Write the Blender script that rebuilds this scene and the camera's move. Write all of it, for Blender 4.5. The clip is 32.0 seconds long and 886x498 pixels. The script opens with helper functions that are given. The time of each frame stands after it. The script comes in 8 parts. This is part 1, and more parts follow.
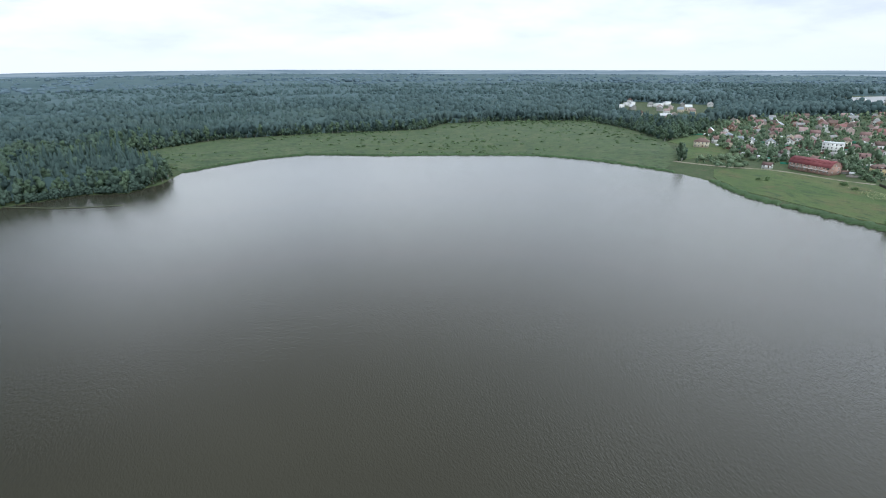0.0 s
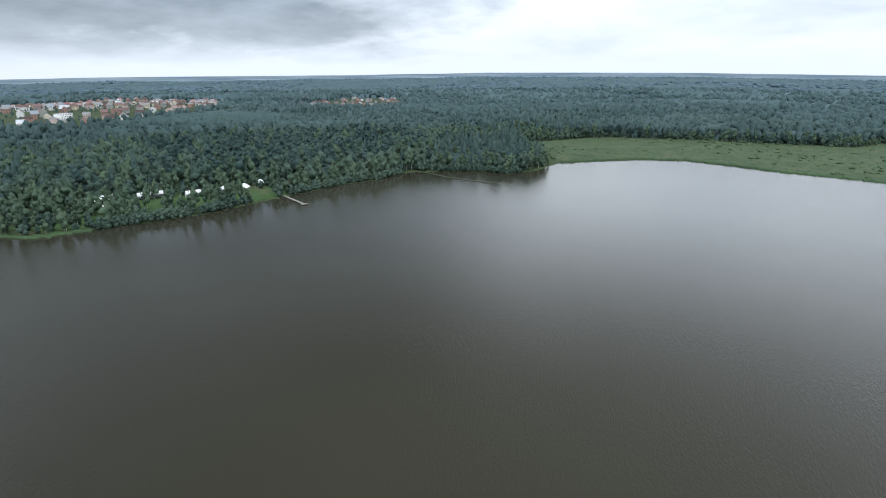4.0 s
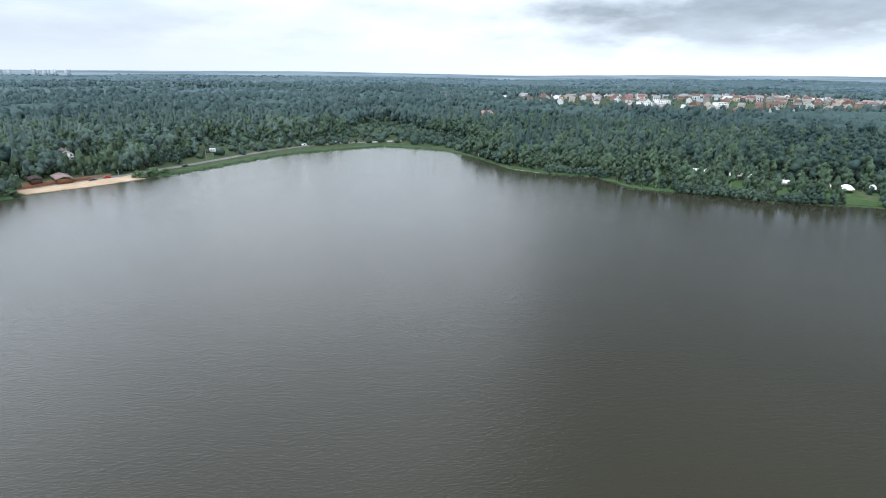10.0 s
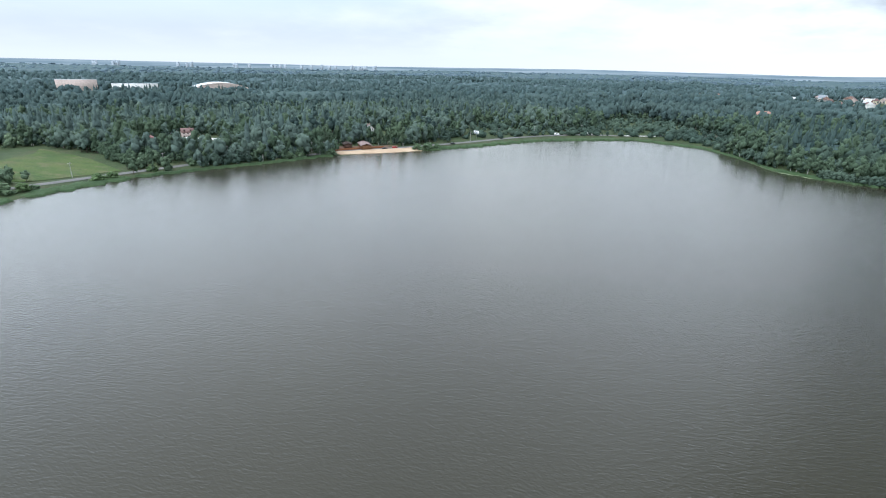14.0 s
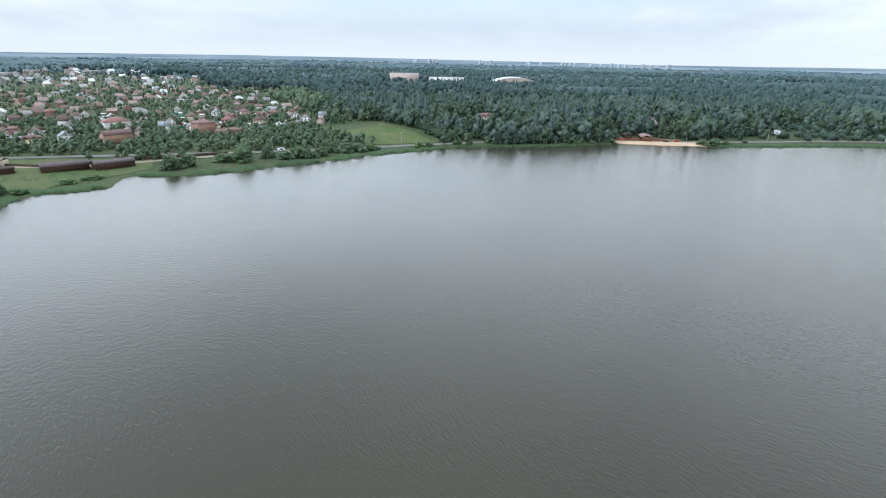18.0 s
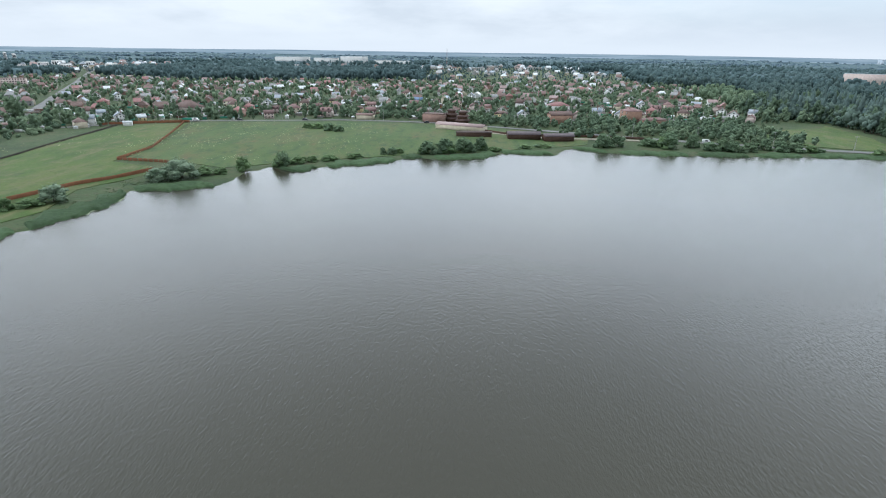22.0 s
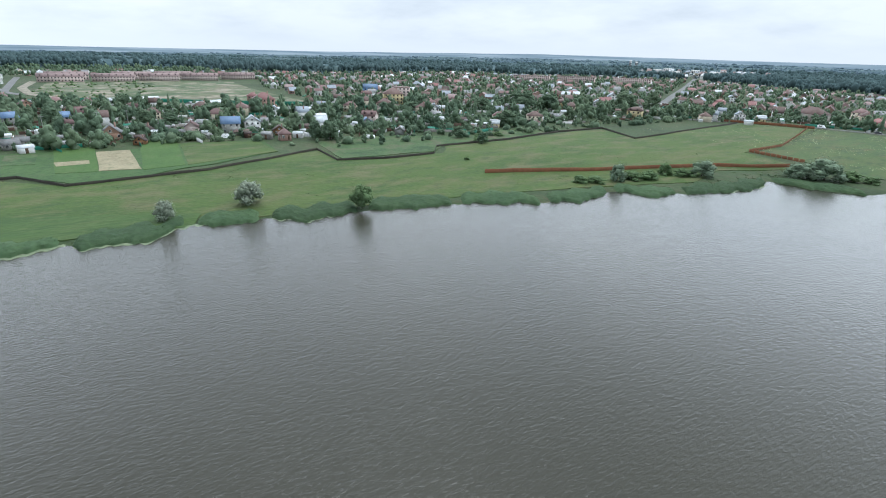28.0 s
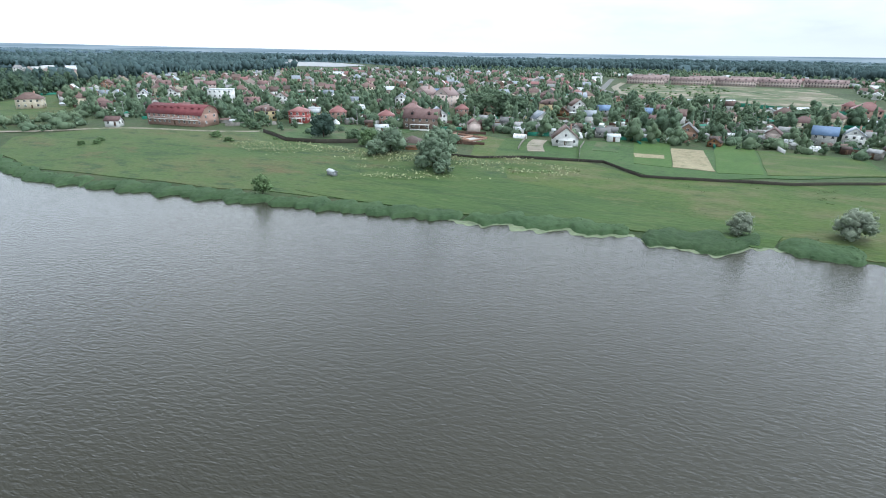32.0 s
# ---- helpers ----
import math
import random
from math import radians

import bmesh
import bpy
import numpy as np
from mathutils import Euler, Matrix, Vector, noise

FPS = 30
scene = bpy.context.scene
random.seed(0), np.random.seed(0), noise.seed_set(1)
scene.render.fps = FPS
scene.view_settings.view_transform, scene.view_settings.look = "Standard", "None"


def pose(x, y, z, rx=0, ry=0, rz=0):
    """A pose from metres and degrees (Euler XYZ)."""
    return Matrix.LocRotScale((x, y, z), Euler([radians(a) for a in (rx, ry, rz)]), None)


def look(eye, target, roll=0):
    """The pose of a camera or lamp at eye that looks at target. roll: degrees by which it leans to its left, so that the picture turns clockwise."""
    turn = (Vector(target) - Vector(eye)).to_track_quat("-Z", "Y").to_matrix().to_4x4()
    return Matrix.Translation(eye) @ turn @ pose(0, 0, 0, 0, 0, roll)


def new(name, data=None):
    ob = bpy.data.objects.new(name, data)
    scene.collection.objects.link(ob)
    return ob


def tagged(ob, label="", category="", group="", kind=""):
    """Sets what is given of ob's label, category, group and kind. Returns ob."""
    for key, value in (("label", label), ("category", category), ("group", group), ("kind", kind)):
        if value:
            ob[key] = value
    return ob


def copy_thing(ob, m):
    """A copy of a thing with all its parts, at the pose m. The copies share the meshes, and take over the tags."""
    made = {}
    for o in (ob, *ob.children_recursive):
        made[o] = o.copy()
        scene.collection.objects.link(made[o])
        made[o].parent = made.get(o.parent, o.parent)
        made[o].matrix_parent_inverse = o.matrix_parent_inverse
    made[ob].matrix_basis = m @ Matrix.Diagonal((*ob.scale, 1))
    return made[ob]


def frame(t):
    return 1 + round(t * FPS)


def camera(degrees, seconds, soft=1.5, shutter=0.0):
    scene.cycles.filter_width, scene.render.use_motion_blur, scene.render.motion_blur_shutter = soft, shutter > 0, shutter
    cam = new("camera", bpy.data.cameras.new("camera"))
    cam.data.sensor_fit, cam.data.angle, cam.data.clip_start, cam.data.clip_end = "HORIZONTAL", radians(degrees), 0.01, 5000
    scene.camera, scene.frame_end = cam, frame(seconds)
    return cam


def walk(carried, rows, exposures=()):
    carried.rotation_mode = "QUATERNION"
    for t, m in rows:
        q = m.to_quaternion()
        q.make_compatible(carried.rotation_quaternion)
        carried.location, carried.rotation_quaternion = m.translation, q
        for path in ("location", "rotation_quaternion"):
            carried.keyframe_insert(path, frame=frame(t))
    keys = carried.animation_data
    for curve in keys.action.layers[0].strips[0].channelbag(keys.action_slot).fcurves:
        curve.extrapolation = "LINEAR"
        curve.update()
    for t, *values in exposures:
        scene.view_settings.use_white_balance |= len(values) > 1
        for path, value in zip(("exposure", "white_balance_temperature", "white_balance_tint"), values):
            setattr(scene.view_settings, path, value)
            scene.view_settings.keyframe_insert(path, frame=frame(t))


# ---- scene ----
EXPOSURES = ((0.0, -0.08, 5760, 7.5), (3.0, -0.15, 5790, 7.8), (6.0, -0.05, 5790, 7.8), (9.0, 0.15, 5780, 7.6), (14.0, 0.25, 5720, 7.2), (20.0, 0.1, 5720, 6.8), (24.0, 0.08, 5710, 6.6), (28.0, 0.12, 5660, 6.3), (32.0, 0.25, 5640, 6.3))
FOV = 79.21
# seconds, eye x y z, turn to the left, pitch, roll
PATH = [
    (0.0, -165.28, -80.83, 87.80, -17.030, -18.854, -0.796),
    (0.5, -162.50, -80.20, 87.25, -13.696, -18.780, -0.721),
    (1.0, -159.72, -79.57, 86.72, -10.207, -18.691, -0.653),
    (1.5, -156.94, -78.98, 86.23, -6.231, -18.574, -0.710),
    (2.0, -154.22, -78.42, 85.79, -1.693, -18.474, -0.647),
    (2.5, -151.61, -77.88, 85.36, 3.913, -18.523, -0.608),
    (3.0, -149.08, -77.24, 84.90, 10.619, -18.413, -0.401),
    (3.5, -146.64, -76.46, 84.35, 17.214, -18.335, -0.299),
    (4.0, -144.27, -75.48, 83.75, 23.454, -18.246, -0.068),
    (4.5, -141.93, -74.33, 83.13, 29.210, -18.234, 0.136),
    (6.5, -132.23, -67.81, 79.85, 46.031, -18.168, 0.425),
    (7.0, -129.19, -66.70, 78.93, 50.734, -18.192, 0.390),
    (7.5, -126.04, -65.72, 78.04, 56.400, -18.256, 0.392),
    (8.0, -122.66, -64.89, 77.24, 63.110, -18.332, 0.516),
    (8.5, -119.07, -64.16, 76.49, 71.031, -18.427, 0.688),
    (9.0, -115.37, -63.41, 75.80, 78.267, -18.509, 0.826),
    (9.5, -111.69, -62.45, 75.25, 82.651, -18.659, 0.887),
    (10.0, -107.99, -61.27, 74.75, 86.183, -18.799, 0.974),
    (10.5, -104.31, -59.93, 74.25, 89.956, -18.890, 0.889),
    (11.0, -100.66, -58.55, 73.71, 93.506, -18.971, 0.837),
    (11.5, -97.02, -57.25, 73.12, 97.582, -19.066, 0.877),
    (12.0, -93.48, -56.12, 72.45, 101.316, -19.125, 0.904),
    (12.5, -90.06, -55.11, 71.74, 104.465, -19.207, 0.964),
    (13.0, -86.71, -54.02, 71.06, 107.153, -19.245, 1.072),
    (13.5, -83.42, -52.76, 70.49, 109.998, -19.325, 1.160),
    (14.0, -80.14, -51.33, 69.94, 112.802, -19.400, 1.200),
    (14.5, -76.86, -49.78, 69.35, 115.767, -19.515, 1.239),
    (16.5, -63.60, -41.64, 66.29, 129.197, -19.842, 1.203),
    (17.0, -60.49, -39.78, 65.73, 133.160, -19.944, 1.217),
    (17.5, -57.43, -37.92, 65.19, 137.559, -19.945, 0.909),
    (18.0, -54.47, -36.03, 64.58, 141.521, -19.980, 0.953),
    (18.5, -51.52, -34.08, 63.88, 145.233, -19.989, 0.949),
    (19.0, -48.53, -32.06, 63.14, 148.735, -19.994, 1.087),
    (19.5, -45.48, -30.04, 62.42, 152.602, -20.090, 1.132),
    (20.0, -42.42, -28.06, 61.67, 157.535, -20.211, 1.161),
    (20.5, -39.38, -26.09, 60.91, 163.173, -20.291, 1.125),
    (21.0, -36.32, -24.10, 60.11, 169.493, -20.381, 1.049),
    (21.5, -33.24, -22.07, 59.27, 176.025, -20.415, 0.927),
    (22.0, -30.20, -20.01, 58.40, 181.929, -20.454, 0.662),
    (22.5, -27.30, -18.01, 57.55, 187.192, -20.412, 0.633),
    (23.0, -24.45, -16.05, 56.75, 191.907, -20.392, 0.691),
    (23.5, -21.63, -14.05, 56.03, 196.315, -20.363, 0.606),
    (24.0, -18.87, -12.04, 55.30, 200.748, -20.365, 0.686),
    (24.5, -16.20, -10.11, 54.49, 205.218, -20.334, 0.732),
    (26.5, -8.48, -5.07, 49.81, 222.163, -20.000, 1.308),
    (27.0, -5.86, -3.27, 49.19, 226.388, -20.008, 1.480),
    (27.5, -3.04, -1.54, 48.63, 231.252, -20.096, 1.596),
    (28.0, -0.00, 0.00, 48.02, 236.519, -20.222, 1.627),
    (28.5, 3.09, 1.50, 47.27, 242.580, -20.309, 1.847),
    (29.0, 6.21, 2.92, 46.49, 249.671, -20.456, 1.697),
    (29.5, 9.19, 4.33, 45.74, 256.647, -20.568, 1.470),
    (30.0, 12.08, 5.70, 44.97, 263.513, -20.601, 1.283),
    (30.5, 14.99, 7.00, 44.23, 270.614, -20.628, 1.073),
    (31.0, 17.98, 8.30, 43.54, 277.842, -20.645, 0.943),
    (31.5, 21.00, 9.65, 42.92, 284.584, -20.609, 0.879),
    (32.0, 23.93, 11.04, 42.39, 290.139, -20.525, 0.785),
]


def aim(x, y, z, turn, pitch, roll):
    return pose(x, y, z, 0, 0, turn) @ pose(0, 0, 0, 90 + pitch) @ pose(0, 0, 0, 0, 0, roll)


cam = camera(FOV, 32.0, soft=1.05)
walk(cam, [(t, aim(*row)) for t, *row in PATH], EXPOSURES)

# ---- sky and light ----
SUN_TURN, SUN_UP = 215.0, 74.0
world = bpy.data.worlds.new("sky")
scene.world = world
world.use_nodes = True
wt = world.node_tree
wt.nodes.clear()


def wn(kind, **values):
    n = wt.nodes.new(kind)
    for k, v in values.items():
        setattr(n, k, v)
    return n


w_out = wn("ShaderNodeOutputWorld")
w_bg = wn("ShaderNodeBackground")
w_sky = wn("ShaderNodeTexSky", sky_type="NISHITA", sun_disc=False)
w_sky.sun_elevation, w_sky.sun_rotation = radians(SUN_UP), radians(-SUN_TURN)
w_sky.air_density, w_sky.dust_density = 1.4, 3.0
w_tc = wn("ShaderNodeTexCoord")
w_sep = wn("ShaderNodeSeparateXYZ")
wt.links.new(w_tc.outputs["Generated"], w_sep.inputs[0])
# cloud layer seen flat from below: project the direction on a high plane
w_zp = wn("ShaderNodeMath", operation="MAXIMUM")
wt.links.new(w_sep.outputs["Z"], w_zp.inputs[0])
w_zp.inputs[1].default_value = 0.0
w_za = wn("ShaderNodeMath", operation="ADD")
wt.links.new(w_zp.outputs[0], w_za.inputs[0])
w_za.inputs[1].default_value = 0.22
w_dx = wn("ShaderNodeMath", operation="DIVIDE")
w_dy = wn("ShaderNodeMath", operation="DIVIDE")
for axis, node in (("X", w_dx), ("Y", w_dy)):
    wt.links.new(w_sep.outputs[axis], node.inputs[0])
    wt.links.new(w_za.outputs[0], node.inputs[1])
w_plane = wn("ShaderNodeCombineXYZ")
wt.links.new(w_dx.outputs[0], w_plane.inputs[0])
wt.links.new(w_dy.outputs[0], w_plane.inputs[1])


def cloud_noise(scale, detail, rough, offset):
    add = wn("ShaderNodeVectorMath", operation="ADD")
    wt.links.new(w_plane.outputs[0], add.inputs[0])
    add.inputs[1].default_value = offset
    n = wn("ShaderNodeTexNoise")
    n.inputs["Scale"].default_value, n.inputs["Detail"].default_value, n.inputs["Roughness"].default_value = scale, detail, rough
    wt.links.new(add.outputs[0], n.inputs["Vector"])
    return n.outputs["Fac"]


def ramp_of(source, stops):
    r = wn("ShaderNodeValToRGB")
    els = r.color_ramp.elements
    els[0].position, els[0].color = stops[0][0], (*stops[0][1], 1)
    els[1].position, els[1].color = stops[-1][0], (*stops[-1][1], 1)
    for p, c in stops[1:-1]:
        e = els.new(p)
        e.color = (*c, 1)
    wt.links.new(source, r.inputs[0])
    return r.outputs[0]


def mix_of(kind, fac, a, b):
    m = wn("ShaderNodeMixRGB", blend_type=kind)
    if isinstance(fac, float):
        m.inputs[0].default_value = fac
    else:
        wt.links.new(fac, m.inputs[0])
    for k, v in ((1, a), (2, b)):
        if isinstance(v, tuple):
            m.inputs[k].default_value = (*v, 1)
        else:
            wt.links.new(v, m.inputs[k])
    return m.outputs[0]


# white overcast with soft grey undersides
soft_cloud = ramp_of(cloud_noise(1.3, 6, 0.55, (3.1, 0.4, 0.0)), [(0.34, (0.74, 0.77, 0.81)), (0.48, (0.90, 0.915, 0.935)), (0.62, (1.03, 1.03, 1.02))])
# one broad dark cloud bank towards the north-west, reaching high up
w_flat = wn("ShaderNodeCombineXYZ")
wt.links.new(w_sep.outputs["X"], w_flat.inputs[0])
wt.links.new(w_sep.outputs["Y"], w_flat.inputs[1])
w_flat.inputs[2].default_value = 0.16
w_norm = wn("ShaderNodeVectorMath", operation="NORMALIZE")
wt.links.new(w_flat.outputs[0], w_norm.inputs[0])
w_bank = wn("ShaderNodeVectorMath", operation="DOT_PRODUCT")
wt.links.new(w_norm.outputs[0], w_bank.inputs[0])
w_bank.inputs[1].default_value = (-math.sin(radians(50)), math.cos(radians(50)), 0.0)
bank_n = cloud_noise(1.7, 6, 0.55, (0.0, 5.2, 0.0))
w_b1 = wn("ShaderNodeMath", operation="MULTIPLY_ADD")
wt.links.new(bank_n, w_b1.inputs[0])
w_b1.inputs[1].default_value = 0.30
w_hi = wn("ShaderNodeMath", operation="MULTIPLY_ADD")
wt.links.new(w_zp.outputs[0], w_hi.inputs[0])
w_hi.inputs[1].default_value = 0.12
wt.links.new(w_bank.outputs["Value"], w_hi.inputs[2])
w_lo = wn("ShaderNodeMath", operation="MULTIPLY_ADD")
wt.links.new(w_hi.outputs[0], w_lo.inputs[0])
w_lo.inputs[1].default_value, w_lo.inputs[2].default_value = 1.0, -0.19
wt.links.new(w_lo.outputs[0], w_b1.inputs[2])
bank_side = ramp_of(w_b1.outputs[0], [(0.0, (0, 0, 0)), (0.82, (0, 0, 0)), (0.93, (1, 1, 1))])
w_b2 = wn("ShaderNodeMath", operation="MULTIPLY_ADD")
wt.links.new(bank_n, w_b2.inputs[0])
w_b2.inputs[1].default_value = 0.10
wt.links.new(w_sep.outputs["Z"], w_b2.inputs[2])
bank_low = ramp_of(w_b2.outputs[0], [(0.0, (0, 0, 0)), (0.055, (0, 0, 0)), (0.10, (1, 1, 1))])
bank_mask = mix_of("MULTIPLY", 1.0, bank_side, bank_low)
bank_col = ramp_of(cloud_noise(2.6, 6, 0.55, (1.0, 2.0, 0.0)), [(0.3, (0.09, 0.10, 0.115)), (0.7, (0.27, 0.30, 0.33))])
# thin at its ragged foot, thick higher up
bank_foot = ramp_of(w_sep.outputs["Z"], [(0.0, (1, 1, 1)), (0.11, (1, 1, 1)), (0.24, (0, 0, 0))])
bank_col = mix_of("MIX", bank_foot, bank_col, ramp_of(cloud_noise(2.6, 6, 0.55, (1.0, 2.0, 0.0)), [(0.3, (0.22, 0.25, 0.28)), (0.7, (0.42, 0.46, 0.50))]))
clouds = mix_of("MIX", bank_mask, soft_cloud, bank_col)
# thin places where blue comes through, towards the south-west
w_gap = wn("ShaderNodeVectorMath", operation="DOT_PRODUCT")
wt.links.new(w_tc.outputs["Generated"], w_gap.inputs[0])
w_gap.inputs[1].default_value = (-math.sin(radians(140)) * 0.985, math.cos(radians(140)) * 0.985, 0.16)
gap_n = cloud_noise(1.5, 6, 0.6, (7.0, 1.0, 0.0))
w_g1 = wn("ShaderNodeMath", operation="MULTIPLY_ADD")
wt.links.new(gap_n, w_g1.inputs[0])
w_g1.inputs[1].default_value = 0.25
wt.links.new(w_gap.outputs["Value"], w_g1.inputs[2])
w_g2 = wn("ShaderNodeMath", operation="MULTIPLY")
w_g2.inputs[1].default_value = 0.87
wt.links.new(w_g1.outputs[0], w_g2.inputs[0])
gap_mask = ramp_of(w_g2.outputs[0], [(0.0, (0, 0, 0)), (0.87, (0, 0, 0)), (0.965, (0.80, 0.80, 0.80))])
gap_mask = mix_of("MULTIPLY", 1.0, gap_mask, ramp_of(w_sep.outputs["Z"], [(0.0, (1, 1, 1)), (0.10, (1, 1, 1)), (0.19, (0.08, 0.08, 0.08))]))
w_skys = wn("ShaderNodeVectorMath", operation="SCALE")
wt.links.new(w_sky.outputs[0], w_skys.inputs[0])
w_skys.inputs["Scale"].default_value = 0.10
blue_sky = mix_of("ADD", 1.0, w_skys.outputs[0], (0.40, 0.48, 0.60))
clouds = mix_of("MIX", gap_mask, clouds, blue_sky)
# the haze at the skyline
haze = ramp_of(w_sep.outputs["Z"], [(0.0, (1, 1, 1)), (0.045, (0.35, 0.35, 0.35)), (0.12, (0, 0, 0))])
clouds = mix_of("MIX", haze, clouds, (0.93, 0.945, 0.96))
# sky gain by height: peaks low down, dimmer overhead, tuned to the water's brightness
w_up = wn("ShaderNodeMath", operation="MULTIPLY_ADD")
wt.links.new(w_zp.outputs[0], w_up.inputs[0])
w_up.inputs[1].default_value, w_up.inputs[2].default_value = 1.0, 0.0
w_level = ramp_of(w_up.outputs[0], [(0.0, (0.50, 0.50, 0.50)), (0.10, (0.60, 0.60, 0.60)), (0.24, (0.86, 0.86, 0.86)), (0.36, (0.74, 0.74, 0.74)), (0.55, (0.48, 0.48, 0.48)), (1.0, (0.38, 0.38, 0.38))])
w_gain = wn("ShaderNodeMath", operation="MULTIPLY")
w_gain.inputs[1].default_value = 1.9
wt.links.new(w_level, w_gain.inputs[0])
# added gain for the unseen upper sky, stronger away from the dark bank
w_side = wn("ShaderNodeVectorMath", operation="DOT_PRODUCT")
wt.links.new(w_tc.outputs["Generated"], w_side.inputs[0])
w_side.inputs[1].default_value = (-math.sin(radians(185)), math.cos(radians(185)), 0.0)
w_side_gain = wn("ShaderNodeMapRange")
wt.links.new(w_side.outputs["Value"], w_side_gain.inputs["Value"])
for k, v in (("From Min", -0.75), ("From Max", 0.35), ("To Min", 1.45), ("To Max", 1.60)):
    w_side_gain.inputs[k].default_value = v
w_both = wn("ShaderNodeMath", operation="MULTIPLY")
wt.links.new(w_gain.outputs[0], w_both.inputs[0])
wt.links.new(w_side_gain.outputs[0], w_both.inputs[1])
# the unseen sky overhead is dimmed around the dark bank, to darken the water
w_over = wn("ShaderNodeVectorMath", operation="DOT_PRODUCT")
wt.links.new(w_norm.outputs[0], w_over.inputs[0])
w_over.inputs[1].default_value = (-math.sin(radians(20)), math.cos(radians(20)), 0.0)
w_dim_side = wn("ShaderNodeMapRange", interpolation_type="SMOOTHSTEP")
wt.links.new(w_over.outputs["Value"], w_dim_side.inputs["Value"])
for k, v in (("From Min", 0.3), ("From Max", 1.0), ("To Min", 0.0), ("To Max", 0.72)):
    w_dim_side.inputs[k].default_value = v
w_high = wn("ShaderNodeMapRange", interpolation_type="SMOOTHSTEP")
wt.links.new(w_zp.outputs[0], w_high.inputs["Value"])
for k, v in (("From Min", 0.18), ("From Max", 0.55), ("To Min", 0.0), ("To Max", 1.0)):
    w_high.inputs[k].default_value = v
w_shade = wn("ShaderNodeMath", operation="MULTIPLY")
wt.links.new(w_dim_side.outputs[0], w_shade.inputs[0])
wt.links.new(w_high.outputs[0], w_shade.inputs[1])
w_left = wn("ShaderNodeMath", operation="SUBTRACT")
w_left.inputs[0].default_value = 1.0
wt.links.new(w_shade.outputs[0], w_left.inputs[1])
w_dimmed = wn("ShaderNodeMath", operation="MULTIPLY")
wt.links.new(w_both.outputs[0], w_dimmed.inputs[0])
wt.links.new(w_left.outputs[0], w_dimmed.inputs[1])
w_full = wn("ShaderNodeVectorMath", operation="SCALE")
wt.links.new(clouds, w_full.inputs[0])
# low over the skyline a separate gain sets the visible sky, brighter northward
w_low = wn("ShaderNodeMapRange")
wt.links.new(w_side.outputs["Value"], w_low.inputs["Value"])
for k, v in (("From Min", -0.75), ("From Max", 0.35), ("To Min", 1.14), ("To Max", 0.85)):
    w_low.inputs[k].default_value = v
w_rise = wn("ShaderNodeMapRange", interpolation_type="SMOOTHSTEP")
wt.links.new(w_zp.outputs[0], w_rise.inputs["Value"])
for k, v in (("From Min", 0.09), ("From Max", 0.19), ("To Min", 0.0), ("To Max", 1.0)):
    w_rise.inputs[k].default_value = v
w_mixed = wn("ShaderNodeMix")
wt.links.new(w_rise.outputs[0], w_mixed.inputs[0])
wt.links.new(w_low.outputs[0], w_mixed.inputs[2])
wt.links.new(w_dimmed.outputs[0], w_mixed.inputs[3])
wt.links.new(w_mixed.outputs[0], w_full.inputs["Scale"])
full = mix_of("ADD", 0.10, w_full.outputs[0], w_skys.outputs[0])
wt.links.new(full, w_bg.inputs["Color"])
w_bg.inputs["Strength"].default_value = 1.0
wt.links.new(w_bg.outputs[0], w_out.inputs["Surface"])

sun = new("sun", bpy.data.lights.new("sun", "SUN"))
sun.data.energy, sun.data.angle, sun.data.color = 1.95, radians(35), (1.0, 0.965, 0.91)
sun.matrix_world = look((0, 0, 300), (math.sin(radians(SUN_TURN)) * 100, -math.cos(radians(SUN_TURN)) * 100, 300 - 141.4 * math.tan(radians(SUN_UP)) * 0.7))

# ---- materials ----


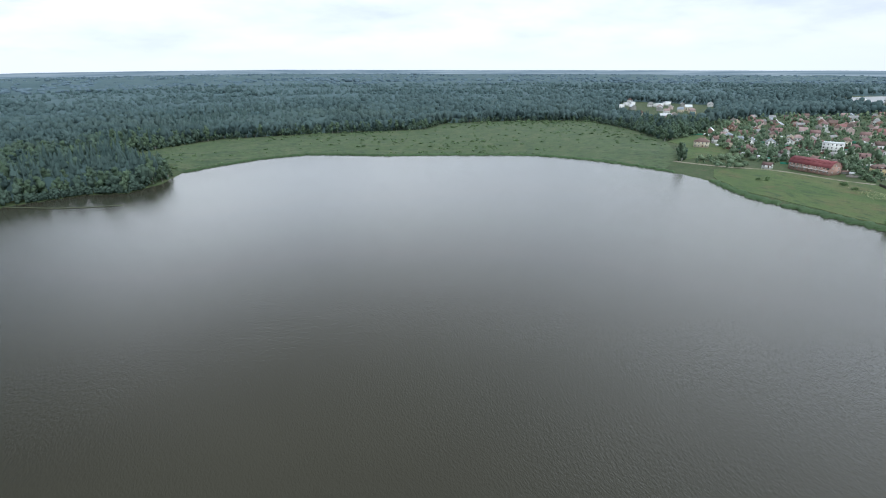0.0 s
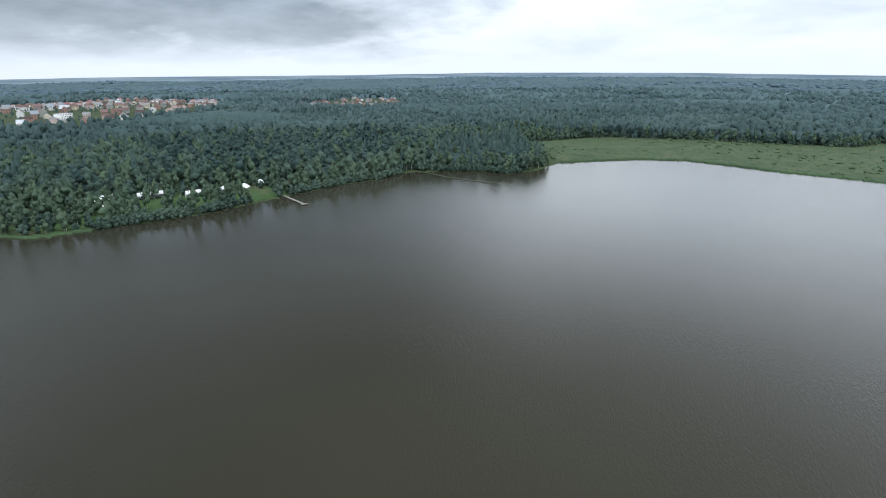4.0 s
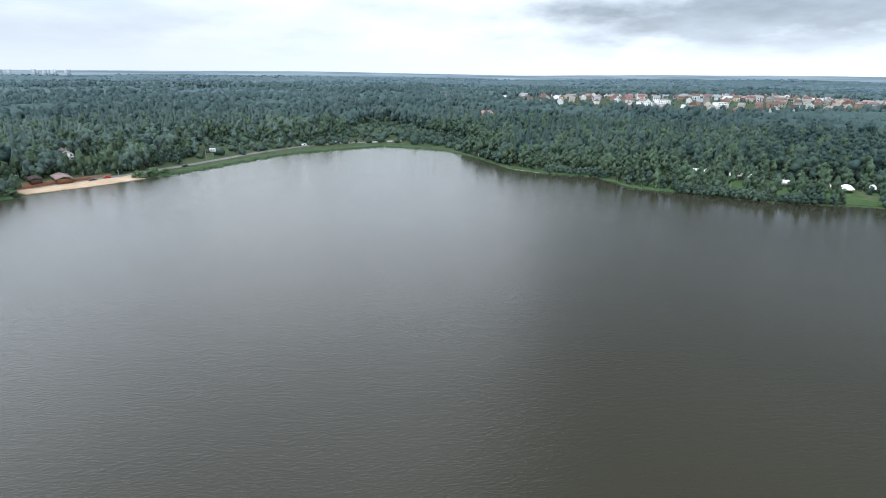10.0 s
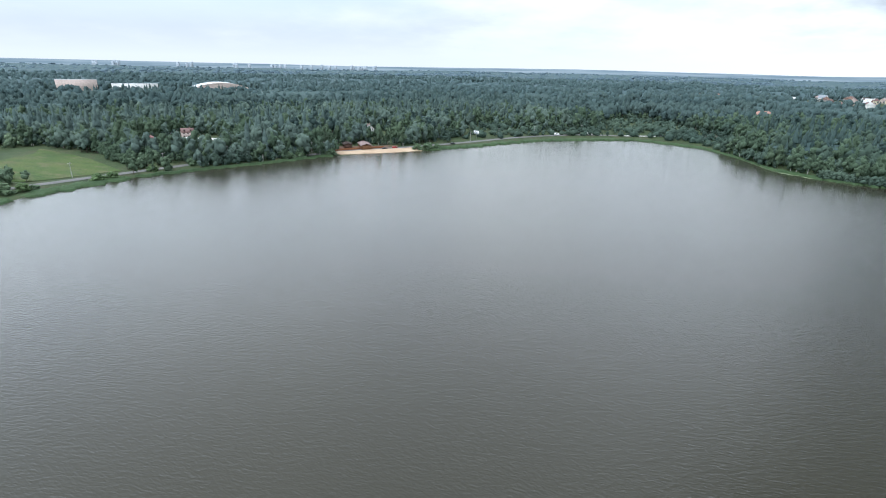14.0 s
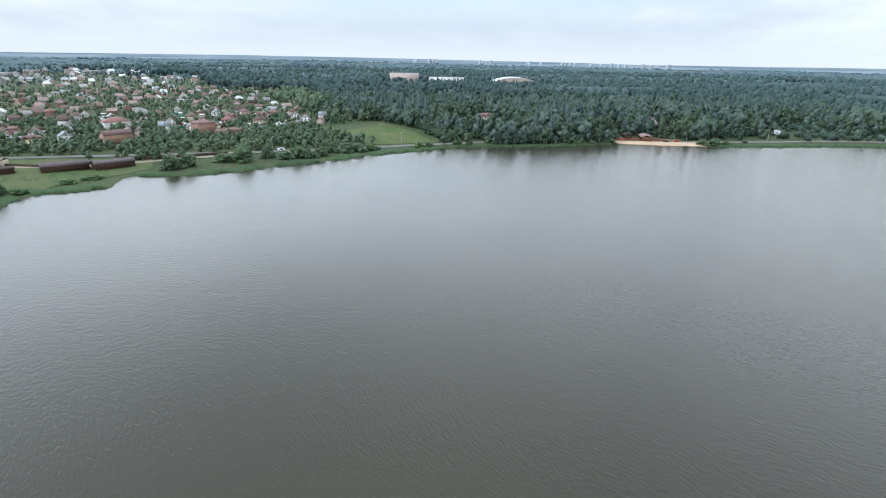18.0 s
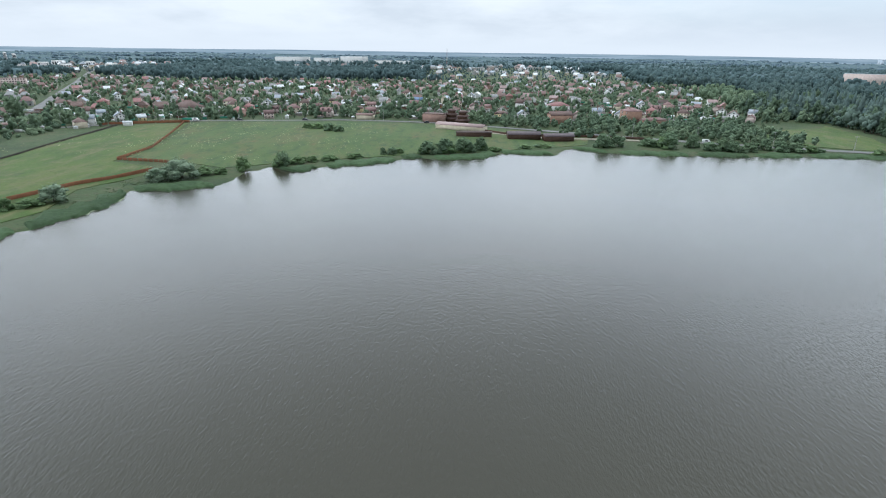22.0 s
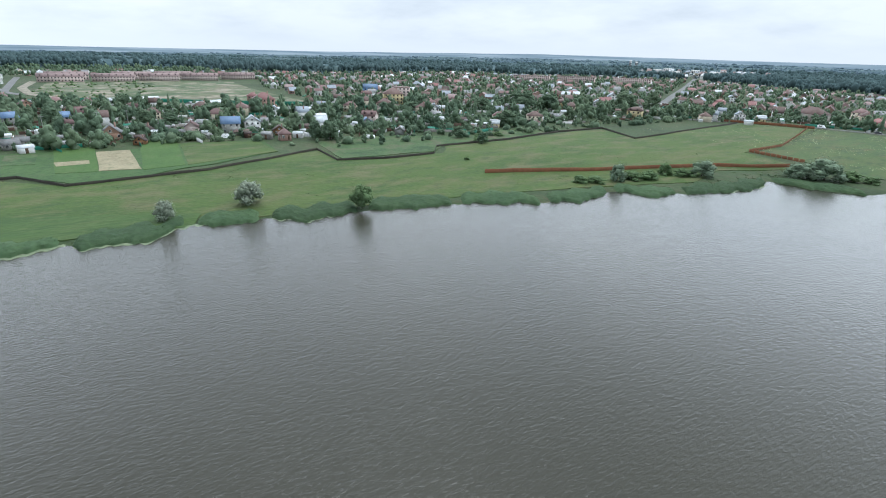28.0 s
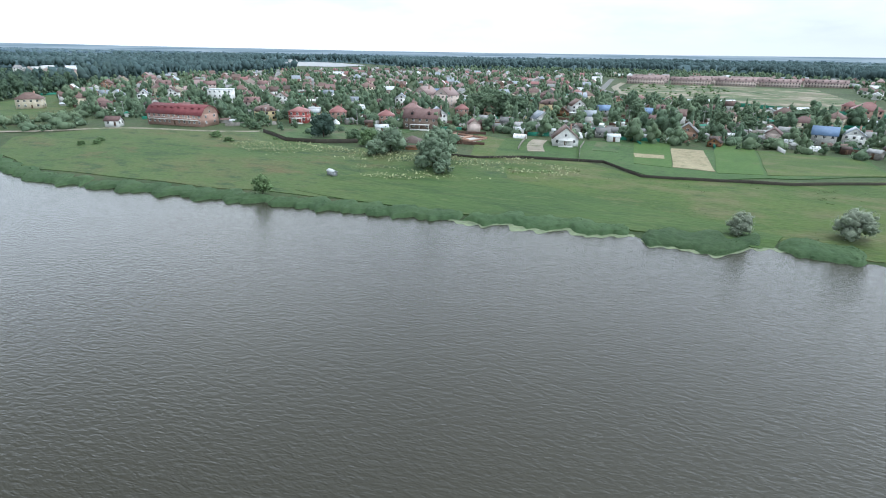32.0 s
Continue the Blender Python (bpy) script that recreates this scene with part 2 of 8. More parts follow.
def material(name, stops, scale=0.3, rough=0.9, bump=0.0, bump_scale=None, detail=5, island=0.0, obj_random=0.0, second=None, spec=0.3, metal=0.0, stretch=None, patches=(), leaf=0.0):
    """stops: colours of the coarse pattern; second: (scale, amount) of a fine light-dark grain; island, obj_random: spread of brightness from piece to piece."""
    m = bpy.data.materials.new(name)
    m.use_nodes = True
    nt = m.node_tree
    b = nt.nodes["Principled BSDF"]
    b.inputs["Roughness"].default_value, b.inputs["Metallic"].default_value = rough, metal
    b.inputs["Specular IOR Level"].default_value = spec
    geo = nt.nodes.new("ShaderNodeNewGeometry")
    place = geo.outputs["Position"]
    if stretch:
        mp = nt.nodes.new("ShaderNodeMapping")
        mp.inputs["Scale"].default_value = stretch
        nt.links.new(place, mp.inputs["Vector"])
        place = mp.outputs[0]
    n = nt.nodes.new("ShaderNodeTexNoise")
    n.inputs["Scale"].default_value, n.inputs["Detail"].default_value = scale, detail
    n.inputs["Roughness"].default_value = 0.6
    nt.links.new(place, n.inputs["Vector"])
    r = nt.nodes.new("ShaderNodeValToRGB")
    els = r.color_ramp.elements
    lo, hi = 0.33, 0.67
    els[0].position, els[0].color = lo, (*stops[0], 1)
    els[1].position, els[1].color = hi, (*stops[-1], 1)
    for i, c in enumerate(stops[1:-1]):
        els.new(lo + (hi - lo) * (i + 1) / (len(stops) - 1)).color = (*c, 1)
    nt.links.new(n.outputs["Fac"], r.inputs[0])
    col = r.outputs[0]

    def shift(source, low, high, col):
        mr = nt.nodes.new("ShaderNodeMapRange")
        mr.inputs["To Min"].default_value, mr.inputs["To Max"].default_value = low, high
        nt.links.new(source, mr.inputs["Value"])
        mul = nt.nodes.new("ShaderNodeVectorMath")
        mul.operation = "SCALE"
        nt.links.new(col, mul.inputs[0])
        nt.links.new(mr.outputs[0], mul.inputs["Scale"])
        return mul.outputs[0]

    for size, low, high, tint in patches:
        patch_n = nt.nodes.new("ShaderNodeTexNoise")
        patch_n.inputs["Scale"].default_value, patch_n.inputs["Detail"].default_value, patch_n.inputs["Roughness"].default_value = size, 6, 0.65
        nt.links.new(place, patch_n.inputs["Vector"])
        pm = nt.nodes.new("ShaderNodeMapRange")
        pm.inputs["From Min"].default_value, pm.inputs["From Max"].default_value = low, high
        nt.links.new(patch_n.outputs["Fac"], pm.inputs["Value"])
        patch_mix = nt.nodes.new("ShaderNodeMixRGB")
        nt.links.new(pm.outputs[0], patch_mix.inputs[0])
        nt.links.new(col, patch_mix.inputs[1])
        patch_mix.inputs[2].default_value = (*tint, 1)
        col = patch_mix.outputs[0]
    if second:
        n2 = nt.nodes.new("ShaderNodeTexNoise")
        n2.inputs["Scale"].default_value, n2.inputs["Detail"].default_value = second[0], 4
        nt.links.new(place, n2.inputs["Vector"])
        col = shift(n2.outputs["Fac"], 1 - 1.6 * second[1], 1 + 1.6 * second[1], col)
    if island:
        col = shift(geo.outputs["Random Per Island"], 1 - island, 1 + island, col)
    if obj_random:
        oi = nt.nodes.new("ShaderNodeObjectInfo")
        col = shift(oi.outputs["Random"], 1 - obj_random, 1 + obj_random, col)
    nt.links.new(col, b.inputs["Base Color"])
    if bump:
        nb = nt.nodes.new("ShaderNodeTexNoise")
        nb.inputs["Scale"].default_value, nb.inputs["Detail"].default_value = bump_scale or scale * 6, 4
        nt.links.new(place, nb.inputs["Vector"])
        bp = nt.nodes.new("ShaderNodeBump")
        bp.inputs["Strength"].default_value, bp.inputs["Distance"].default_value = 0.8, bump
        nt.links.new(nb.outputs["Fac"], bp.inputs["Height"])
        nt.links.new(bp.outputs[0], b.inputs["Normal"])
    if leaf:
        # light shines through thin leaves
        tl, ms = nt.nodes.new("ShaderNodeBsdfTranslucent"), nt.nodes.new("ShaderNodeMixShader")
        ms.inputs[0].default_value = leaf
        nt.links.new(col, tl.inputs["Color"])
        nt.links.new(b.outputs[0], ms.inputs[1])
        nt.links.new(tl.outputs[0], ms.inputs[2])
        nt.links.new(ms.outputs[0], nt.nodes["Material Output"].inputs["Surface"])
    return m


def water_material():
    m = bpy.data.materials.new("lake_water")
    m.use_nodes = True
    nt = m.node_tree
    b = nt.nodes["Principled BSDF"]
    b.inputs["IOR"].default_value = 1.333
    geo = nt.nodes.new("ShaderNodeNewGeometry")
    # murky water, a little browner in broad drifts
    n = nt.nodes.new("ShaderNodeTexNoise")
    n.inputs["Scale"].default_value, n.inputs["Detail"].default_value = 0.006, 3
    nt.links.new(geo.outputs["Position"], n.inputs["Vector"])
    r = nt.nodes.new("ShaderNodeValToRGB")
    r.color_ramp.elements[0].position, r.color_ramp.elements[0].color = 0.35, (0.033, 0.031, 0.021, 1)
    r.color_ramp.elements[1].position, r.color_ramp.elements[1].color = 0.65, (0.040, 0.038, 0.026, 1)
    nt.links.new(n.outputs["Fac"], r.inputs[0])
    nt.links.new(r.outputs[0], b.inputs["Base Color"])
    # wind ruffles some reaches more than others
    rr = nt.nodes.new("ShaderNodeMapRange")
    rr.inputs["To Min"].default_value, rr.inputs["To Max"].default_value = 0.06, 0.14
    nt.links.new(n.outputs["Fac"], rr.inputs["Value"])
    height = None
    for turn, scale, amount, dist in ((28, 1.9, 1.0, 3.0), (50, 3.6, 0.45, 2.0), (12, 0.8, 0.35, 4.0)):
        mp = nt.nodes.new("ShaderNodeMapping")
        mp.inputs["Rotation"].default_value = (0, 0, radians(turn))
        mp.inputs["Scale"].default_value = (1.0, 0.40, 1.0)
        nt.links.new(geo.outputs["Position"], mp.inputs["Vector"])
        wv = nt.nodes.new("ShaderNodeTexNoise")
        wv.inputs["Scale"].default_value, wv.inputs["Detail"].default_value, wv.inputs["Distortion"].default_value = scale, 3, 0.4
        nt.links.new(mp.outputs[0], wv.inputs["Vector"])
        mu = nt.nodes.new("ShaderNodeMath")
        mu.operation = "MULTIPLY_ADD"
        nt.links.new(wv.outputs["Fac"], mu.inputs[0])
        mu.inputs[1].default_value = amount
        if height is None:
            mu.inputs[2].default_value = 0.0
        else:
            nt.links.new(height, mu.inputs[2])
        height = mu.outputs[0]
    bp = nt.nodes.new("ShaderNodeBump")
    bp.inputs["Strength"].default_value, bp.inputs["Distance"].default_value = 1.0, 0.105
    # calm under the lee of the woods
    at, calm, smoother = nt.nodes.new("ShaderNodeAttribute"), nt.nodes.new("ShaderNodeMapRange"), nt.nodes.new("ShaderNodeMath")
    at.attribute_name = "lee"
    nt.links.new(at.outputs["Fac"], calm.inputs["Value"])
    calm.inputs["To Min"].default_value, calm.inputs["To Max"].default_value = 1.0, 0.22
    nt.links.new(calm.outputs[0], bp.inputs["Strength"])
    smoother.operation = "MULTIPLY"
    nt.links.new(rr.outputs[0], smoother.inputs[0])
    nt.links.new(calm.outputs[0], smoother.inputs[1])
    nt.links.new(smoother.outputs[0], b.inputs["Roughness"])
    nt.links.new(height, bp.inputs["Height"])
    nt.links.new(bp.outputs[0], b.inputs["Normal"])
    return m


M_WATER = water_material()
M_GROUND = material("grassland", [(0.033, 0.052, 0.021), (0.046, 0.071, 0.026), (0.066, 0.080, 0.036)], 0.03, 0.95, 0.25, 0.8, second=(0.6, 0.25), patches=((0.12, 0.52, 0.75, (0.070, 0.066, 0.036)), (0.35, 0.55, 0.8, (0.018, 0.037, 0.016))))
M_MEADOW = material("mown_meadow", [(0.045, 0.080, 0.019), (0.061, 0.099, 0.022), (0.084, 0.107, 0.030)], 0.022, 0.95, 0.3, 0.7, second=(0.9, 0.22), patches=((0.07, 0.48, 0.64, (0.105, 0.108, 0.047)), (0.13, 0.52, 0.76, (0.039, 0.069, 0.024)), (0.45, 0.58, 0.78, (0.101, 0.091, 0.049))), stretch=(1.6, 0.7, 1.0))
M_DRY = material("dry_meadow", [(0.049, 0.087, 0.026), (0.067, 0.102, 0.031), (0.087, 0.097, 0.038)], 0.024, 0.95, 0.3, 0.7, second=(0.9, 0.22), patches=((0.05, 0.55, 0.74, (0.109, 0.081, 0.042)), (0.13, 0.51, 0.64, (0.037, 0.066, 0.025)), (0.45, 0.56, 0.78, (0.105, 0.094, 0.050))), stretch=(1.6, 0.7, 1.0))
M_WET = material("wet_meadow", [(0.041, 0.078, 0.021), (0.052, 0.092, 0.024), (0.070, 0.102, 0.030)], 0.03, 0.95, 0.3, 0.6, second=(0.8, 0.22), patches=((0.08, 0.5, 0.66, (0.033, 0.066, 0.019)), (0.2, 0.55, 0.72, (0.076, 0.097, 0.037))), stretch=(1.8, 0.5, 1.0))
M_BRIGHT = material("bright_lawn", [(0.050, 0.101, 0.022), (0.066, 0.118, 0.027)], 0.06, 0.95, 0.15, 1.0, second=(0.6, 0.2), patches=((0.12, 0.54, 0.74, (0.081, 0.111, 0.037)),))
M_LAWN = material("garden_lawn", [(0.040, 0.082, 0.023), (0.055, 0.102, 0.029)], 0.05, 0.95, 0.15, 1.0, second=(0.5, 0.2), patches=((0.11, 0.52, 0.72, (0.067, 0.091, 0.039)), (0.3, 0.55, 0.75, (0.025, 0.054, 0.020))))
M_MARSH = material("marsh_meadow", [(0.040, 0.068, 0.030), (0.062, 0.092, 0.038), (0.046, 0.074, 0.034)], 0.02, 0.95, 0.5, 0.3, second=(0.25, 0.3), patches=((0.05, 0.48, 0.66, (0.082, 0.100, 0.050)), (0.11, 0.52, 0.66, (0.030, 0.056, 0.028))))
M_FOREST = material("forest_leaves", [(0.066, 0.104, 0.084), (0.090, 0.134, 0.102), (0.118, 0.168, 0.120)], 0.012, 0.9, 0.3, 0.5, island=0.14, second=(0.5, 0.16), spec=0.15, leaf=0.35)
M_BIRCHLEAF = material("birch_leaves", [(0.086, 0.132, 0.086), (0.118, 0.168, 0.102)], 0.03, 0.9, 0.3, 0.6, island=0.18, second=(0.6, 0.2), spec=0.2, leaf=0.35)
M_SCRUB = material("willow_scrub_leaves", [(0.098, 0.150, 0.074), (0.136, 0.190, 0.092)], 0.05, 0.9, 0.3, 0.8, island=0.3, second=(0.6, 0.3), spec=0.2, leaf=0.35)
M_WILLOW2 = material("goat_willow_leaves", [(0.160, 0.220, 0.145), (0.215, 0.280, 0.185)], 0.2, 0.85, 0.0, 1.5, island=0.2, second=(0.9, 0.2), spec=0.3, leaf=0.35)
# far leaf colours turn bluer and paler with distance, haze painted into them
M_FARHAZE = material("distant_needles", [(0.086, 0.134, 0.136), (0.116, 0.168, 0.166)], 0.005, 0.95, 0.0, island=0.12, spec=0.1, leaf=0.35)
M_MIDHAZE = material("farther_leaves", [(0.066, 0.104, 0.104), (0.088, 0.132, 0.126), (0.112, 0.160, 0.146)], 0.008, 0.95, 0.0, island=0.12, second=(0.05, 0.12), spec=0.1, leaf=0.35)
# lightened grey-green copies of the forest colours, carrying the southern haze
M_SOUTHHAZE = material("grey_green_leaves", [(0.108, 0.156, 0.138), (0.136, 0.190, 0.158), (0.166, 0.226, 0.180)], 0.014, 0.9, 0.3, 0.5, island=0.14, second=(0.5, 0.16), spec=0.15, leaf=0.35)
M_SOUTHHAZE_SPRUCE = material("grey_green_needles", [(0.086, 0.130, 0.120), (0.118, 0.166, 0.148)], 0.014, 0.9, 0.2, 0.6, island=0.14, second=(0.5, 0.16), spec=0.15, leaf=0.35)
M_SPRUCE = material("spruce_needles", [(0.052, 0.088, 0.082), (0.080, 0.120, 0.108)], 0.012, 0.9, 0.2, 0.6, island=0.14, second=(0.5, 0.16), spec=0.15, leaf=0.35)
M_SKYHAZE = material("skyline_leaves", [(0.088, 0.130, 0.156), (0.112, 0.158, 0.186)], 0.003, 0.95, 0.0, island=0.08, spec=0.1)
# canopy sheets are darker than the leaves, crown shade put into their colour
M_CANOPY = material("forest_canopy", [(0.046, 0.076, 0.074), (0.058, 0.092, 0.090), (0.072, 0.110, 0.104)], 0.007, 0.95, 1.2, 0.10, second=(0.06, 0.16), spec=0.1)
M_HAZECANOPY = material("distant_canopy", [(0.060, 0.098, 0.106), (0.074, 0.114, 0.122), (0.088, 0.130, 0.136)], 0.004, 0.95, 1.5, 0.05, second=(0.02, 0.14), spec=0.1)
M_BUSH = material("bush_leaves", [(0.140, 0.214, 0.100), (0.190, 0.272, 0.126)], 0.1, 0.9, 0.2, 1.5, island=0.2, second=(0.8, 0.2), spec=0.2, leaf=0.45)
M_SHOREBUSH = material("shore_willow_leaves", [(0.140, 0.206, 0.124), (0.184, 0.256, 0.146)], 0.1, 0.9, 0.2, 1.5, island=0.2, second=(0.8, 0.2), spec=0.2, leaf=0.45)
M_WILLOW = material("willow_leaves", [(0.240, 0.280, 0.200), (0.320, 0.360, 0.270)], 0.2, 0.85, 0.0, 1.5, island=0.2, second=(0.9, 0.2), spec=0.3, leaf=0.35)
M_REED = material("reed_leaves", [(0.063, 0.111, 0.051), (0.084, 0.137, 0.060)], 0.09, 0.85, 0.3, 1.2, island=0.2, second=(0.7, 0.22), spec=0.25, patches=((0.16, 0.56, 0.8, (0.062, 0.110, 0.053)),), leaf=0.35)
M_BARK = material("bark", [(0.06, 0.045, 0.035), (0.11, 0.09, 0.07)], 2.0, 0.95, 0.02)
M_BIRCH = material("birch_bark", [(0.20, 0.19, 0.17), (0.62, 0.60, 0.56)], 3.0, 0.8, 0.01)
M_ALGAE = material("duckweed", [(0.10, 0.13, 0.075), (0.20, 0.24, 0.13)], 0.25, 0.7, 0.0, second=(1.2, 0.3))
M_ROAD = material("asphalt", [(0.125, 0.125, 0.122), (0.185, 0.182, 0.175)], 0.1, 0.9, 0.0, second=(1.5, 0.15))
M_TRACK = material("dirt_track", [(0.20, 0.175, 0.135), (0.30, 0.265, 0.21)], 0.15, 0.95, 0.05, second=(1.0, 0.2), patches=((0.12, 0.52, 0.68, (0.085, 0.110, 0.050)),))
M_SAND = material("sand", [(0.42, 0.30, 0.20), (0.52, 0.40, 0.28)], 0.12, 0.95, 0.05, second=(0.8, 0.15))
M_HAY = material("bare_plot", [(0.22, 0.19, 0.115), (0.30, 0.26, 0.165)], 0.2, 0.95, 0.05, second=(1.0, 0.2), patches=((0.3, 0.55, 0.75, (0.10, 0.12, 0.055)),))
M_RUST = material("rust_brown_sheet", [(0.156, 0.061, 0.026), (0.211, 0.086, 0.036)], 0.15, 0.7, 0.0, second=(0.8, 0.2))
M_DARKF = material("dark_brown_sheet", [(0.026, 0.023, 0.016), (0.046, 0.040, 0.026)], 0.15, 0.7, 0.0, second=(0.8, 0.25))
M_GARDEN = material("garden_soil_and_green", [(0.034, 0.068, 0.024), (0.062, 0.105, 0.036), (0.092, 0.090, 0.052)], 0.08, 0.95, 0.2, 0.8, second=(0.5, 0.3), patches=((0.15, 0.55, 0.75, (0.11, 0.095, 0.06)),))
M_BUILDFIELD = material("building_field", [(0.050, 0.084, 0.034), (0.085, 0.112, 0.050), (0.150, 0.140, 0.090)], 0.016, 0.95, 0.2, 0.4, second=(0.12, 0.25), patches=((0.035, 0.49, 0.60, (0.250, 0.215, 0.160)), (0.11, 0.56, 0.7, (0.036, 0.066, 0.028))))
M_GREENF = material("green_mesh", [(0.020, 0.150, 0.095), (0.035, 0.200, 0.130)], 0.2, 0.6)
M_WHITE = material("white_plaster", [(0.62, 0.61, 0.58), (0.78, 0.77, 0.74)], 0.4, 0.85, 0.0, second=(2.0, 0.08))
M_WOODGREY = material("weathered_boards", [(0.16, 0.15, 0.13), (0.26, 0.24, 0.21)], 1.2, 0.9, 0.01, obj_random=0.15)
M_BROWNP = material("brown_boards", [(0.060, 0.034, 0.024), (0.105, 0.060, 0.042)], 1.0, 0.8, 0.01, obj_random=0.2)
M_BRICK = material("red_brick", [(0.285, 0.184, 0.146), (0.361, 0.236, 0.189)], 0.5, 0.9, 0.01, second=(3.0, 0.15), obj_random=0.15)
M_ORANGEB = material("orange_brick", [(0.281, 0.170, 0.121), (0.349, 0.221, 0.158)], 0.5, 0.9, 0.01, second=(3.0, 0.12), obj_random=0.15)
M_CREAM = material("cream_plaster", [(0.52, 0.45, 0.33), (0.64, 0.57, 0.44)], 0.4, 0.88, second=(2.0, 0.08), obj_random=0.1)
M_PINK = material("pink_beige_plaster", [(0.460, 0.370, 0.330), (0.580, 0.480, 0.430)], 0.4, 0.88, second=(2.0, 0.1), obj_random=0.15)
M_LOG = material("brown_logs", [(0.15, 0.075, 0.036), (0.24, 0.125, 0.062)], 1.0, 0.85, 0.02, second=(3.0, 0.2), obj_random=0.2)
M_TIMBER = material("dull_brown_timber", [(0.150, 0.108, 0.084), (0.215, 0.160, 0.128)], 0.8, 0.85, 0.02, second=(3.0, 0.2))
M_GREYW = material("grey_boards", [(0.26, 0.26, 0.24), (0.38, 0.37, 0.34)], 0.8, 0.9, second=(3.0, 0.15), obj_random=0.25)
M_YELLOW = material("yellow_plaster", [(0.54, 0.44, 0.24), (0.64, 0.54, 0.32)], 0.4, 0.88, second=(2.0, 0.1), obj_random=0.12)
M_REDW = material("red_plaster", [(0.30, 0.070, 0.060), (0.38, 0.100, 0.085)], 0.4, 0.85, second=(2.0, 0.1))
M_BLUEW = material("blue_plaster", [(0.12, 0.25, 0.48), (0.18, 0.32, 0.56)], 0.4, 0.85, second=(2.0, 0.1))
M_STONE = material("grey_stone", [(0.28, 0.25, 0.21), (0.40, 0.36, 0.31)], 0.5, 0.9, 0.02, second=(2.0, 0.15))
M_ROOFRED = material("red_brown_tiles", [(0.150, 0.092, 0.085), (0.205, 0.130, 0.120)], 0.5, 0.75, second=(3.0, 0.15), obj_random=0.3)
M_ROOFBROWN = material("brown_tiles", [(0.110, 0.072, 0.062), (0.165, 0.112, 0.096)], 0.5, 0.75, second=(3.0, 0.15), obj_random=0.3)
M_ROOFDARK = material("dark_brown_roof", [(0.060, 0.042, 0.036), (0.095, 0.070, 0.060)], 0.5, 0.75, second=(3.0, 0.15), obj_random=0.25)
M_ROOFPLUM = material("plum_brown_roof", [(0.072, 0.056, 0.060), (0.108, 0.086, 0.090)], 0.5, 0.75, second=(3.0, 0.15), obj_random=0.25)
M_ROOFGREY = material("grey_slate", [(0.19, 0.19, 0.188), (0.30, 0.30, 0.295)], 0.6, 0.8, second=(3.0, 0.15), obj_random=0.35)
M_ROOFGREEN = material("green_metal", [(0.060, 0.140, 0.105), (0.095, 0.190, 0.150)], 0.4, 0.55, obj_random=0.2)
M_ROOFLIGHT = material("light_metal", [(0.46, 0.48, 0.49), (0.58, 0.60, 0.61)], 0.5, 0.45, second=(2.0, 0.1), obj_random=0.15)
M_ROOFBLUE = material("blue_metal", [(0.110, 0.180, 0.300), (0.170, 0.250, 0.380)], 0.4, 0.5, obj_random=0.2)
M_ROOFSCARLET = material("scarlet_metal", [(0.205, 0.090, 0.084), (0.262, 0.122, 0.112)], 0.4, 0.55, second=(2.0, 0.1), obj_random=0.2)
M_ROOFSLATE = material("blue_grey_metal", [(0.20, 0.23, 0.26), (0.30, 0.33, 0.36)], 0.4, 0.5, second=(2.0, 0.1), obj_random=0.2)
M_TRIM = material("white_trim", [(0.66, 0.65, 0.62), (0.76, 0.75, 0.72)], 1.0, 0.7)
M_GLASS = material("dark_window_glass", [(0.022, 0.026, 0.030), (0.040, 0.046, 0.052)], 0.8, 0.12, spec=0.5)
M_DOOR = material("brown_door", [(0.10, 0.060, 0.035), (0.15, 0.09, 0.055)], 1.0, 0.6)
M_VTREE = material("garden_leaves", [(0.112, 0.166, 0.108), (0.150, 0.210, 0.130), (0.190, 0.250, 0.148)], 0.03, 0.9, 0.3, 0.8, island=0.2, second=(0.6, 0.2), spec=0.2, leaf=0.35)
M_CANVAS = material("white_canvas", [(0.76, 0.76, 0.75), (0.84, 0.84, 0.83)], 0.3, 0.6)
M_STEEL = material("galvanised_steel", [(0.30, 0.31, 0.32), (0.42, 0.43, 0.44)], 1.0, 0.45, metal=0.6)
M_CONCRETE = material("concrete", [(0.34, 0.33, 0.31), (0.46, 0.45, 0.42)], 0.3, 0.9, 0.01, second=(2.0, 0.12))
M_FLOWER = material("cow_parsley_umbels", [(0.220, 0.240, 0.120), (0.340, 0.360, 0.200)], 0.5, 0.9, island=0.3)
M_TYRE = material("tyre_rubber", [(0.018, 0.018, 0.018), (0.030, 0.030, 0.030)], 4.0, 0.9)
M_CARDARK = material("dark_car_paint", [(0.030, 0.032, 0.038), (0.045, 0.048, 0.055)], 1.0, 0.3, spec=0.5)
M_CARRED = material("red_car_paint", [(0.36, 0.030, 0.025), (0.42, 0.045, 0.035)], 1.0, 0.3, spec=0.5)
M_CARWHITE = material("white_car_paint", [(0.72, 0.72, 0.71), (0.78, 0.78, 0.77)], 1.0, 0.3, spec=0.5)
M_ROOFMAROON = material("maroon_tiles", [(0.150, 0.040, 0.045), (0.200, 0.060, 0.062)], 0.5, 0.7, second=(3.0, 0.15))
M_ROOFPINK = material("pinkish_brown_tiles", [(0.245, 0.178, 0.168), (0.315, 0.238, 0.222)], 0.5, 0.8, second=(3.0, 0.12), obj_random=0.1)
M_ROOFSALMON = material("salmon_tiles", [(0.28, 0.165, 0.130), (0.36, 0.215, 0.170)], 0.5, 0.8, second=(3.0, 0.12))
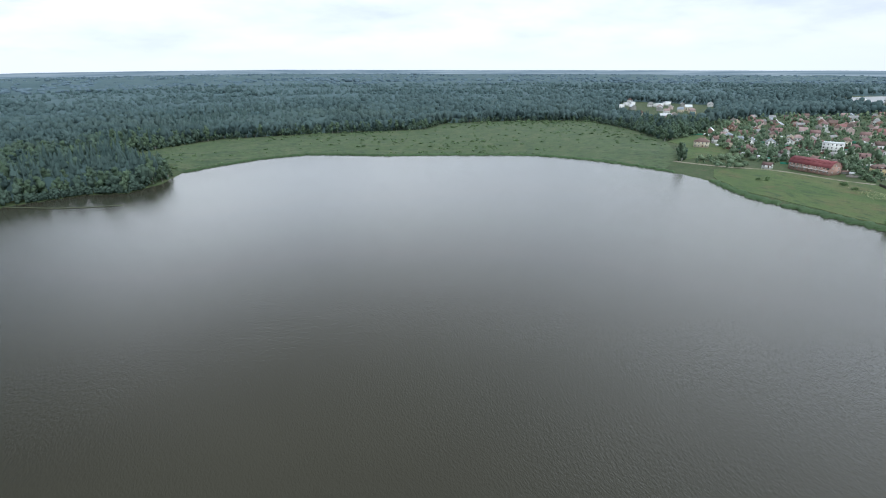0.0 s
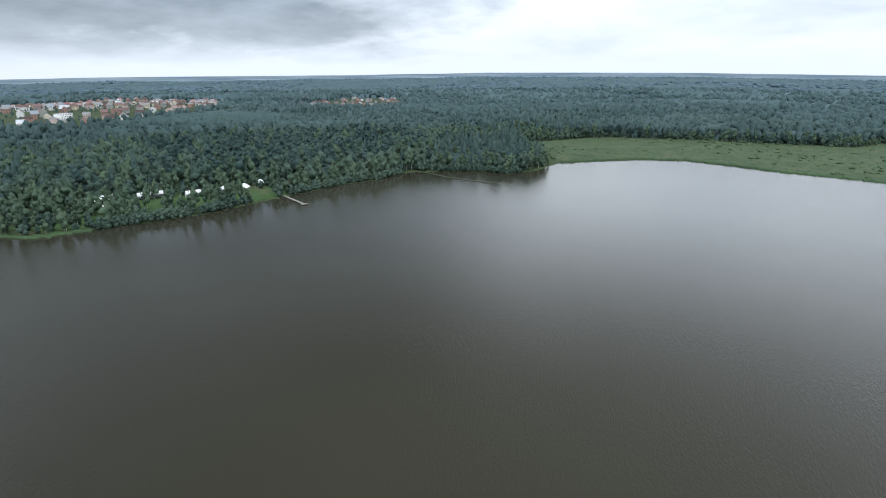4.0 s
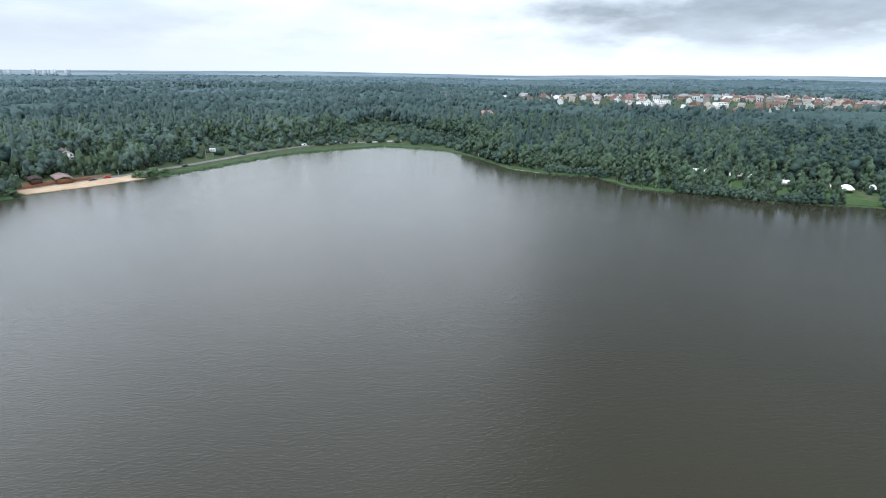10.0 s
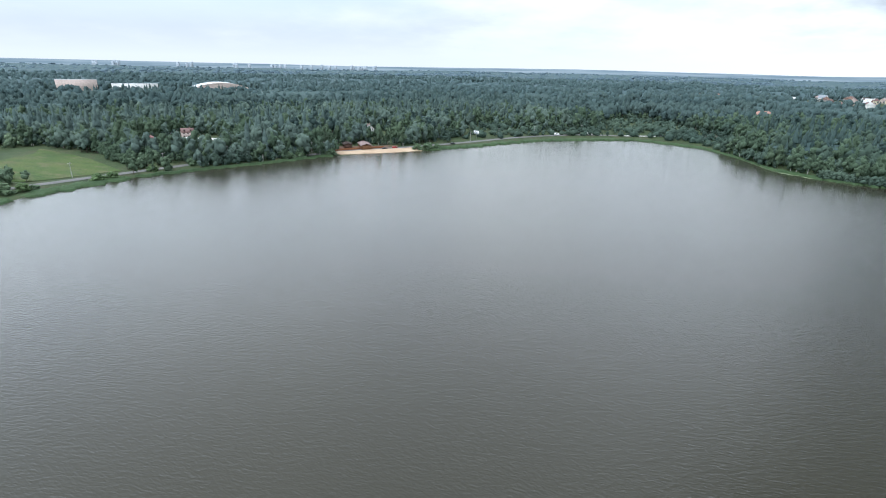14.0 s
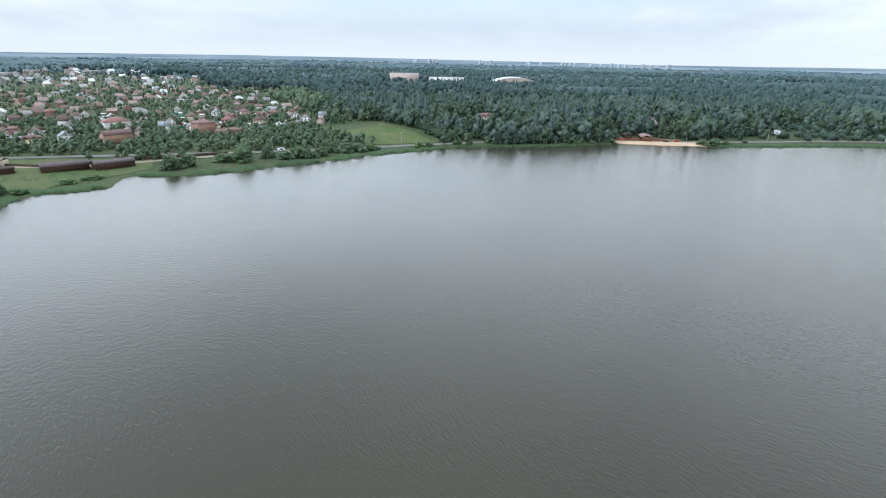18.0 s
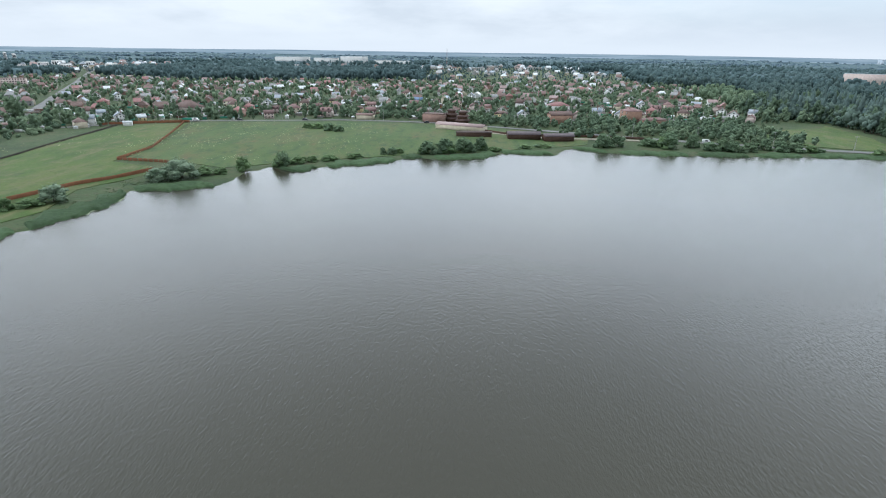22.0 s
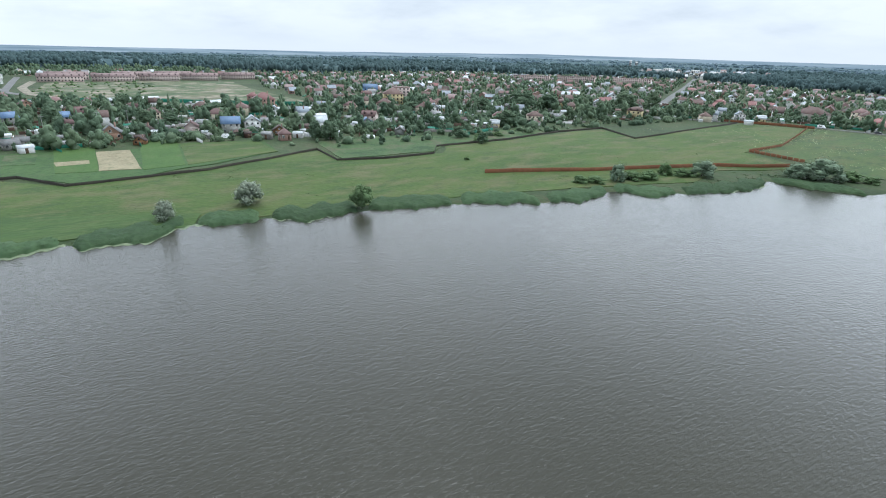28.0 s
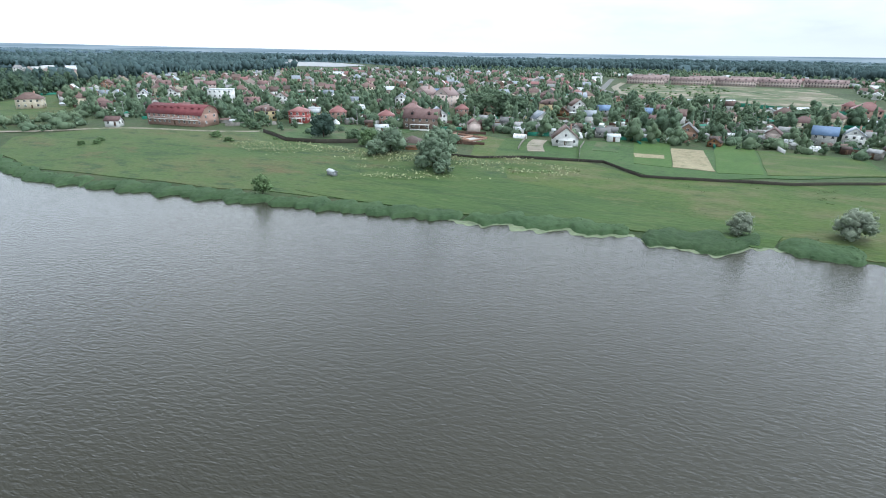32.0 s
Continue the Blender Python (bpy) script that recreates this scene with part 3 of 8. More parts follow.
M_PIER = material("grey_planks", [(0.20, 0.19, 0.17), (0.32, 0.30, 0.27)], 0.8, 0.85, obj_random=0.2)
M_REDEARTH = material("reddish_earth", [(0.105, 0.066, 0.050), (0.160, 0.096, 0.070), (0.085, 0.085, 0.045)], 0.12, 0.95, 0.2, second=(1.5, 0.2))
M_REEDMUD = material("reed_mud", [(0.040, 0.055, 0.030), (0.080, 0.090, 0.050)], 0.3, 0.9, 0.05)
M_CITY = material("pale_concrete", [(0.30, 0.35, 0.40), (0.38, 0.43, 0.48)], 0.02, 0.9)
M_WATER2 = material("far_water", [(0.06, 0.065, 0.07), (0.08, 0.085, 0.09)], 0.02, 0.38, spec=1.0)


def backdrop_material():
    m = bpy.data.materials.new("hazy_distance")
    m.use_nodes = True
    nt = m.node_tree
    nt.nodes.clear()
    # the haze is painted as emission, so the band glows by itself
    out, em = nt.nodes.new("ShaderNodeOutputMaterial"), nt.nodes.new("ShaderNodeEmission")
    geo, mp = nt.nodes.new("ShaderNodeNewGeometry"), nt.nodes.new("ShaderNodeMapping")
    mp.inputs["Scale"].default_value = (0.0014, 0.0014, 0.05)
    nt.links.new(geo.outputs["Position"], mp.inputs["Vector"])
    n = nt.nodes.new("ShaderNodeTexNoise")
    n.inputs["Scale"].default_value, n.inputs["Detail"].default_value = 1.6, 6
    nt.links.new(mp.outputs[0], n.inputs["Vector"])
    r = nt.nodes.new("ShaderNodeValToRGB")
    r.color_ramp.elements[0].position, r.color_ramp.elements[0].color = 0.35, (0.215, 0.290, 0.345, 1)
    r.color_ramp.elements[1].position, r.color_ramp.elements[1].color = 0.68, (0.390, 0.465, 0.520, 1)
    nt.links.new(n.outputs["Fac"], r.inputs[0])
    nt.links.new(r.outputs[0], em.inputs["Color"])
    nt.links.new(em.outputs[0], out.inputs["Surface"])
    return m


M_BACKDROP = backdrop_material()

# ---- plan ----
LAKE = (-230.0, 80.0)
SHORE_N = [(156, 254), (154, 290), (147, 316), (125, 369), (88, 416), (31, 442), (-60, 473), (-100, 496), (-136, 511), (-180, 500), (-233, 460), (-248, 445), (-257, 398)]
SHORE_W = [(-276, 367), (-305, 373), (-336, 358), (-360, 342), (-365, 305), (-384, 267), (-389, 245), (-396, 218), (-402, 194), (-407, 170), (-415, 148), (-434, 117), (-452, 88), (-489, 75), (-501, 43), (-524, 16), (-568, 0), (-613, -26), (-637, -85)]
SHORE_S = [(-584, -166), (-520, -207), (-471, -241), (-421, -286), (-371, -308), (-339, -326), (-298, -344), (-238, -349), (-207, -345), (-154, -346), (-124, -349), (-98, -364), (-86, -341), (-54, -344), (-41, -327), (-14, -320), (-4, -326), (16, -307), (42, -294), (55, -282), (69, -292)]
SHORE_E = [(77, -278), (77, -252), (92, -243), (111, -238), (107, -216), (113, -193), (119, -171), (132, -163), (127, -150), (130, -128), (140, -112), (146, -90), (151, -69), (150, -49), (157, -40), (155, -30), (161, -20), (153, -10), (152, 2), (156, 10), (154, 40), (149, 70), (146, 100), (143, 130), (140, 170), (139, 197), (146, 225)]
SHORE = np.array(SHORE_N + SHORE_W + SHORE_S + SHORE_E, float)

_rel = SHORE - LAKE
_ang = np.unwrap(np.arctan2(_rel[:, 1], _rel[:, 0]))
_order = np.argsort(_ang)
_sa, _sr = _ang[_order], np.hypot(*_rel.T)[_order]
_sa = np.concatenate([_sa - 2 * np.pi, _sa, _sa + 2 * np.pi])
_sr = np.tile(_sr, 3)


def smooth(a, b, x):
    x = np.clip((x - a) / (b - a), 0, 1)
    return x * x * (3 - 2 * x)


def ripple(x, y, size, seed=0.0):
    """Cheap smooth noise from -1 to 1 with features of about that size."""
    a, b = x / size * 2.4 + seed, y / size * 2.4 - seed * 1.7
    return (np.sin(a + 1.3 * np.sin(b * 0.7 + seed)) + np.sin(b * 1.1 + 1.7 * np.sin(a * 0.6 - seed)) + np.sin((a + b) * 0.73 + 2.1 * np.sin((a - b) * 0.41))) / 3


def shore_radius(theta):
    base = np.interp(np.mod(theta - _sa[0], 2 * np.pi) + _sa[0] + 0.0, _sa, _sr)
    return base + 0.9 * np.sin(theta * 173) + 0.7 * np.sin(theta * 311 + 1) + 0.5 * np.sin(theta * 677 + 2)


def beyond(x, y):
    """Metres outward from the shoreline, seen from the middle of the lake; negative on the water."""
    dx, dy = x - LAKE[0], y - LAKE[1]
    return np.hypot(dx, dy) - shore_radius(np.arctan2(dy, dx))


# how the land rises or falls away towards the skyline, by turn to the left of north
FAR_TURN = np.array([0, 20, 35, 57, 79, 100, 123, 138, 160, 178, 192, 228, 252, 285, 314, 340, 360], float)
FAR_EYE = np.interp(FAR_TURN, [0, 50, 100, 150, 190, 220, 250, 285, 315, 340, 360], [86, 79, 72, 63, 57, 50, 46, 46, 58, 76, 86])
SKYLINE = np.array([-0.10, 0.0, -0.22, -0.30, -0.72, -0.62, -0.68, -0.55, -0.32, -0.30, -0.20, 0.0, -0.28, -0.42, -0.38, -0.28, -0.10])
FAR_RISE = FAR_EYE + 4000 * np.tan(np.radians(SKYLINE - 0.40)) - 16


def bearing(x, y):
    return math.atan2(y - LAKE[1], x - LAKE[0])


def land(x, y):
    """Height of the ground."""
    x, y = np.asarray(x, float), np.asarray(y, float)
    e = beyond(x, y)
    dx, dy = x + 60, y + 30
    d, az = np.hypot(dx, dy), np.arctan2(-dx, dy)
    far = np.interp(np.degrees(az) % 360, FAR_TURN, FAR_RISE) * smooth(1300, 3900, d)
    bank = np.where(e < 0, np.maximum(-2.0, e * 0.2), 0.35 * smooth(0, 3, e) + 2.15 * smooth(3, 80, e))
    rough = 0.35 * ripple(x, y, 60, 1.0) * smooth(15, 120, e) + 3.0 * ripple(x, y, 700, 2.0) * smooth(900, 2000, d)
    hill = 19 * np.exp(-(((x + 1160) / 280) ** 2 + ((y - 560) / 420) ** 2))
    # a flat basin for the second lake
    basin = 1 - smooth(240, 380, np.hypot(x - 1120, y - 740))
    return (bank + far + rough + hill) * (1 - basin) + 5.0 * basin


def lz(x, y):
    return float(land(x, y))


def inside(poly, x, y):
    """Whether points lie in a polygon."""
    hit = np.zeros(np.shape(x), bool)
    px, py = np.array(poly, float).T
    for x0, y0, x1, y1 in zip(px, py, np.roll(px, -1), np.roll(py, -1)):
        if y0 != y1:
            hit ^= ((y0 > y) != (y1 > y)) & (x < (x1 - x0) * (y - y0) / (y1 - y0) + x0)
    return hit


def triangles(name, verts, faces, mats, mat_index=None, smooth_shade=False):
    """A mesh object from arrays of points and triangles."""
    verts, faces = np.asarray(verts, np.float32), np.asarray(faces, np.int32)
    me = bpy.data.meshes.new(name)
    me.vertices.add(len(verts))
    me.vertices.foreach_set("co", verts.ravel())
    me.loops.add(faces.size)
    me.loops.foreach_set("vertex_index", faces.ravel())
    me.polygons.add(len(faces))
    me.polygons.foreach_set("loop_start", np.arange(0, faces.size, faces.shape[1], dtype=np.int32))
    me.polygons.foreach_set("loop_total", np.full(len(faces), faces.shape[1], np.int32))
    for m in mats:
        me.materials.append(m)
    if mat_index is not None:
        me.polygons.foreach_set("material_index", np.asarray(mat_index, np.int32))
    if smooth_shade:
        me.polygons.foreach_set("use_smooth", np.ones(len(faces), bool))
    me.update(calc_edges=True)
    me.validate()
    return new(name, me)


def ring_grid(rows, cols):
    """Quads of a closed ring grid with that many rings and columns."""
    i, j = np.meshgrid(np.arange(rows - 1), np.arange(cols), indexing="ij")
    a, b = i * cols + j, i * cols + (j + 1) % cols
    return np.stack([a, a + cols, b + cols, b], -1).reshape(-1, 4)


# ---- ground, one sheet from the lake bed to the skyline ----
COLS = 1800
theta = np.arange(COLS) * 2 * np.pi / COLS
steps = np.array([-40, -12, -4, -1, 0, 0.7, 1.5, 3, 5, 8, 12, 18, 26, 36, 50, 70, 95, 125, 160, 200, 250, 310, 380, 460, 560, 680, 820, 980, 1160, 1380, 1620, 1900, 2250, 2650, 3100, 3600, 4200, 4700])
rad = shore_radius(theta)[None, :] + steps[:, None]
gx, gy = LAKE[0] + rad * np.cos(theta), LAKE[1] + rad * np.sin(theta)
gz = land(gx, gy)
ground = triangles("ground", np.stack([gx, gy, gz], -1).reshape(-1, 3), ring_grid(len(steps), COLS), [M_GROUND], smooth_shade=True)
tagged(ground, "green grassland and fields reaching to a wooded skyline", "ground", kind="structure")

# ---- water, one flat sheet ----
rw = np.array([0.0, 0.3, 0.6, 0.75, 0.85, 0.90, 0.94, 0.97, 1.0])
wr = np.maximum(0.01, rw[:, None] * (shore_radius(theta)[None, :] + 3.0))
water = triangles("water", np.stack([LAKE[0] + wr * np.cos(theta), LAKE[1] + wr * np.sin(theta), np.zeros_like(wr)], -1).reshape(-1, 3), ring_grid(len(rw), COLS), [M_WATER], smooth_shade=True)
# the wooded north-west bank keeps the wind off the water below it
lee = 1 - smooth(12, 85, shore_radius(theta)[None, :] + 3.0 - wr)
lee *= (smooth(95, 120, np.degrees(theta)) * (1 - smooth(184, 200, np.degrees(theta))))[None, :]
water.data.attributes.new("lee", "FLOAT", "POINT").data.foreach_set("value", lee.ravel().astype(np.float32))
tagged(water, "wide grey-brown lake with small wind ripples", "lake", kind="structure")

OPEN_EAST = [(140, 300), (200, 330), (266, 440), (349, 480), (480, 580), (620, 620), (760, 560), (930, 500), (1150, 350), (1220, 100), (1250, -150), (990, -270), (1000, -450), (1060, -690), (920, -800), (800, -1000), (690, -1070), (447, -955), (190, -1000), (90, -1060), (20, -970), (-50, -1040), (-250, -1090), (-340, -1000), (-430, -860), (-380, -690), (-300, -560), (-338, -490), (-330, -400), (-350, -345), (-300, -300), (0, -200)]
OPEN_MARSH = [(130, 260), (250, 400), (300, 560), (314, 686), (186, 735), (87, 733), (40, 668), (-120, 678), (-233, 668), (-330, 560), (-275, 470), (-240, 400)]
OPEN_TENTS = [(-372, 290), (-400, 262), (-436, 236), (-470, 190), (-500, 150), (-520, 110), (-520, 40), (-540, 20), (-480, 0), (-380, 120), (-360, 260)]
OPEN_FEN = [(-600, 20), (-690, 0), (-790, -60), (-860, -110), (-760, -130), (-680, -130), (-640, -190), (-655, -240), (-640, -270), (-600, -250), (-560, -235), (-480, -262), (-450, -240), (-600, -60)]
OPEN_WEST = [(-915, 335), (-905, 400), (-912, 490), (-930, 640), (-960, 720), (-1250, 1050), (-1650, 1080), (-1500, 630), (-1480, 120), (-1270, 90), (-1110, 165), (-1020, 205), (-970, 265)]
OPEN_NORTHWEST = [(-990, 930), (-780, 950), (-760, 1110), (-990, 1490), (-1120, 1440), (-1070, 1180)]
OPEN_TOWN = [(500, 880), (640, 1050), (720, 850), (520, 650), (440, 580), (380, 590), (380, 680)]
OPEN_CITY = [(140, -1780), (-160, -1930), (-450, -1680), (-260, -1480), (60, -1480), (420, -1500), (500, -1750)]
OPEN_ROADTOWN = [(740, -1180), (960, -1180), (1250, -1650), (1000, -1850), (700, -1500)]
OPEN_POND = [(780, 520), (900, 440), (1100, 500), (1330, 780), (1330, 880), (1200, 960), (1000, 780), (840, 620)]
OPEN_GAP = [(40, -980), (-60, -1030), (-250, -1080), (-330, -1010), (-420, -1500), (60, -1500)]
OPEN_PLOT = [(-372, -345), (-350, -400), (-372, -440), (-440, -455), (-445, -425), (-412, -385)]
OPEN_ROAD = [(665, -1060), (715, -1060), (1010, -1560), (940, -1560)]
OPENINGS = [OPEN_EAST, OPEN_GAP, OPEN_ROAD, OPEN_PLOT, OPEN_MARSH, OPEN_TENTS, OPEN_FEN, OPEN_WEST, OPEN_NORTHWEST, OPEN_TOWN, OPEN_CITY, OPEN_ROADTOWN, OPEN_POND]
CLEARINGS = [(-450, -272, 14), (-470, -258, 14), (-438, -284, 11), (-463, -284, 17), (-455, -293, 13), (-445, -290, 11), (-478, -268, 10), (-437, -300, 7), (-1325, 0, 45), (-893, 50, 28), (-868, 130, 14), (-425, -438, 16), (-408, -492, 14), (-384, -436, 14), (-1640, -620, 110), (-925, -895, 85), (-535, -305, 24), (-500, -290, 14), (-795, -990, 60), (-735, -1035, 60), (940, 740, 60)]


def wooded(x, y):
    w = beyond(x, y) > 4
    for poly in OPENINGS:
        w &= ~inside(poly, x, y)
    for cx, cy, r in CLEARINGS:
        w &= np.hypot(x - cx, y - cy) > r
    return w


# ---- woods: a canopy sheet, and single trees that stand through it ----
EYE = (-60.0, -30.0)
CC = 1200
ct = np.arange(CC) * 2 * np.pi / CC
cr = 330 * 1.016 ** np.arange(0, 162)
crr, ctt = np.meshgrid(cr, ct, indexing="ij")
cx, cy = EYE[0] + crr * np.cos(ctt), EYE[1] + crr * np.sin(ctt)
mask = wooded(cx, cy)
for a in np.arange(0, 2 * np.pi, np.pi / 4):
    mask &= wooded(cx + 15 * np.cos(a), cy + 15 * np.sin(a))
mask = mask.astype(float)
soft = mask.copy()
for _ in range(3):
    soft = (np.roll(soft, 1, 1) + np.roll(soft, -1, 1) + 2 * soft + np.roll(soft, 1, 0) + np.roll(soft, -1, 0)) / 6
soft = np.clip(soft * 2 - 1.0, 0, 1)
stand = 0.75 + 0.25 * ripple(cx, cy, 240, 3.0) + 0.12 * ripple(cx, cy, 90, 5.0)
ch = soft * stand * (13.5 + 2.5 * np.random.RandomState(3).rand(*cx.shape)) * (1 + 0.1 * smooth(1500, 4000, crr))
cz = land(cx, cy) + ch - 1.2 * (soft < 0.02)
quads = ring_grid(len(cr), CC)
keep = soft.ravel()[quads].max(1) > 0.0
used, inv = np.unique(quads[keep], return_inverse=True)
# beyond 1180 m the sheet takes the haze-tinted colour
canopy = triangles("forest_canopy", np.stack([cx, cy, cz], -1).reshape(-1, 3)[used], inv.reshape(-1, 4), [M_CANOPY, M_HAZECANOPY], (crr.ravel()[quads[keep][:, 0]] > 1180).astype(int))
tagged(canopy, "dense dark green mixed forest canopy reaching the skyline", "forest", kind="stuff")

# ---- trees ----
PHI = (1 + 5 ** 0.5) / 2
ICO_V = np.array([(-1, PHI, 0), (1, PHI, 0), (-1, -PHI, 0), (1, -PHI, 0), (0, -1, PHI), (0, 1, PHI), (0, -1, -PHI), (0, 1, -PHI), (PHI, 0, -1), (PHI, 0, 1), (-PHI, 0, -1), (-PHI, 0, 1)]) / np.sqrt(1 + PHI * PHI)
ICO_F = np.array([(0, 11, 5), (0, 5, 1), (0, 1, 7), (0, 7, 10), (0, 10, 11), (1, 5, 9), (5, 11, 4), (11, 10, 2), (10, 7, 6), (7, 1, 8), (3, 9, 4), (3, 4, 2), (3, 2, 6), (3, 6, 8), (3, 8, 9), (4, 9, 5), (2, 4, 11), (6, 2, 10), (8, 6, 7), (9, 8, 1)])


class Heap:
    """Gathers triangles with a material number."""

    def __init__(self):
        self.v, self.f, self.m, self.n = [], [], [], 0

    def add(self, v, f, m=0):
        self.v.append(np.asarray(v, float))
        self.f.append(np.asarray(f, int) + self.n)
        self.m.append(np.full(len(f), m))
        self.n += len(v)

    def arrays(self):
        return np.concatenate(self.v), np.concatenate(self.f), np.concatenate(self.m)


def clump(heap, rng, at, size, m=0, jag=0.28):
    spin = np.linalg.qr(rng.normal(size=(3, 3)))[0]
    v = ICO_V @ spin * (1 + jag * rng.uniform(-1, 1, (12, 1)))
    heap.add(v * size + at, ICO_F, m)


def sprays(heap, rng, at, size, count, leaf, m=0):
    """Loose leaf sprays standing out of a crown."""
    d = rng.normal(size=(count, 3))
    d /= np.linalg.norm(d, axis=1)[:, None]
    p = d * size * rng.uniform(0.85, 1.18, (count, 1)) + at
    q = rng.normal(size=(count, 2, 3)) * leaf
    v = np.stack([p, p + q[:, 0], p + q[:, 1]], 1).reshape(-1, 3)
    heap.add(v, np.arange(count * 3).reshape(-1, 3), m)


def stem(heap, rng, base, top, r0, r1, m=1, sides=4):
    a = np.arange(sides) * 2 * np.pi / sides + rng.uniform(0, 1)
    c = np.stack([np.cos(a), np.sin(a), 0 * a], -1)
    v = np.concatenate([np.array(base) + c * r0, np.array(top) + c * r1])
    f = []
    for i in range(sides):
        j = (i + 1) % sides
        f += [(i, j, sides + j), (i, sides + j, sides + i)]
    heap.add(v, f, m)


def leafy(seed, lobes=5, spray=60, tall=1.0, low=0.17):
    """A broad-leaved tree one unit high: an uneven ovate crown of overlapping boughs round a core, its outline broken by loose leaf sprays."""
    rng, h = np.random.RandomState(seed), Heap()
    stem(h, rng, (0, 0, -0.03), (0.01, 0, 0.6), 0.018, 0.007, sides=3)
    wide = tall ** 0.75
    clump(h, rng, (0, 0, low + 0.42), np.array([0.155 / wide, 0.155 / wide, 0.37]), jag=0.3)
    for k in range(lobes):
        t = (k + 0.5) / lobes
        out = 0.165 * np.sin(np.pi * (0.22 + 0.70 * t)) / wide * rng.uniform(0.7, 1.25)
        a = k * 2.4 + rng.uniform(0, 0.9)
        r = 0.140 * rng.uniform(0.75, 1.2) * (1.15 - 0.5 * t) / wide ** 0.5
        c = np.array([out * np.cos(a), out * np.sin(a), low + 0.08 + 0.64 * t])
        clump(h, rng, c, np.array([r, r, r * 1.25]), jag=0.42)
        sprays(h, rng, c, np.array([r, r, r * 1.3]), spray // lobes, 0.048)
    return h.arrays()


def spruce(seed, tiers=5, sides=7):
    rng, h = np.random.RandomState(seed), Heap()
    stem(h, rng, (0, 0, -0.03), (0, 0, 0.3), 0.016, 0.012, sides=3)
    for k in range(tiers):
        t = k / tiers
        z0, z1, r = 0.10 + 0.86 * t * 0.93, min(1.0, 0.10 + 0.86 * (t + 1.7 / tiers)), 0.17 * (1 - t) ** 0.85 + 0.02
        a = np.arange(sides) * 2 * np.pi / sides + rng.uniform(0, 6)
        rr = r * rng.uniform(0.6, 1.15, sides)
        v = np.concatenate([np.stack([rr * np.cos(a), rr * np.sin(a), z0 - rng.uniform(0, 0.05, sides)], -1), [[0, 0, z1]]])
        h.add(v, [(i, (i + 1) % sides, sides) for i in range(sides)])
    return h.arrays()


def pine(seed):
    rng, h = np.random.RandomState(seed), Heap()
    stem(h, rng, (0, 0, -0.03), (0.01, 0, 0.85), 0.016, 0.008, sides=3)
    for k in range(4):
        a, z = rng.uniform(0, 6.3), 0.58 + 0.11 * k
        s = 0.125 - 0.018 * k
        clump(h, rng, (0.06 * np.cos(a), 0.06 * np.sin(a), z), np.array([s * 1.25, s * 1.25, s * 1.2]), jag=0.32)
    sprays(h, rng, (0, 0, 0.75), np.array([0.15, 0.15, 0.24]), 26, 0.035)
    return h.arrays()


def shrub(seed, clumps=3, spray=24):
    rng, h = np.random.RandomState(seed), Heap()
    for k in range(clumps):
        a, d = rng.uniform(0, 6.3), rng.uniform(0.1, 0.42)
        s = rng.uniform(0.30, 0.45)
        clump(h, rng, (d * np.cos(a), d * np.sin(a), s * 0.75), np.array([s, s, s * 1.05]), jag=0.42)
    sprays(h, rng, (0, 0, 0.4), np.array([0.60, 0.60, 0.5]), spray * 2, 0.10)
    return h.arrays()


def far_tree(seed, spray=6):
    rng, h = np.random.RandomState(seed), Heap()
    clump(h, rng, (0, 0, 0.62), np.array([0.25, 0.25, 0.36]), jag=0.36)
    sprays(h, rng, (0, 0, 0.62), np.array([0.25, 0.25, 0.36]), spray, 0.07)
    return h.arrays()


LEAFY = [leafy(s, tall=t) for s, t in ((1, 1.0), (2, 0.85), (3, 1.25), (4, 1.1), (5, 0.95))]
BIRCH = [leafy(s, 5, 60, 1.45, 0.18) for s in (11, 12, 13)]
SPRUCE = [spruce(s) for s in (21, 22, 23)]
FAR_SPRUCE = [spruce(s, 3, 5) for s in (24, 25)]
PINE = [pine(s) for s in (31, 32, 33)]
SHRUB = [shrub(s) for s in (41, 42, 43)]
LOW = [leafy(s, 6, 72, t, 0.10) for s, t in ((6, 1.0), (7, 1.3), (8, 0.85))]
FAR = [far_tree(s) for s in (51, 52, 53)]
MIDDLE = [leafy(s, 2, 16, t) for s, t in ((56, 0.95), (57, 1.1), (58, 0.85))]


def plant(name, kinds, x, y, height, rng, mats, widen=1.0, sink=0.0):
    """One mesh of many trees: kinds is a list of unit trees, drawn by chance."""
    pick = rng.randint(len(kinds), size=len(x))
    z = land(x, y) - sink
    turn = rng.uniform(0, 2 * np.pi, len(x))
    wide = height * widen * rng.uniform(0.85, 1.2, len(x))
    vs, fs, ms, n = [], [], [], 0
    for k, (v, f, m) in enumerate(kinds):
        s = np.where(pick == k)[0]
        if not len(s):
            continue
        c, d = np.cos(turn[s])[:, None], np.sin(turn[s])[:, None]
        px = (v[None, :, 0] * c - v[None, :, 1] * d) * wide[s][:, None] + x[s][:, None]
        py = (v[None, :, 0] * d + v[None, :, 1] * c) * wide[s][:, None] + y[s][:, None]
        pz = v[None, :, 2] * height[s][:, None] + z[s][:, None]
        vs.append(np.stack([px, py, pz], -1).reshape(-1, 3))
        fs.append((f[None] + (np.arange(len(s)) * len(v))[:, None, None]).reshape(-1, 3) + n)
        ms.append(np.tile(m, len(s)))
        n += len(s) * len(v)
    return triangles(name, np.concatenate(vs), np.concatenate(fs), mats, np.concatenate(ms))


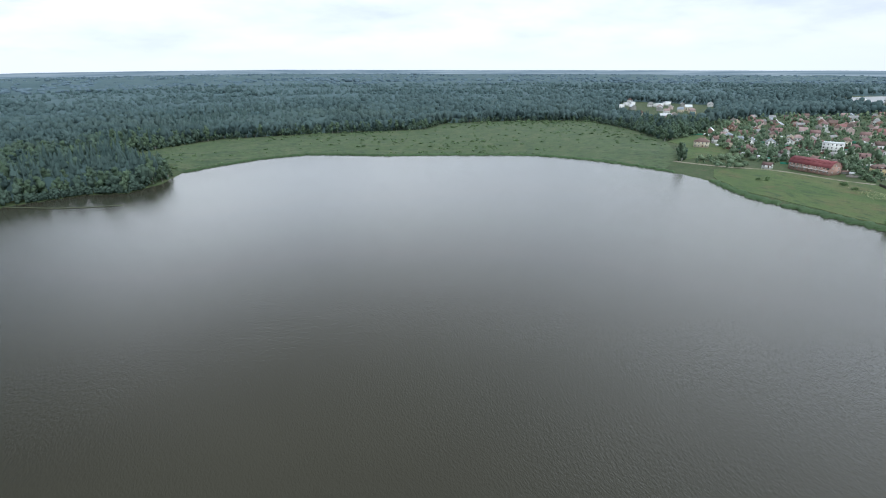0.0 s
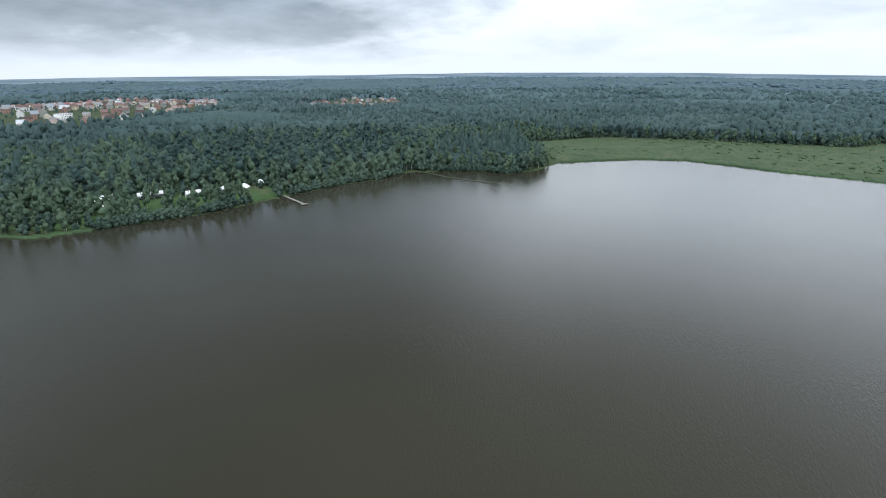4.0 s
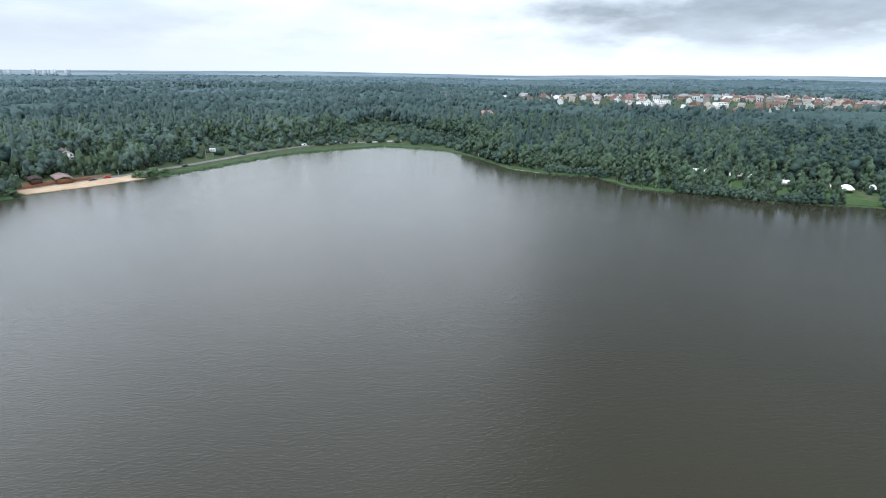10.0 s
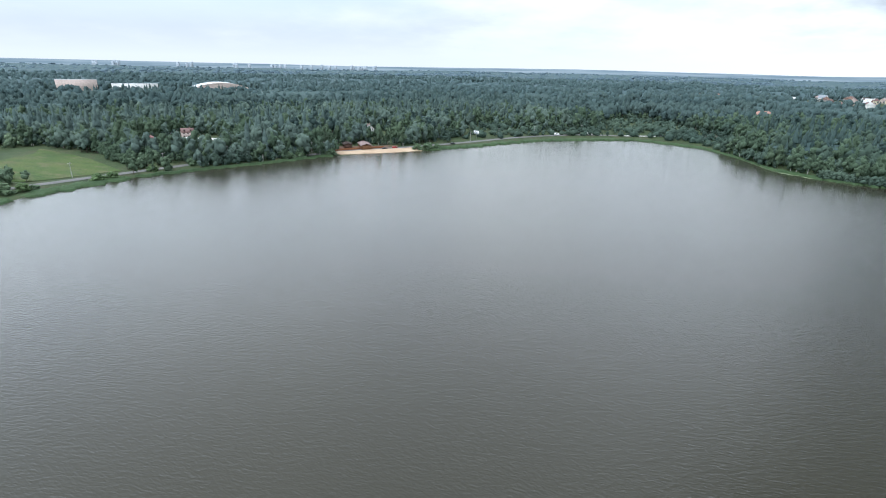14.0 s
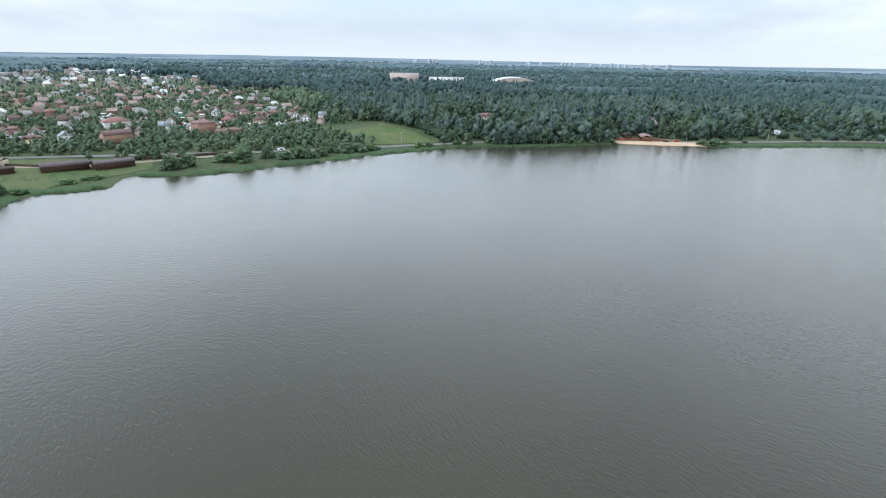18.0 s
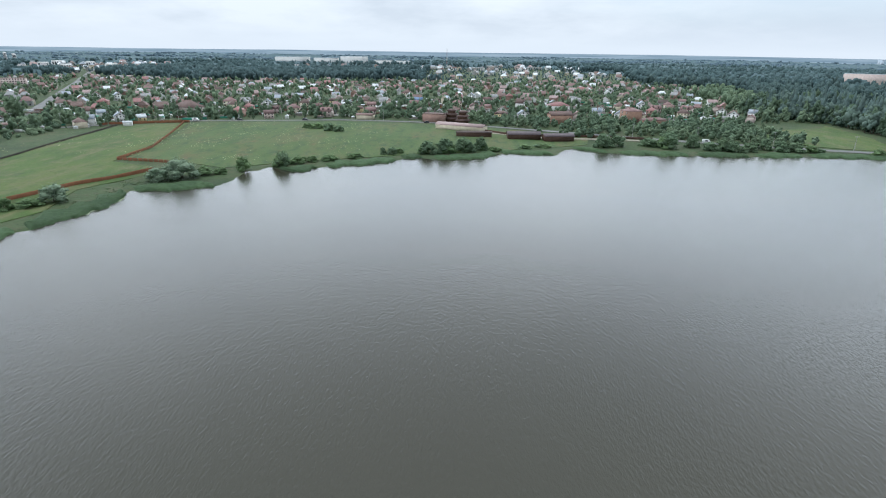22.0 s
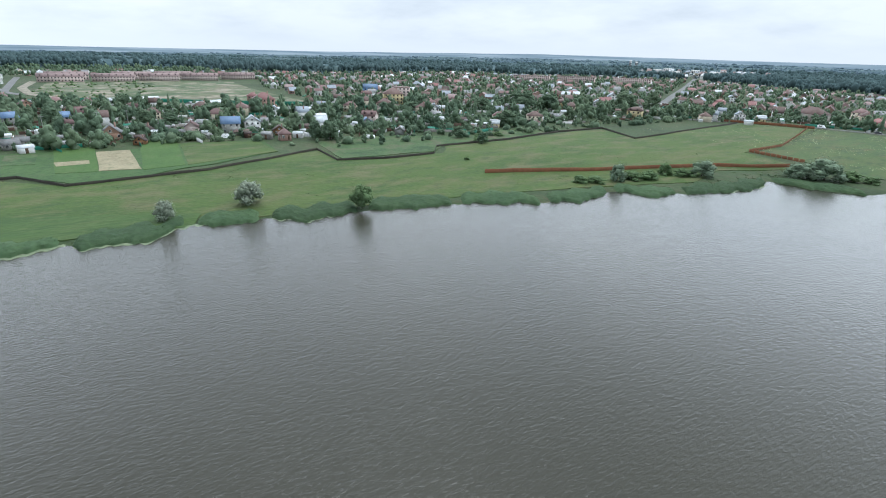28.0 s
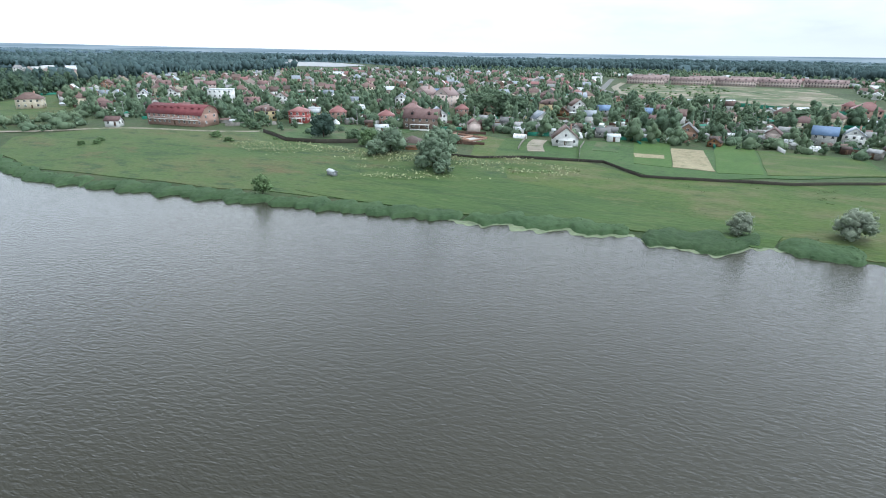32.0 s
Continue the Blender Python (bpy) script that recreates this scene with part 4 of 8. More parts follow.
def scattered(rng, x0, x1, y0, y1, gap):
    gx, gy = np.meshgrid(np.arange(x0, x1, gap), np.arange(y0, y1, gap))
    gx = gx.ravel() + rng.uniform(-0.48, 0.48, gx.size) * gap
    gy = gy.ravel() + rng.uniform(-0.48, 0.48, gy.size) * gap
    return gx, gy


rng = np.random.RandomState(7)
tx, ty = scattered(rng, -1050, 500, -1050, 950, 7.4)
td = np.hypot(tx - EYE[0], ty - EYE[1])
ok = wooded(tx, ty) & (td < 720) & (beyond(tx, ty) > 4.5)
tx, ty, td = tx[ok], ty[ok], td[ok]
stand_n = ripple(tx, ty, 210, 4.0) + 0.45 * rng.normal(size=len(tx))
edge = np.ones(len(tx), bool)
for a in np.arange(0, 2 * np.pi, np.pi / 4):
    edge &= wooded(tx + 16 * np.cos(a), ty + 16 * np.sin(a))
edge = ~edge
th = (17.5 + 2.5 * ripple(tx, ty, 160, 6.0) + 1.5 * ripple(tx, ty, 45, 8.0) + rng.uniform(-4.5, 5.0, len(tx))) * np.where(edge, 0.80, 1.0)
is_spruce = (stand_n > 0.52) & ~edge
is_pine = (stand_n < -0.62) & ~edge
is_birch = ~is_spruce & ~is_pine & ((rng.rand(len(tx)) < 0.28) | (edge & (rng.rand(len(tx)) < 0.45)))
is_leafy = ~(is_spruce | is_pine | is_birch)
# trees south of here take the haze-lightened leaf colours
south = ty < -120 + 60 * ripple(tx, ty, 200, 3.0)
dark_stand = inside([(-258, 408), (-292, 392), (-345, 372), (-372, 440), (-330, 520), (-272, 480)], tx, ty)
is_spruce |= dark_stand & (rng.rand(len(tx)) < 0.75)
is_pine &= ~is_spruce
is_birch &= ~is_spruce
is_leafy &= ~is_spruce
for name, kinds, sel, mat, bark, grow, label in (
        ("spruce_wood", SPRUCE, is_spruce & south, M_SOUTHHAZE_SPRUCE, M_BARK, 1.18, "spruces standing among the trees behind the beach"),
        ("spruce_wood", SPRUCE, is_spruce & ~south, M_SPRUCE, M_BARK, 1.18, "dark spruces standing close together in the forest"),
        ("pine_wood", PINE, is_pine, M_SPRUCE, M_BARK, 1.12, "tall dark green pines of the lakeside forest"),
        ("birch_wood", BIRCH, is_birch, M_BIRCHLEAF, M_BIRCH, 1.02, "slender light green birches along the forest edge"),
        ("leafy_wood", LEAFY, is_leafy & south, M_SOUTHHAZE, M_BARK, 1.0, "grey-green broad-leaved trees behind the beach"),
        ("leafy_wood", LEAFY, is_leafy & ~south, M_FOREST, M_BARK, 1.0, "dense green broad-leaved trees of the lakeside forest")):
    tagged(plant(name, kinds, tx[sel], ty[sel], th[sel] * grow, rng, [mat, bark]), label, "forest", kind="stuff")

# bushy edge of the woods, full down to the grass
ex, ey = scattered(rng, -900, 420, -900, 800, 5.2)
ok = wooded(ex, ey) & (np.hypot(ex - EYE[0], ey - EYE[1]) < 900)
ex, ey = ex[ok], ey[ok]
rim = np.ones(len(ex), bool)
for a in np.arange(0, 2 * np.pi, np.pi / 4):
    rim &= wooded(ex + 10 * np.cos(a), ey + 10 * np.sin(a))
ex, ey = ex[~rim], ey[~rim]
shady = ripple(ex, ey, 70, 2.0) + 0.5 * rng.normal(size=len(ex)) > 0
tagged(plant("edge_trees", LOW, ex[shady], ey[shady], rng.uniform(4.5, 10.5, shady.sum()), rng, [M_FOREST, M_BARK], 1.1), "low dark trees and bushes along the edge of the forest", "trees", kind="stuff")
tagged(plant("edge_birches", LOW + BIRCH, ex[~shady], ey[~shady], rng.uniform(4.0, 10.0, (~shady).sum()), rng, [M_BIRCHLEAF, M_BARK], 1.05), "light green young trees along the edge of the forest", "trees", kind="stuff")
# alders overhanging the water below the north-west woods
ea = bearing(-257, 398) + rng.uniform(0, 1, 900) * (bearing(-501, 43) + 2 * math.pi - bearing(-257, 398))
er = shore_radius(ea) + rng.uniform(1.0, 5.0, 900)
ex, ey = LAKE[0] + er * np.cos(ea), LAKE[1] + er * np.sin(ea)
ok = (ripple(ex, ey, 42, 5.0) > -0.30) & (np.hypot(ex + 403, ey - 214) > 15) & ~((ey > 150) & (ey < 212) & (rng.rand(900) < 0.7))
tagged(plant("shore_alders", LOW, ex[ok], ey[ok], rng.uniform(2.5, 7.5, ok.sum()), rng, [M_FOREST, M_BARK], 1.15), "dark alders and willows overhanging the water", "trees", kind="stuff")

# farther woods, thinner and coarser
fa = rng.uniform(0, 2 * np.pi, 38000)
fr = 690 * (3.25 ** rng.rand(38000))
fx, fy = EYE[0] + fr * np.cos(fa), EYE[1] + fr * np.sin(fa)
ok = wooded(fx, fy)
fx, fy, fr = fx[ok], fy[ok], fr[ok]
dark = ripple(fx, fy, 240, 4.0) + 0.3 * rng.normal(size=len(fx)) > 0.62
fh = 17 + rng.uniform(-3.5, 4.0, len(fx)) + 2.5 * ripple(fx, fy, 160, 6.0) + 1.5 * ripple(fx, fy, 420, 2.0)
# range picks the leaf colour: farther trees get more painted haze
nearer = fr < np.where(fx < 0, 1050, 880) * rng.uniform(0.85, 1.15, len(fr))
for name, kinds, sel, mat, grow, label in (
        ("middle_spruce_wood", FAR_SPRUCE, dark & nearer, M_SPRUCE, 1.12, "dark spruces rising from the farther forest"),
        ("middle_leafy_wood", MIDDLE, ~dark & nearer, M_MIDHAZE, 1.0, "closed green crowns of the farther forest"),
        ("distant_spruce_wood", FAR_SPRUCE, dark & ~nearer, M_FARHAZE, 1.12, "distant blue-green spruce forest"),
        ("distant_leafy_wood", FAR, ~dark & ~nearer, M_FARHAZE, 1.0, "distant blue-green mixed forest")):
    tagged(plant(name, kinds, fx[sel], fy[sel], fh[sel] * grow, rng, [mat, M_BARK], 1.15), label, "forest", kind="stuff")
# closed front of the farther woods, towards the fields and villages
fa = rng.uniform(0, 2 * np.pi, 90000)
fr = 800 * (2.60 ** rng.rand(90000))
fx, fy = EYE[0] + fr * np.cos(fa), EYE[1] + fr * np.sin(fa)
ok = wooded(fx, fy)
fx, fy, fr = fx[ok], fy[ok], fr[ok]
front = np.ones(len(fx), bool)
for d in (16, 30):
    front &= wooded(fx - d * (fx - EYE[0]) / fr, fy - d * (fy - EYE[1]) / fr)
fx, fy, fr = fx[~front], fy[~front], fr[~front]
# past this range the front takes the haze-tinted leaves
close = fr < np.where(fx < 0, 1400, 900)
for sel, mat, label in ((close, M_MIDHAZE, "closed front of the farther woods"), (~close, M_FARHAZE, "closed blue-green front of the distant woods")):
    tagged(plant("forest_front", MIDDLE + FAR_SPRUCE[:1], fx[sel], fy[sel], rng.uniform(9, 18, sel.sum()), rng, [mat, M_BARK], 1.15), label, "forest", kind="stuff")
# the last woods before the skyline
fa = rng.uniform(0, 2 * np.pi, 8000)
fr = 2150 * (1.98 ** rng.rand(8000))
fx, fy = EYE[0] + fr * np.cos(fa), EYE[1] + fr * np.sin(fa)
ok = wooded(fx, fy)
fx, fy = fx[ok], fy[ok]
tagged(plant("skyline_wood", [far_tree(s, 0) for s in (54, 55)], fx, fy, 17 + rng.uniform(-2, 2, len(fx)) + 4.0 * ripple(fx, fy, 500, 6.0), rng, [M_SKYHAZE, M_BARK], 2.2), "low wooded ridges before the skyline", "forest", kind="stuff")

# trees on the open grass by the tents, and the wooded cape
wx, wy = scattered(rng, -545, -350, -10, 300, 6.6)
e = beyond(wx, wy)
lane = (np.hypot(wx + 438, wy - 216) > 9.5) & (np.hypot(wx + 420, wy - 218) > 12) & (np.hypot(wx + 407, wy - 212) > 10) & (np.hypot(wx + 488, wy - 152) > 12) & (np.hypot(wx + 466, wy - 141) > 9) & (np.hypot(wx + 451, wy - 190) > 7) & (np.hypot(wx + 440, wy - 175) > 7)
ok = inside(OPEN_TENTS, wx, wy) & (e > 2.5) & (((e < 16) & (rng.rand(len(wx)) < 0.66)) | (rng.rand(len(wx)) < 0.46) | ((wy < 135) & (rng.rand(len(wx)) < 0.7))) & lane
dark_t = rng.rand(ok.sum()) < 0.36
tagged(plant("lakeside_willows", LOW, wx[ok][dark_t], wy[ok][dark_t], rng.uniform(5, 11, dark_t.sum()), rng, [M_FOREST, M_BARK], 1.15), "round dark green willows and alders by the water", "trees", kind="stuff")
tagged(plant("lakeside_trees", BIRCH, wx[ok][~dark_t], wy[ok][~dark_t], rng.uniform(9, 16, (~dark_t).sum()), rng, [M_BIRCHLEAF, M_BIRCH]), "loose birches and willows on the grass by the water", "trees", kind="stuff")

# low willow scrub over the marsh and the fen
mx, my = scattered(rng, -340, 330, 400, 760, 5.5)
thick = ripple(mx, my, 120, 8.0) + 0.8 * smooth(610, 700, my) + 0.5 * smooth(150, 300, mx)
ok = inside(OPEN_MARSH, mx, my) & (beyond(mx, my) > 3) & (rng.rand(len(mx)) < np.clip(0.14 + 0.22 * thick, 0.04, 0.7))
tagged(plant("marsh_scrub", SHRUB, mx[ok], my[ok], 0.5 + 1.9 * rng.rand(ok.sum()) ** 2.2 + 1.0 * smooth(620, 700, my[ok]), rng, [M_SCRUB], 1.9), "low green willow scrub scattered over the marsh", "shrubs", kind="stuff")
mx, my = scattered(rng, -870, -440, -340, 30, 6.5)
road_gap = beyond(mx, my) > 26
ok = inside(OPEN_FEN, mx, my) & road_gap & (rng.rand(len(mx)) < np.clip(0.5 + 0.4 * ripple(mx, my, 80, 9.0), 0.1, 0.95))
tagged(plant("fen_scrub", SHRUB + LEAFY[:2], mx[ok], my[ok], rng.uniform(2.5, 8.0, ok.sum()), rng, [M_FOREST, M_BARK], 1.1), "rough green bushes behind the lakeside road", "shrubs", kind="stuff")


# ---- reeds along the water ----
def reed_bed(name, stretches, label, rng):
    """Stretches of shore as (angle from, angle to, width inland, width over the water): a lumpy thicket with loose blades on it."""
    vs, fs, n = [], [], 0
    for a0, a1, back, front in stretches:
        length = (a1 - a0) * float(np.mean(shore_radius(np.linspace(a0, a1, 30))))
        na, nb = max(8, int(length / 0.9)), max(6, int((back + front) / 0.9))
        u, w = np.meshgrid(np.linspace(0, 1, na), np.linspace(0, 1, nb), indexing="ij")
        a = a0 + (a1 - a0) * u
        taper = np.clip(np.minimum(u, 1 - u) * length / 9.0, 0, 1) ** 0.5
        rag = 2.2 * np.sin(a * 190) + 1.2 * np.sin(a * 420) + 0.6 * np.sin(a * 970 + 1)
        lo, hi = -np.maximum(0.3, front + rag * 0.5) * (0.15 + 0.85 * taper), back * (0.45 + 0.55 * taper) * (1 + 0.16 * np.sin(a * 260 + 2))
        r = shore_radius(a) + lo + (hi - lo) * w + rng.uniform(-0.25, 0.25, u.shape)
        x, y = LAKE[0] + r * np.cos(a), LAKE[1] + r * np.sin(a)
        g = np.maximum(land(x, y), -0.25)
        rim = np.minimum(1, np.minimum(w / 0.10, (1 - w) / 0.40)) * np.minimum(1, np.minimum(u, 1 - u) * na / 2)
        z = g - 0.1 + np.clip(rim, 0, 1) ** 0.6 * (1.15 + 0.22 * ripple(x, y, 7, 1.0) + rng.uniform(-0.16, 0.16, u.shape))
        vs.append(np.stack([x, y, z], -1).reshape(-1, 3))
        i, j = np.meshgrid(np.arange(na - 1), np.arange(nb - 1), indexing="ij")
        k = (i * nb + j).reshape(-1, 1) + n
        fs.append(np.concatenate([k + [0, nb, nb + 1], k + [0, nb + 1, 1]]))
        n += na * nb
        cnt = int(length * (back + front) * 1.1)
        pick = rng.randint(0, na * nb, cnt)
        bx, by, bz = x.ravel()[pick], y.ravel()[pick], z.ravel()[pick]
        b, h = rng.uniform(0, 6.3, cnt), rng.uniform(0.05, 0.3, cnt)
        c, s = np.cos(b) * 0.14, np.sin(b) * 0.14
        lean = rng.normal(size=(cnt, 2)) * 0.8
        v = np.stack([np.stack([bx - c, by - s, bz + 0.02], -1), np.stack([bx + c, by + s, bz + 0.02], -1), np.stack([bx + lean[:, 0], by + lean[:, 1], bz + h], -1)], 1)
        vs.append(v.reshape(-1, 3))
        fs.append(np.arange(cnt * 3).reshape(-1, 3) + n)
        n += cnt * 3
    return tagged(triangles(name, np.concatenate(vs), np.concatenate(fs), [M_REED]), label, "reeds", kind="stuff")


def between(p, q, back, front):
    a, b = bearing(*p), bearing(*q)
    if b < a:
        b += 2 * math.pi
    return (a, b, back, front)


def joined_reeds(points, back, front, gap=0.0045):
    """One bed between each pair of neighbours, with a narrow open channel at each point."""
    out = []
    for p, q in zip(points, points[1:]):
        a, b, *_ = between(p, q, back, front)
        out.append((a + gap, b - gap, back, front))
    return out


EAST_BEDS = [(77, -250), (111, -238), (117, -185), (132, -163), (130, -128), (143, -100), (151, -69), (157, -40), (161, -20), (156, 10)]
reed_bed("reed_bed", joined_reeds(EAST_BEDS, 13.5, 2.5, 0.0042), "dense green reed beds along the east bank, parted by narrow channels", rng)
reed_bed("reed_fringe", joined_reeds([(156, 11), (155, 53), (147, 110), (141, 176), (156, 254)], 9, 1.5, 0.001), "green reed fringe in front of the hay meadow", rng)
SOUTH_BEDS = [(-300, -344), (-238, -349), (-205, -345), (-170, -346), (-124, -349), (-98, -362)]
reed_bed("reed_island", joined_reeds(SOUTH_BEDS, 11, 3.0, 0.008) + joined_reeds([(-88, -341), (-52, -343), (-14, -320), (4, -318), (42, -294), (69, -291)], 11, 2.5, 0.006), "small rounded reed islands at the village shore", rng)
reed_bed("reed_margin", [between((-584, -166), (-480, -236), 10, 2.0), between((-637, -85), (-584, -166), 9, 1.5), between((-421, -286), (-300, -344), 5, 1.2), between((-489, 75), (-637, -85), 9, 1.5), between((-434, 111), (-489, 75), 4, 1.0)], "narrow reed margin along the west bank", rng)
reed_bed("sedge_margin", [between((154, 290), (-60, 473), 5, 1.0), between((-60, 473), (-248, 445), 5, 1.0)], "sedge margin of the marsh meadow", rng)


# pale duckweed drifting off the reeds
def duckweed(name, a0, a1, width, rng):
    n = 160
    a = np.linspace(a0, a1, n)
    w = width * (0.35 + 0.65 * np.abs(np.sin(np.linspace(0, 9, n)) * np.sin(np.linspace(1, 23, n)))) * np.sin(np.linspace(0.05, np.pi - 0.05, n)) ** 0.5
    r = shore_radius(a)
    outer, inner = r + 2.0, r - 1.0 - w
    v = np.concatenate([np.stack([LAKE[0] + q * np.cos(a), LAKE[1] + q * np.sin(a), np.full(n, 0.02)], -1) for q in (outer, inner)])
    i = np.arange(n - 1)
    return tagged(triangles(name, v, np.stack([i, i + 1, n + i + 1, n + i], -1), [M_ALGAE]), "pale green duckweed film floating off the reeds", "duckweed", kind="stuff")


for p, q, w in (((160, -24), (155, 8), 3.5), ((155, 10), (155, 56), 4.5), ((152, -62), (157, -42), 2.0), ((111, -232), (112, -205), 2.5), ((-502, 40), (-580, -6), 6.0)):
    a, b, *_ = between(p, q, 0, 0)
    duckweed("duckweed", a, b, w, rng)


# ---- single trees and bushes of the banks, each with trunk and crown ----
def part(name, heap_or_arrays, mat, parent, label=""):
    v, f, *_ = heap_or_arrays.arrays() if isinstance(heap_or_arrays, Heap) else heap_or_arrays
    ob = triangles(name, v, f, [mat])
    ob.parent = parent
    if label:
        ob["label"] = label
    return ob


def bank_tree(name, seed, height, width, mat, label, trunk=0.25, clumps=44, category="tree", full=False):
    """A free-standing tree or bush: forked stem, and a crown of many leaf clumps laid over a few boughs, full down to its foot when trunk is small."""
    rng = np.random.RandomState(seed)
    root = new(name)
    root.empty_display_size = 0.5
    wood, crown = Heap(), Heap()
    stem(wood, rng, (0, 0, -0.3), (0.03 * width, 0, height * 0.5), 0.028 * height, 0.012 * height, sides=7)
    low = trunk * height
    boughs = []
    for k in range(9):
        a = k * 2.4 + rng.uniform(0, 0.6)
        t = (k + 0.5) / 9
        out = width * 0.30 * np.sin(np.pi * ((0.44 + 0.48 * t) if full else (0.22 + 0.70 * t))) * rng.uniform(0.8, 1.15)
        p = np.array([out * np.cos(a), out * np.sin(a), low + (height - low) * ((0.02 + 0.76 * t) if full else (0.10 + 0.70 * t))])
        stem(wood, rng, (0, 0, height * (0.08 + 0.03 * k)), p, 0.012 * height, 0.004 * height, sides=4)
        boughs.append((p, min(width, height) * rng.uniform(0.19, 0.27)))
    boughs.append((np.array([0, 0, low + (height - low) * 0.5]), min(width, height) * 0.33))
    for p, r in boughs:
        for _ in range(clumps // 4):
            d = rng.normal(size=3)
            d /= np.linalg.norm(d)
            q = p + d * r * rng.uniform(0.55, 1.0) * (1, 1, 0.85)
            q[2] = max(q[2], 0.07 * height)
            s = rng.uniform(0.045, 0.085) * (width + height) * 0.5
            clump(crown, rng, q, np.array([s, s, s * 0.85]), jag=0.38)
        clump(crown, rng, p, np.array([r, r, r * 0.85]) * 0.85, jag=0.25)
        sprays(crown, rng, p, np.array([r, r, r * 0.9]) * 1.08, 150, 0.024 * height)
    part("trunk", wood, M_BARK, root)
    part("crown", crown, mat, root)
    return tagged(root, label, category)


def put(ob, x, y, turn=0.0, dz=0.0, size=1.0):
    ob.matrix_basis = pose(x, y, lz(x, y) + dz, 0, 0, turn) @ Matrix.Scale(size, 4)
    return ob


put(bank_tree("willow_bush", 61, 6.6, 5.8, M_WILLOW, "small silvery willow bush standing in the reeds", 0.06), 165, -14)
put(bank_tree("willow_tree", 62, 8.2, 10.5, M_WILLOW, "wide silvery-grey willow tree on the grassy bank", 0.12, 56), 171, -39)
put(bank_tree("alder_tree", 63, 8.0, 7.6, M_BUSH, "green alder leaning at the edge of the reeds", 0.14, 48), 152, -69)
put(bank_tree("round_bush", 64, 6.4, 6.0, M_BUSH, "round green tree alone at the edge of the meadow", 0.16, 46), 152, 116)
put(bank_tree("dark_lime", 65, 12.0, 13.0, M_FOREST, "dense dark green lime tree behind the garden fence", 0.08, 56), 243, 152)
put(bank_tree("willow_tree", 66, 12.0, 16.0, M_WILLOW2, "large round grey-green willow in the meadow", 0.05, 72), 203, 81)
put(bank_tree("willow_tree", 67, 13.0, 13.0, M_WILLOW2, "large round grey-green willow beside the wooden pavilion", 0.05, 58), 216, 84)
put(bank_tree("willow_tree", 68, 11.0, 13.0, M_WILLOW2, "grey-green willow at the edge of the gardens", 0.05, 60), 220, 106)
put(bank_tree("willow_bush", 69, 5.5, 9.0, M_WILLOW2, "grey-green willow bush at the foot of a larger one", 0.04), 195, 74.5)
put(bank_tree("willow_bush", 70, 7.5, 10.5, M_BUSH, "dense green bush by the garden fence", 0.04), 232, 122)
put(bank_tree("willow_bush", 71, 7.0, 10.0, M_BUSH, "dense green bush by the garden fence", 0.04), 236, 112)

put(bank_tree("willow_bush", 79, 7.0, 9.5, M_WILLOW2, "grey-green willow bush leaning on a taller willow", 0.04), 213, 109)

# bushes of the banks: a few kinds, each six metres across and five high, set out along the shore at their own widths and heights
BUSH_KINDS = {
    "b": [bank_tree("bank_bush", n, 5.0, 6.0, M_BUSH, "rounded green bush on the reedy bank", 0.02, 34, "bush", full=True) for n in (72, 73)],
    "d": [bank_tree("bank_willow", n, 5.0, 6.0, M_SHOREBUSH, "dense dark green willow on the lake shore", 0.02, 38, "bush", full=True) for n in (74, 75)],
    "w": [bank_tree("bank_willow", n, 5.0, 6.0, M_WILLOW2, "pale grey-green willow on the reedy bank", 0.06, 40, "bush", full=True) for n in (76,)]}
EAST_BUSHES = [(145, -160, 7, 3.4, "b"), (142, -166, 8, 3.2, "b"), (140, -176, 6, 8.0, "w"), (139, -184, 9, 3.8, "b"), (136, -191, 9, 4, "b"), (138, -204, 6.5, 5.5, "b"), (133, -210, 9, 3.5, "b"), (129, -217, 10, 7.5, "w"), (108, -255, 10, 7, "w"), (100, -261, 14, 10, "w"), (93, -269, 8, 4.6, "b"), (87, -273, 7, 3.2, "b"), (79, -281, 8, 7.8, "b")]
CORNER_BUSHES = [(63, -293, 9, 8.6, "d"), (57, -300, 8, 4.2, "b"), (51, -306, 7, 3.8, "b"), (43, -311, 9, 3.2, "b"), (30, -318, 9, 3.2, "b"), (16, -331, 4, 4.6, "d"), (11, -333, 7, 4.4, "d"), (77, -419, 9, 4.6, "b"), (85, -421, 9, 4.2, "b"), (66, -409, 9, 6.0, "d"), (58, -406, 8, 5.0, "d"), (196, -141, 3, 1.6, "b"), (237, -178, 6, 3, "b"), (243, -184, 7, 4, "b"), (247, -200, 6, 3, "b")]
ISLAND_BUSHES = [(-10, -337, 11, 8, "d"), (-20, -340, 13, 9.4, "d"), (-31, -345, 12, 9.4, "d"), (-41, -350, 9, 9, "d"), (-49, -347, 7, 3.4, "b"), (-70, -360, 9, 2.6, "b"), (-82, -364, 9, 2.8, "b"), (-120, -368, 10, 10, "d"), (-130, -371, 10, 8.4, "d"), (-151, -374, 11, 6, "d"), (-162, -369, 14, 11, "d"), (-179, -373, 7, 9.6, "d"), (-186, -364, 9, 6, "d"), (-193, -362, 9, 9.2, "d"), (-199, -360, 8, 7, "d")]
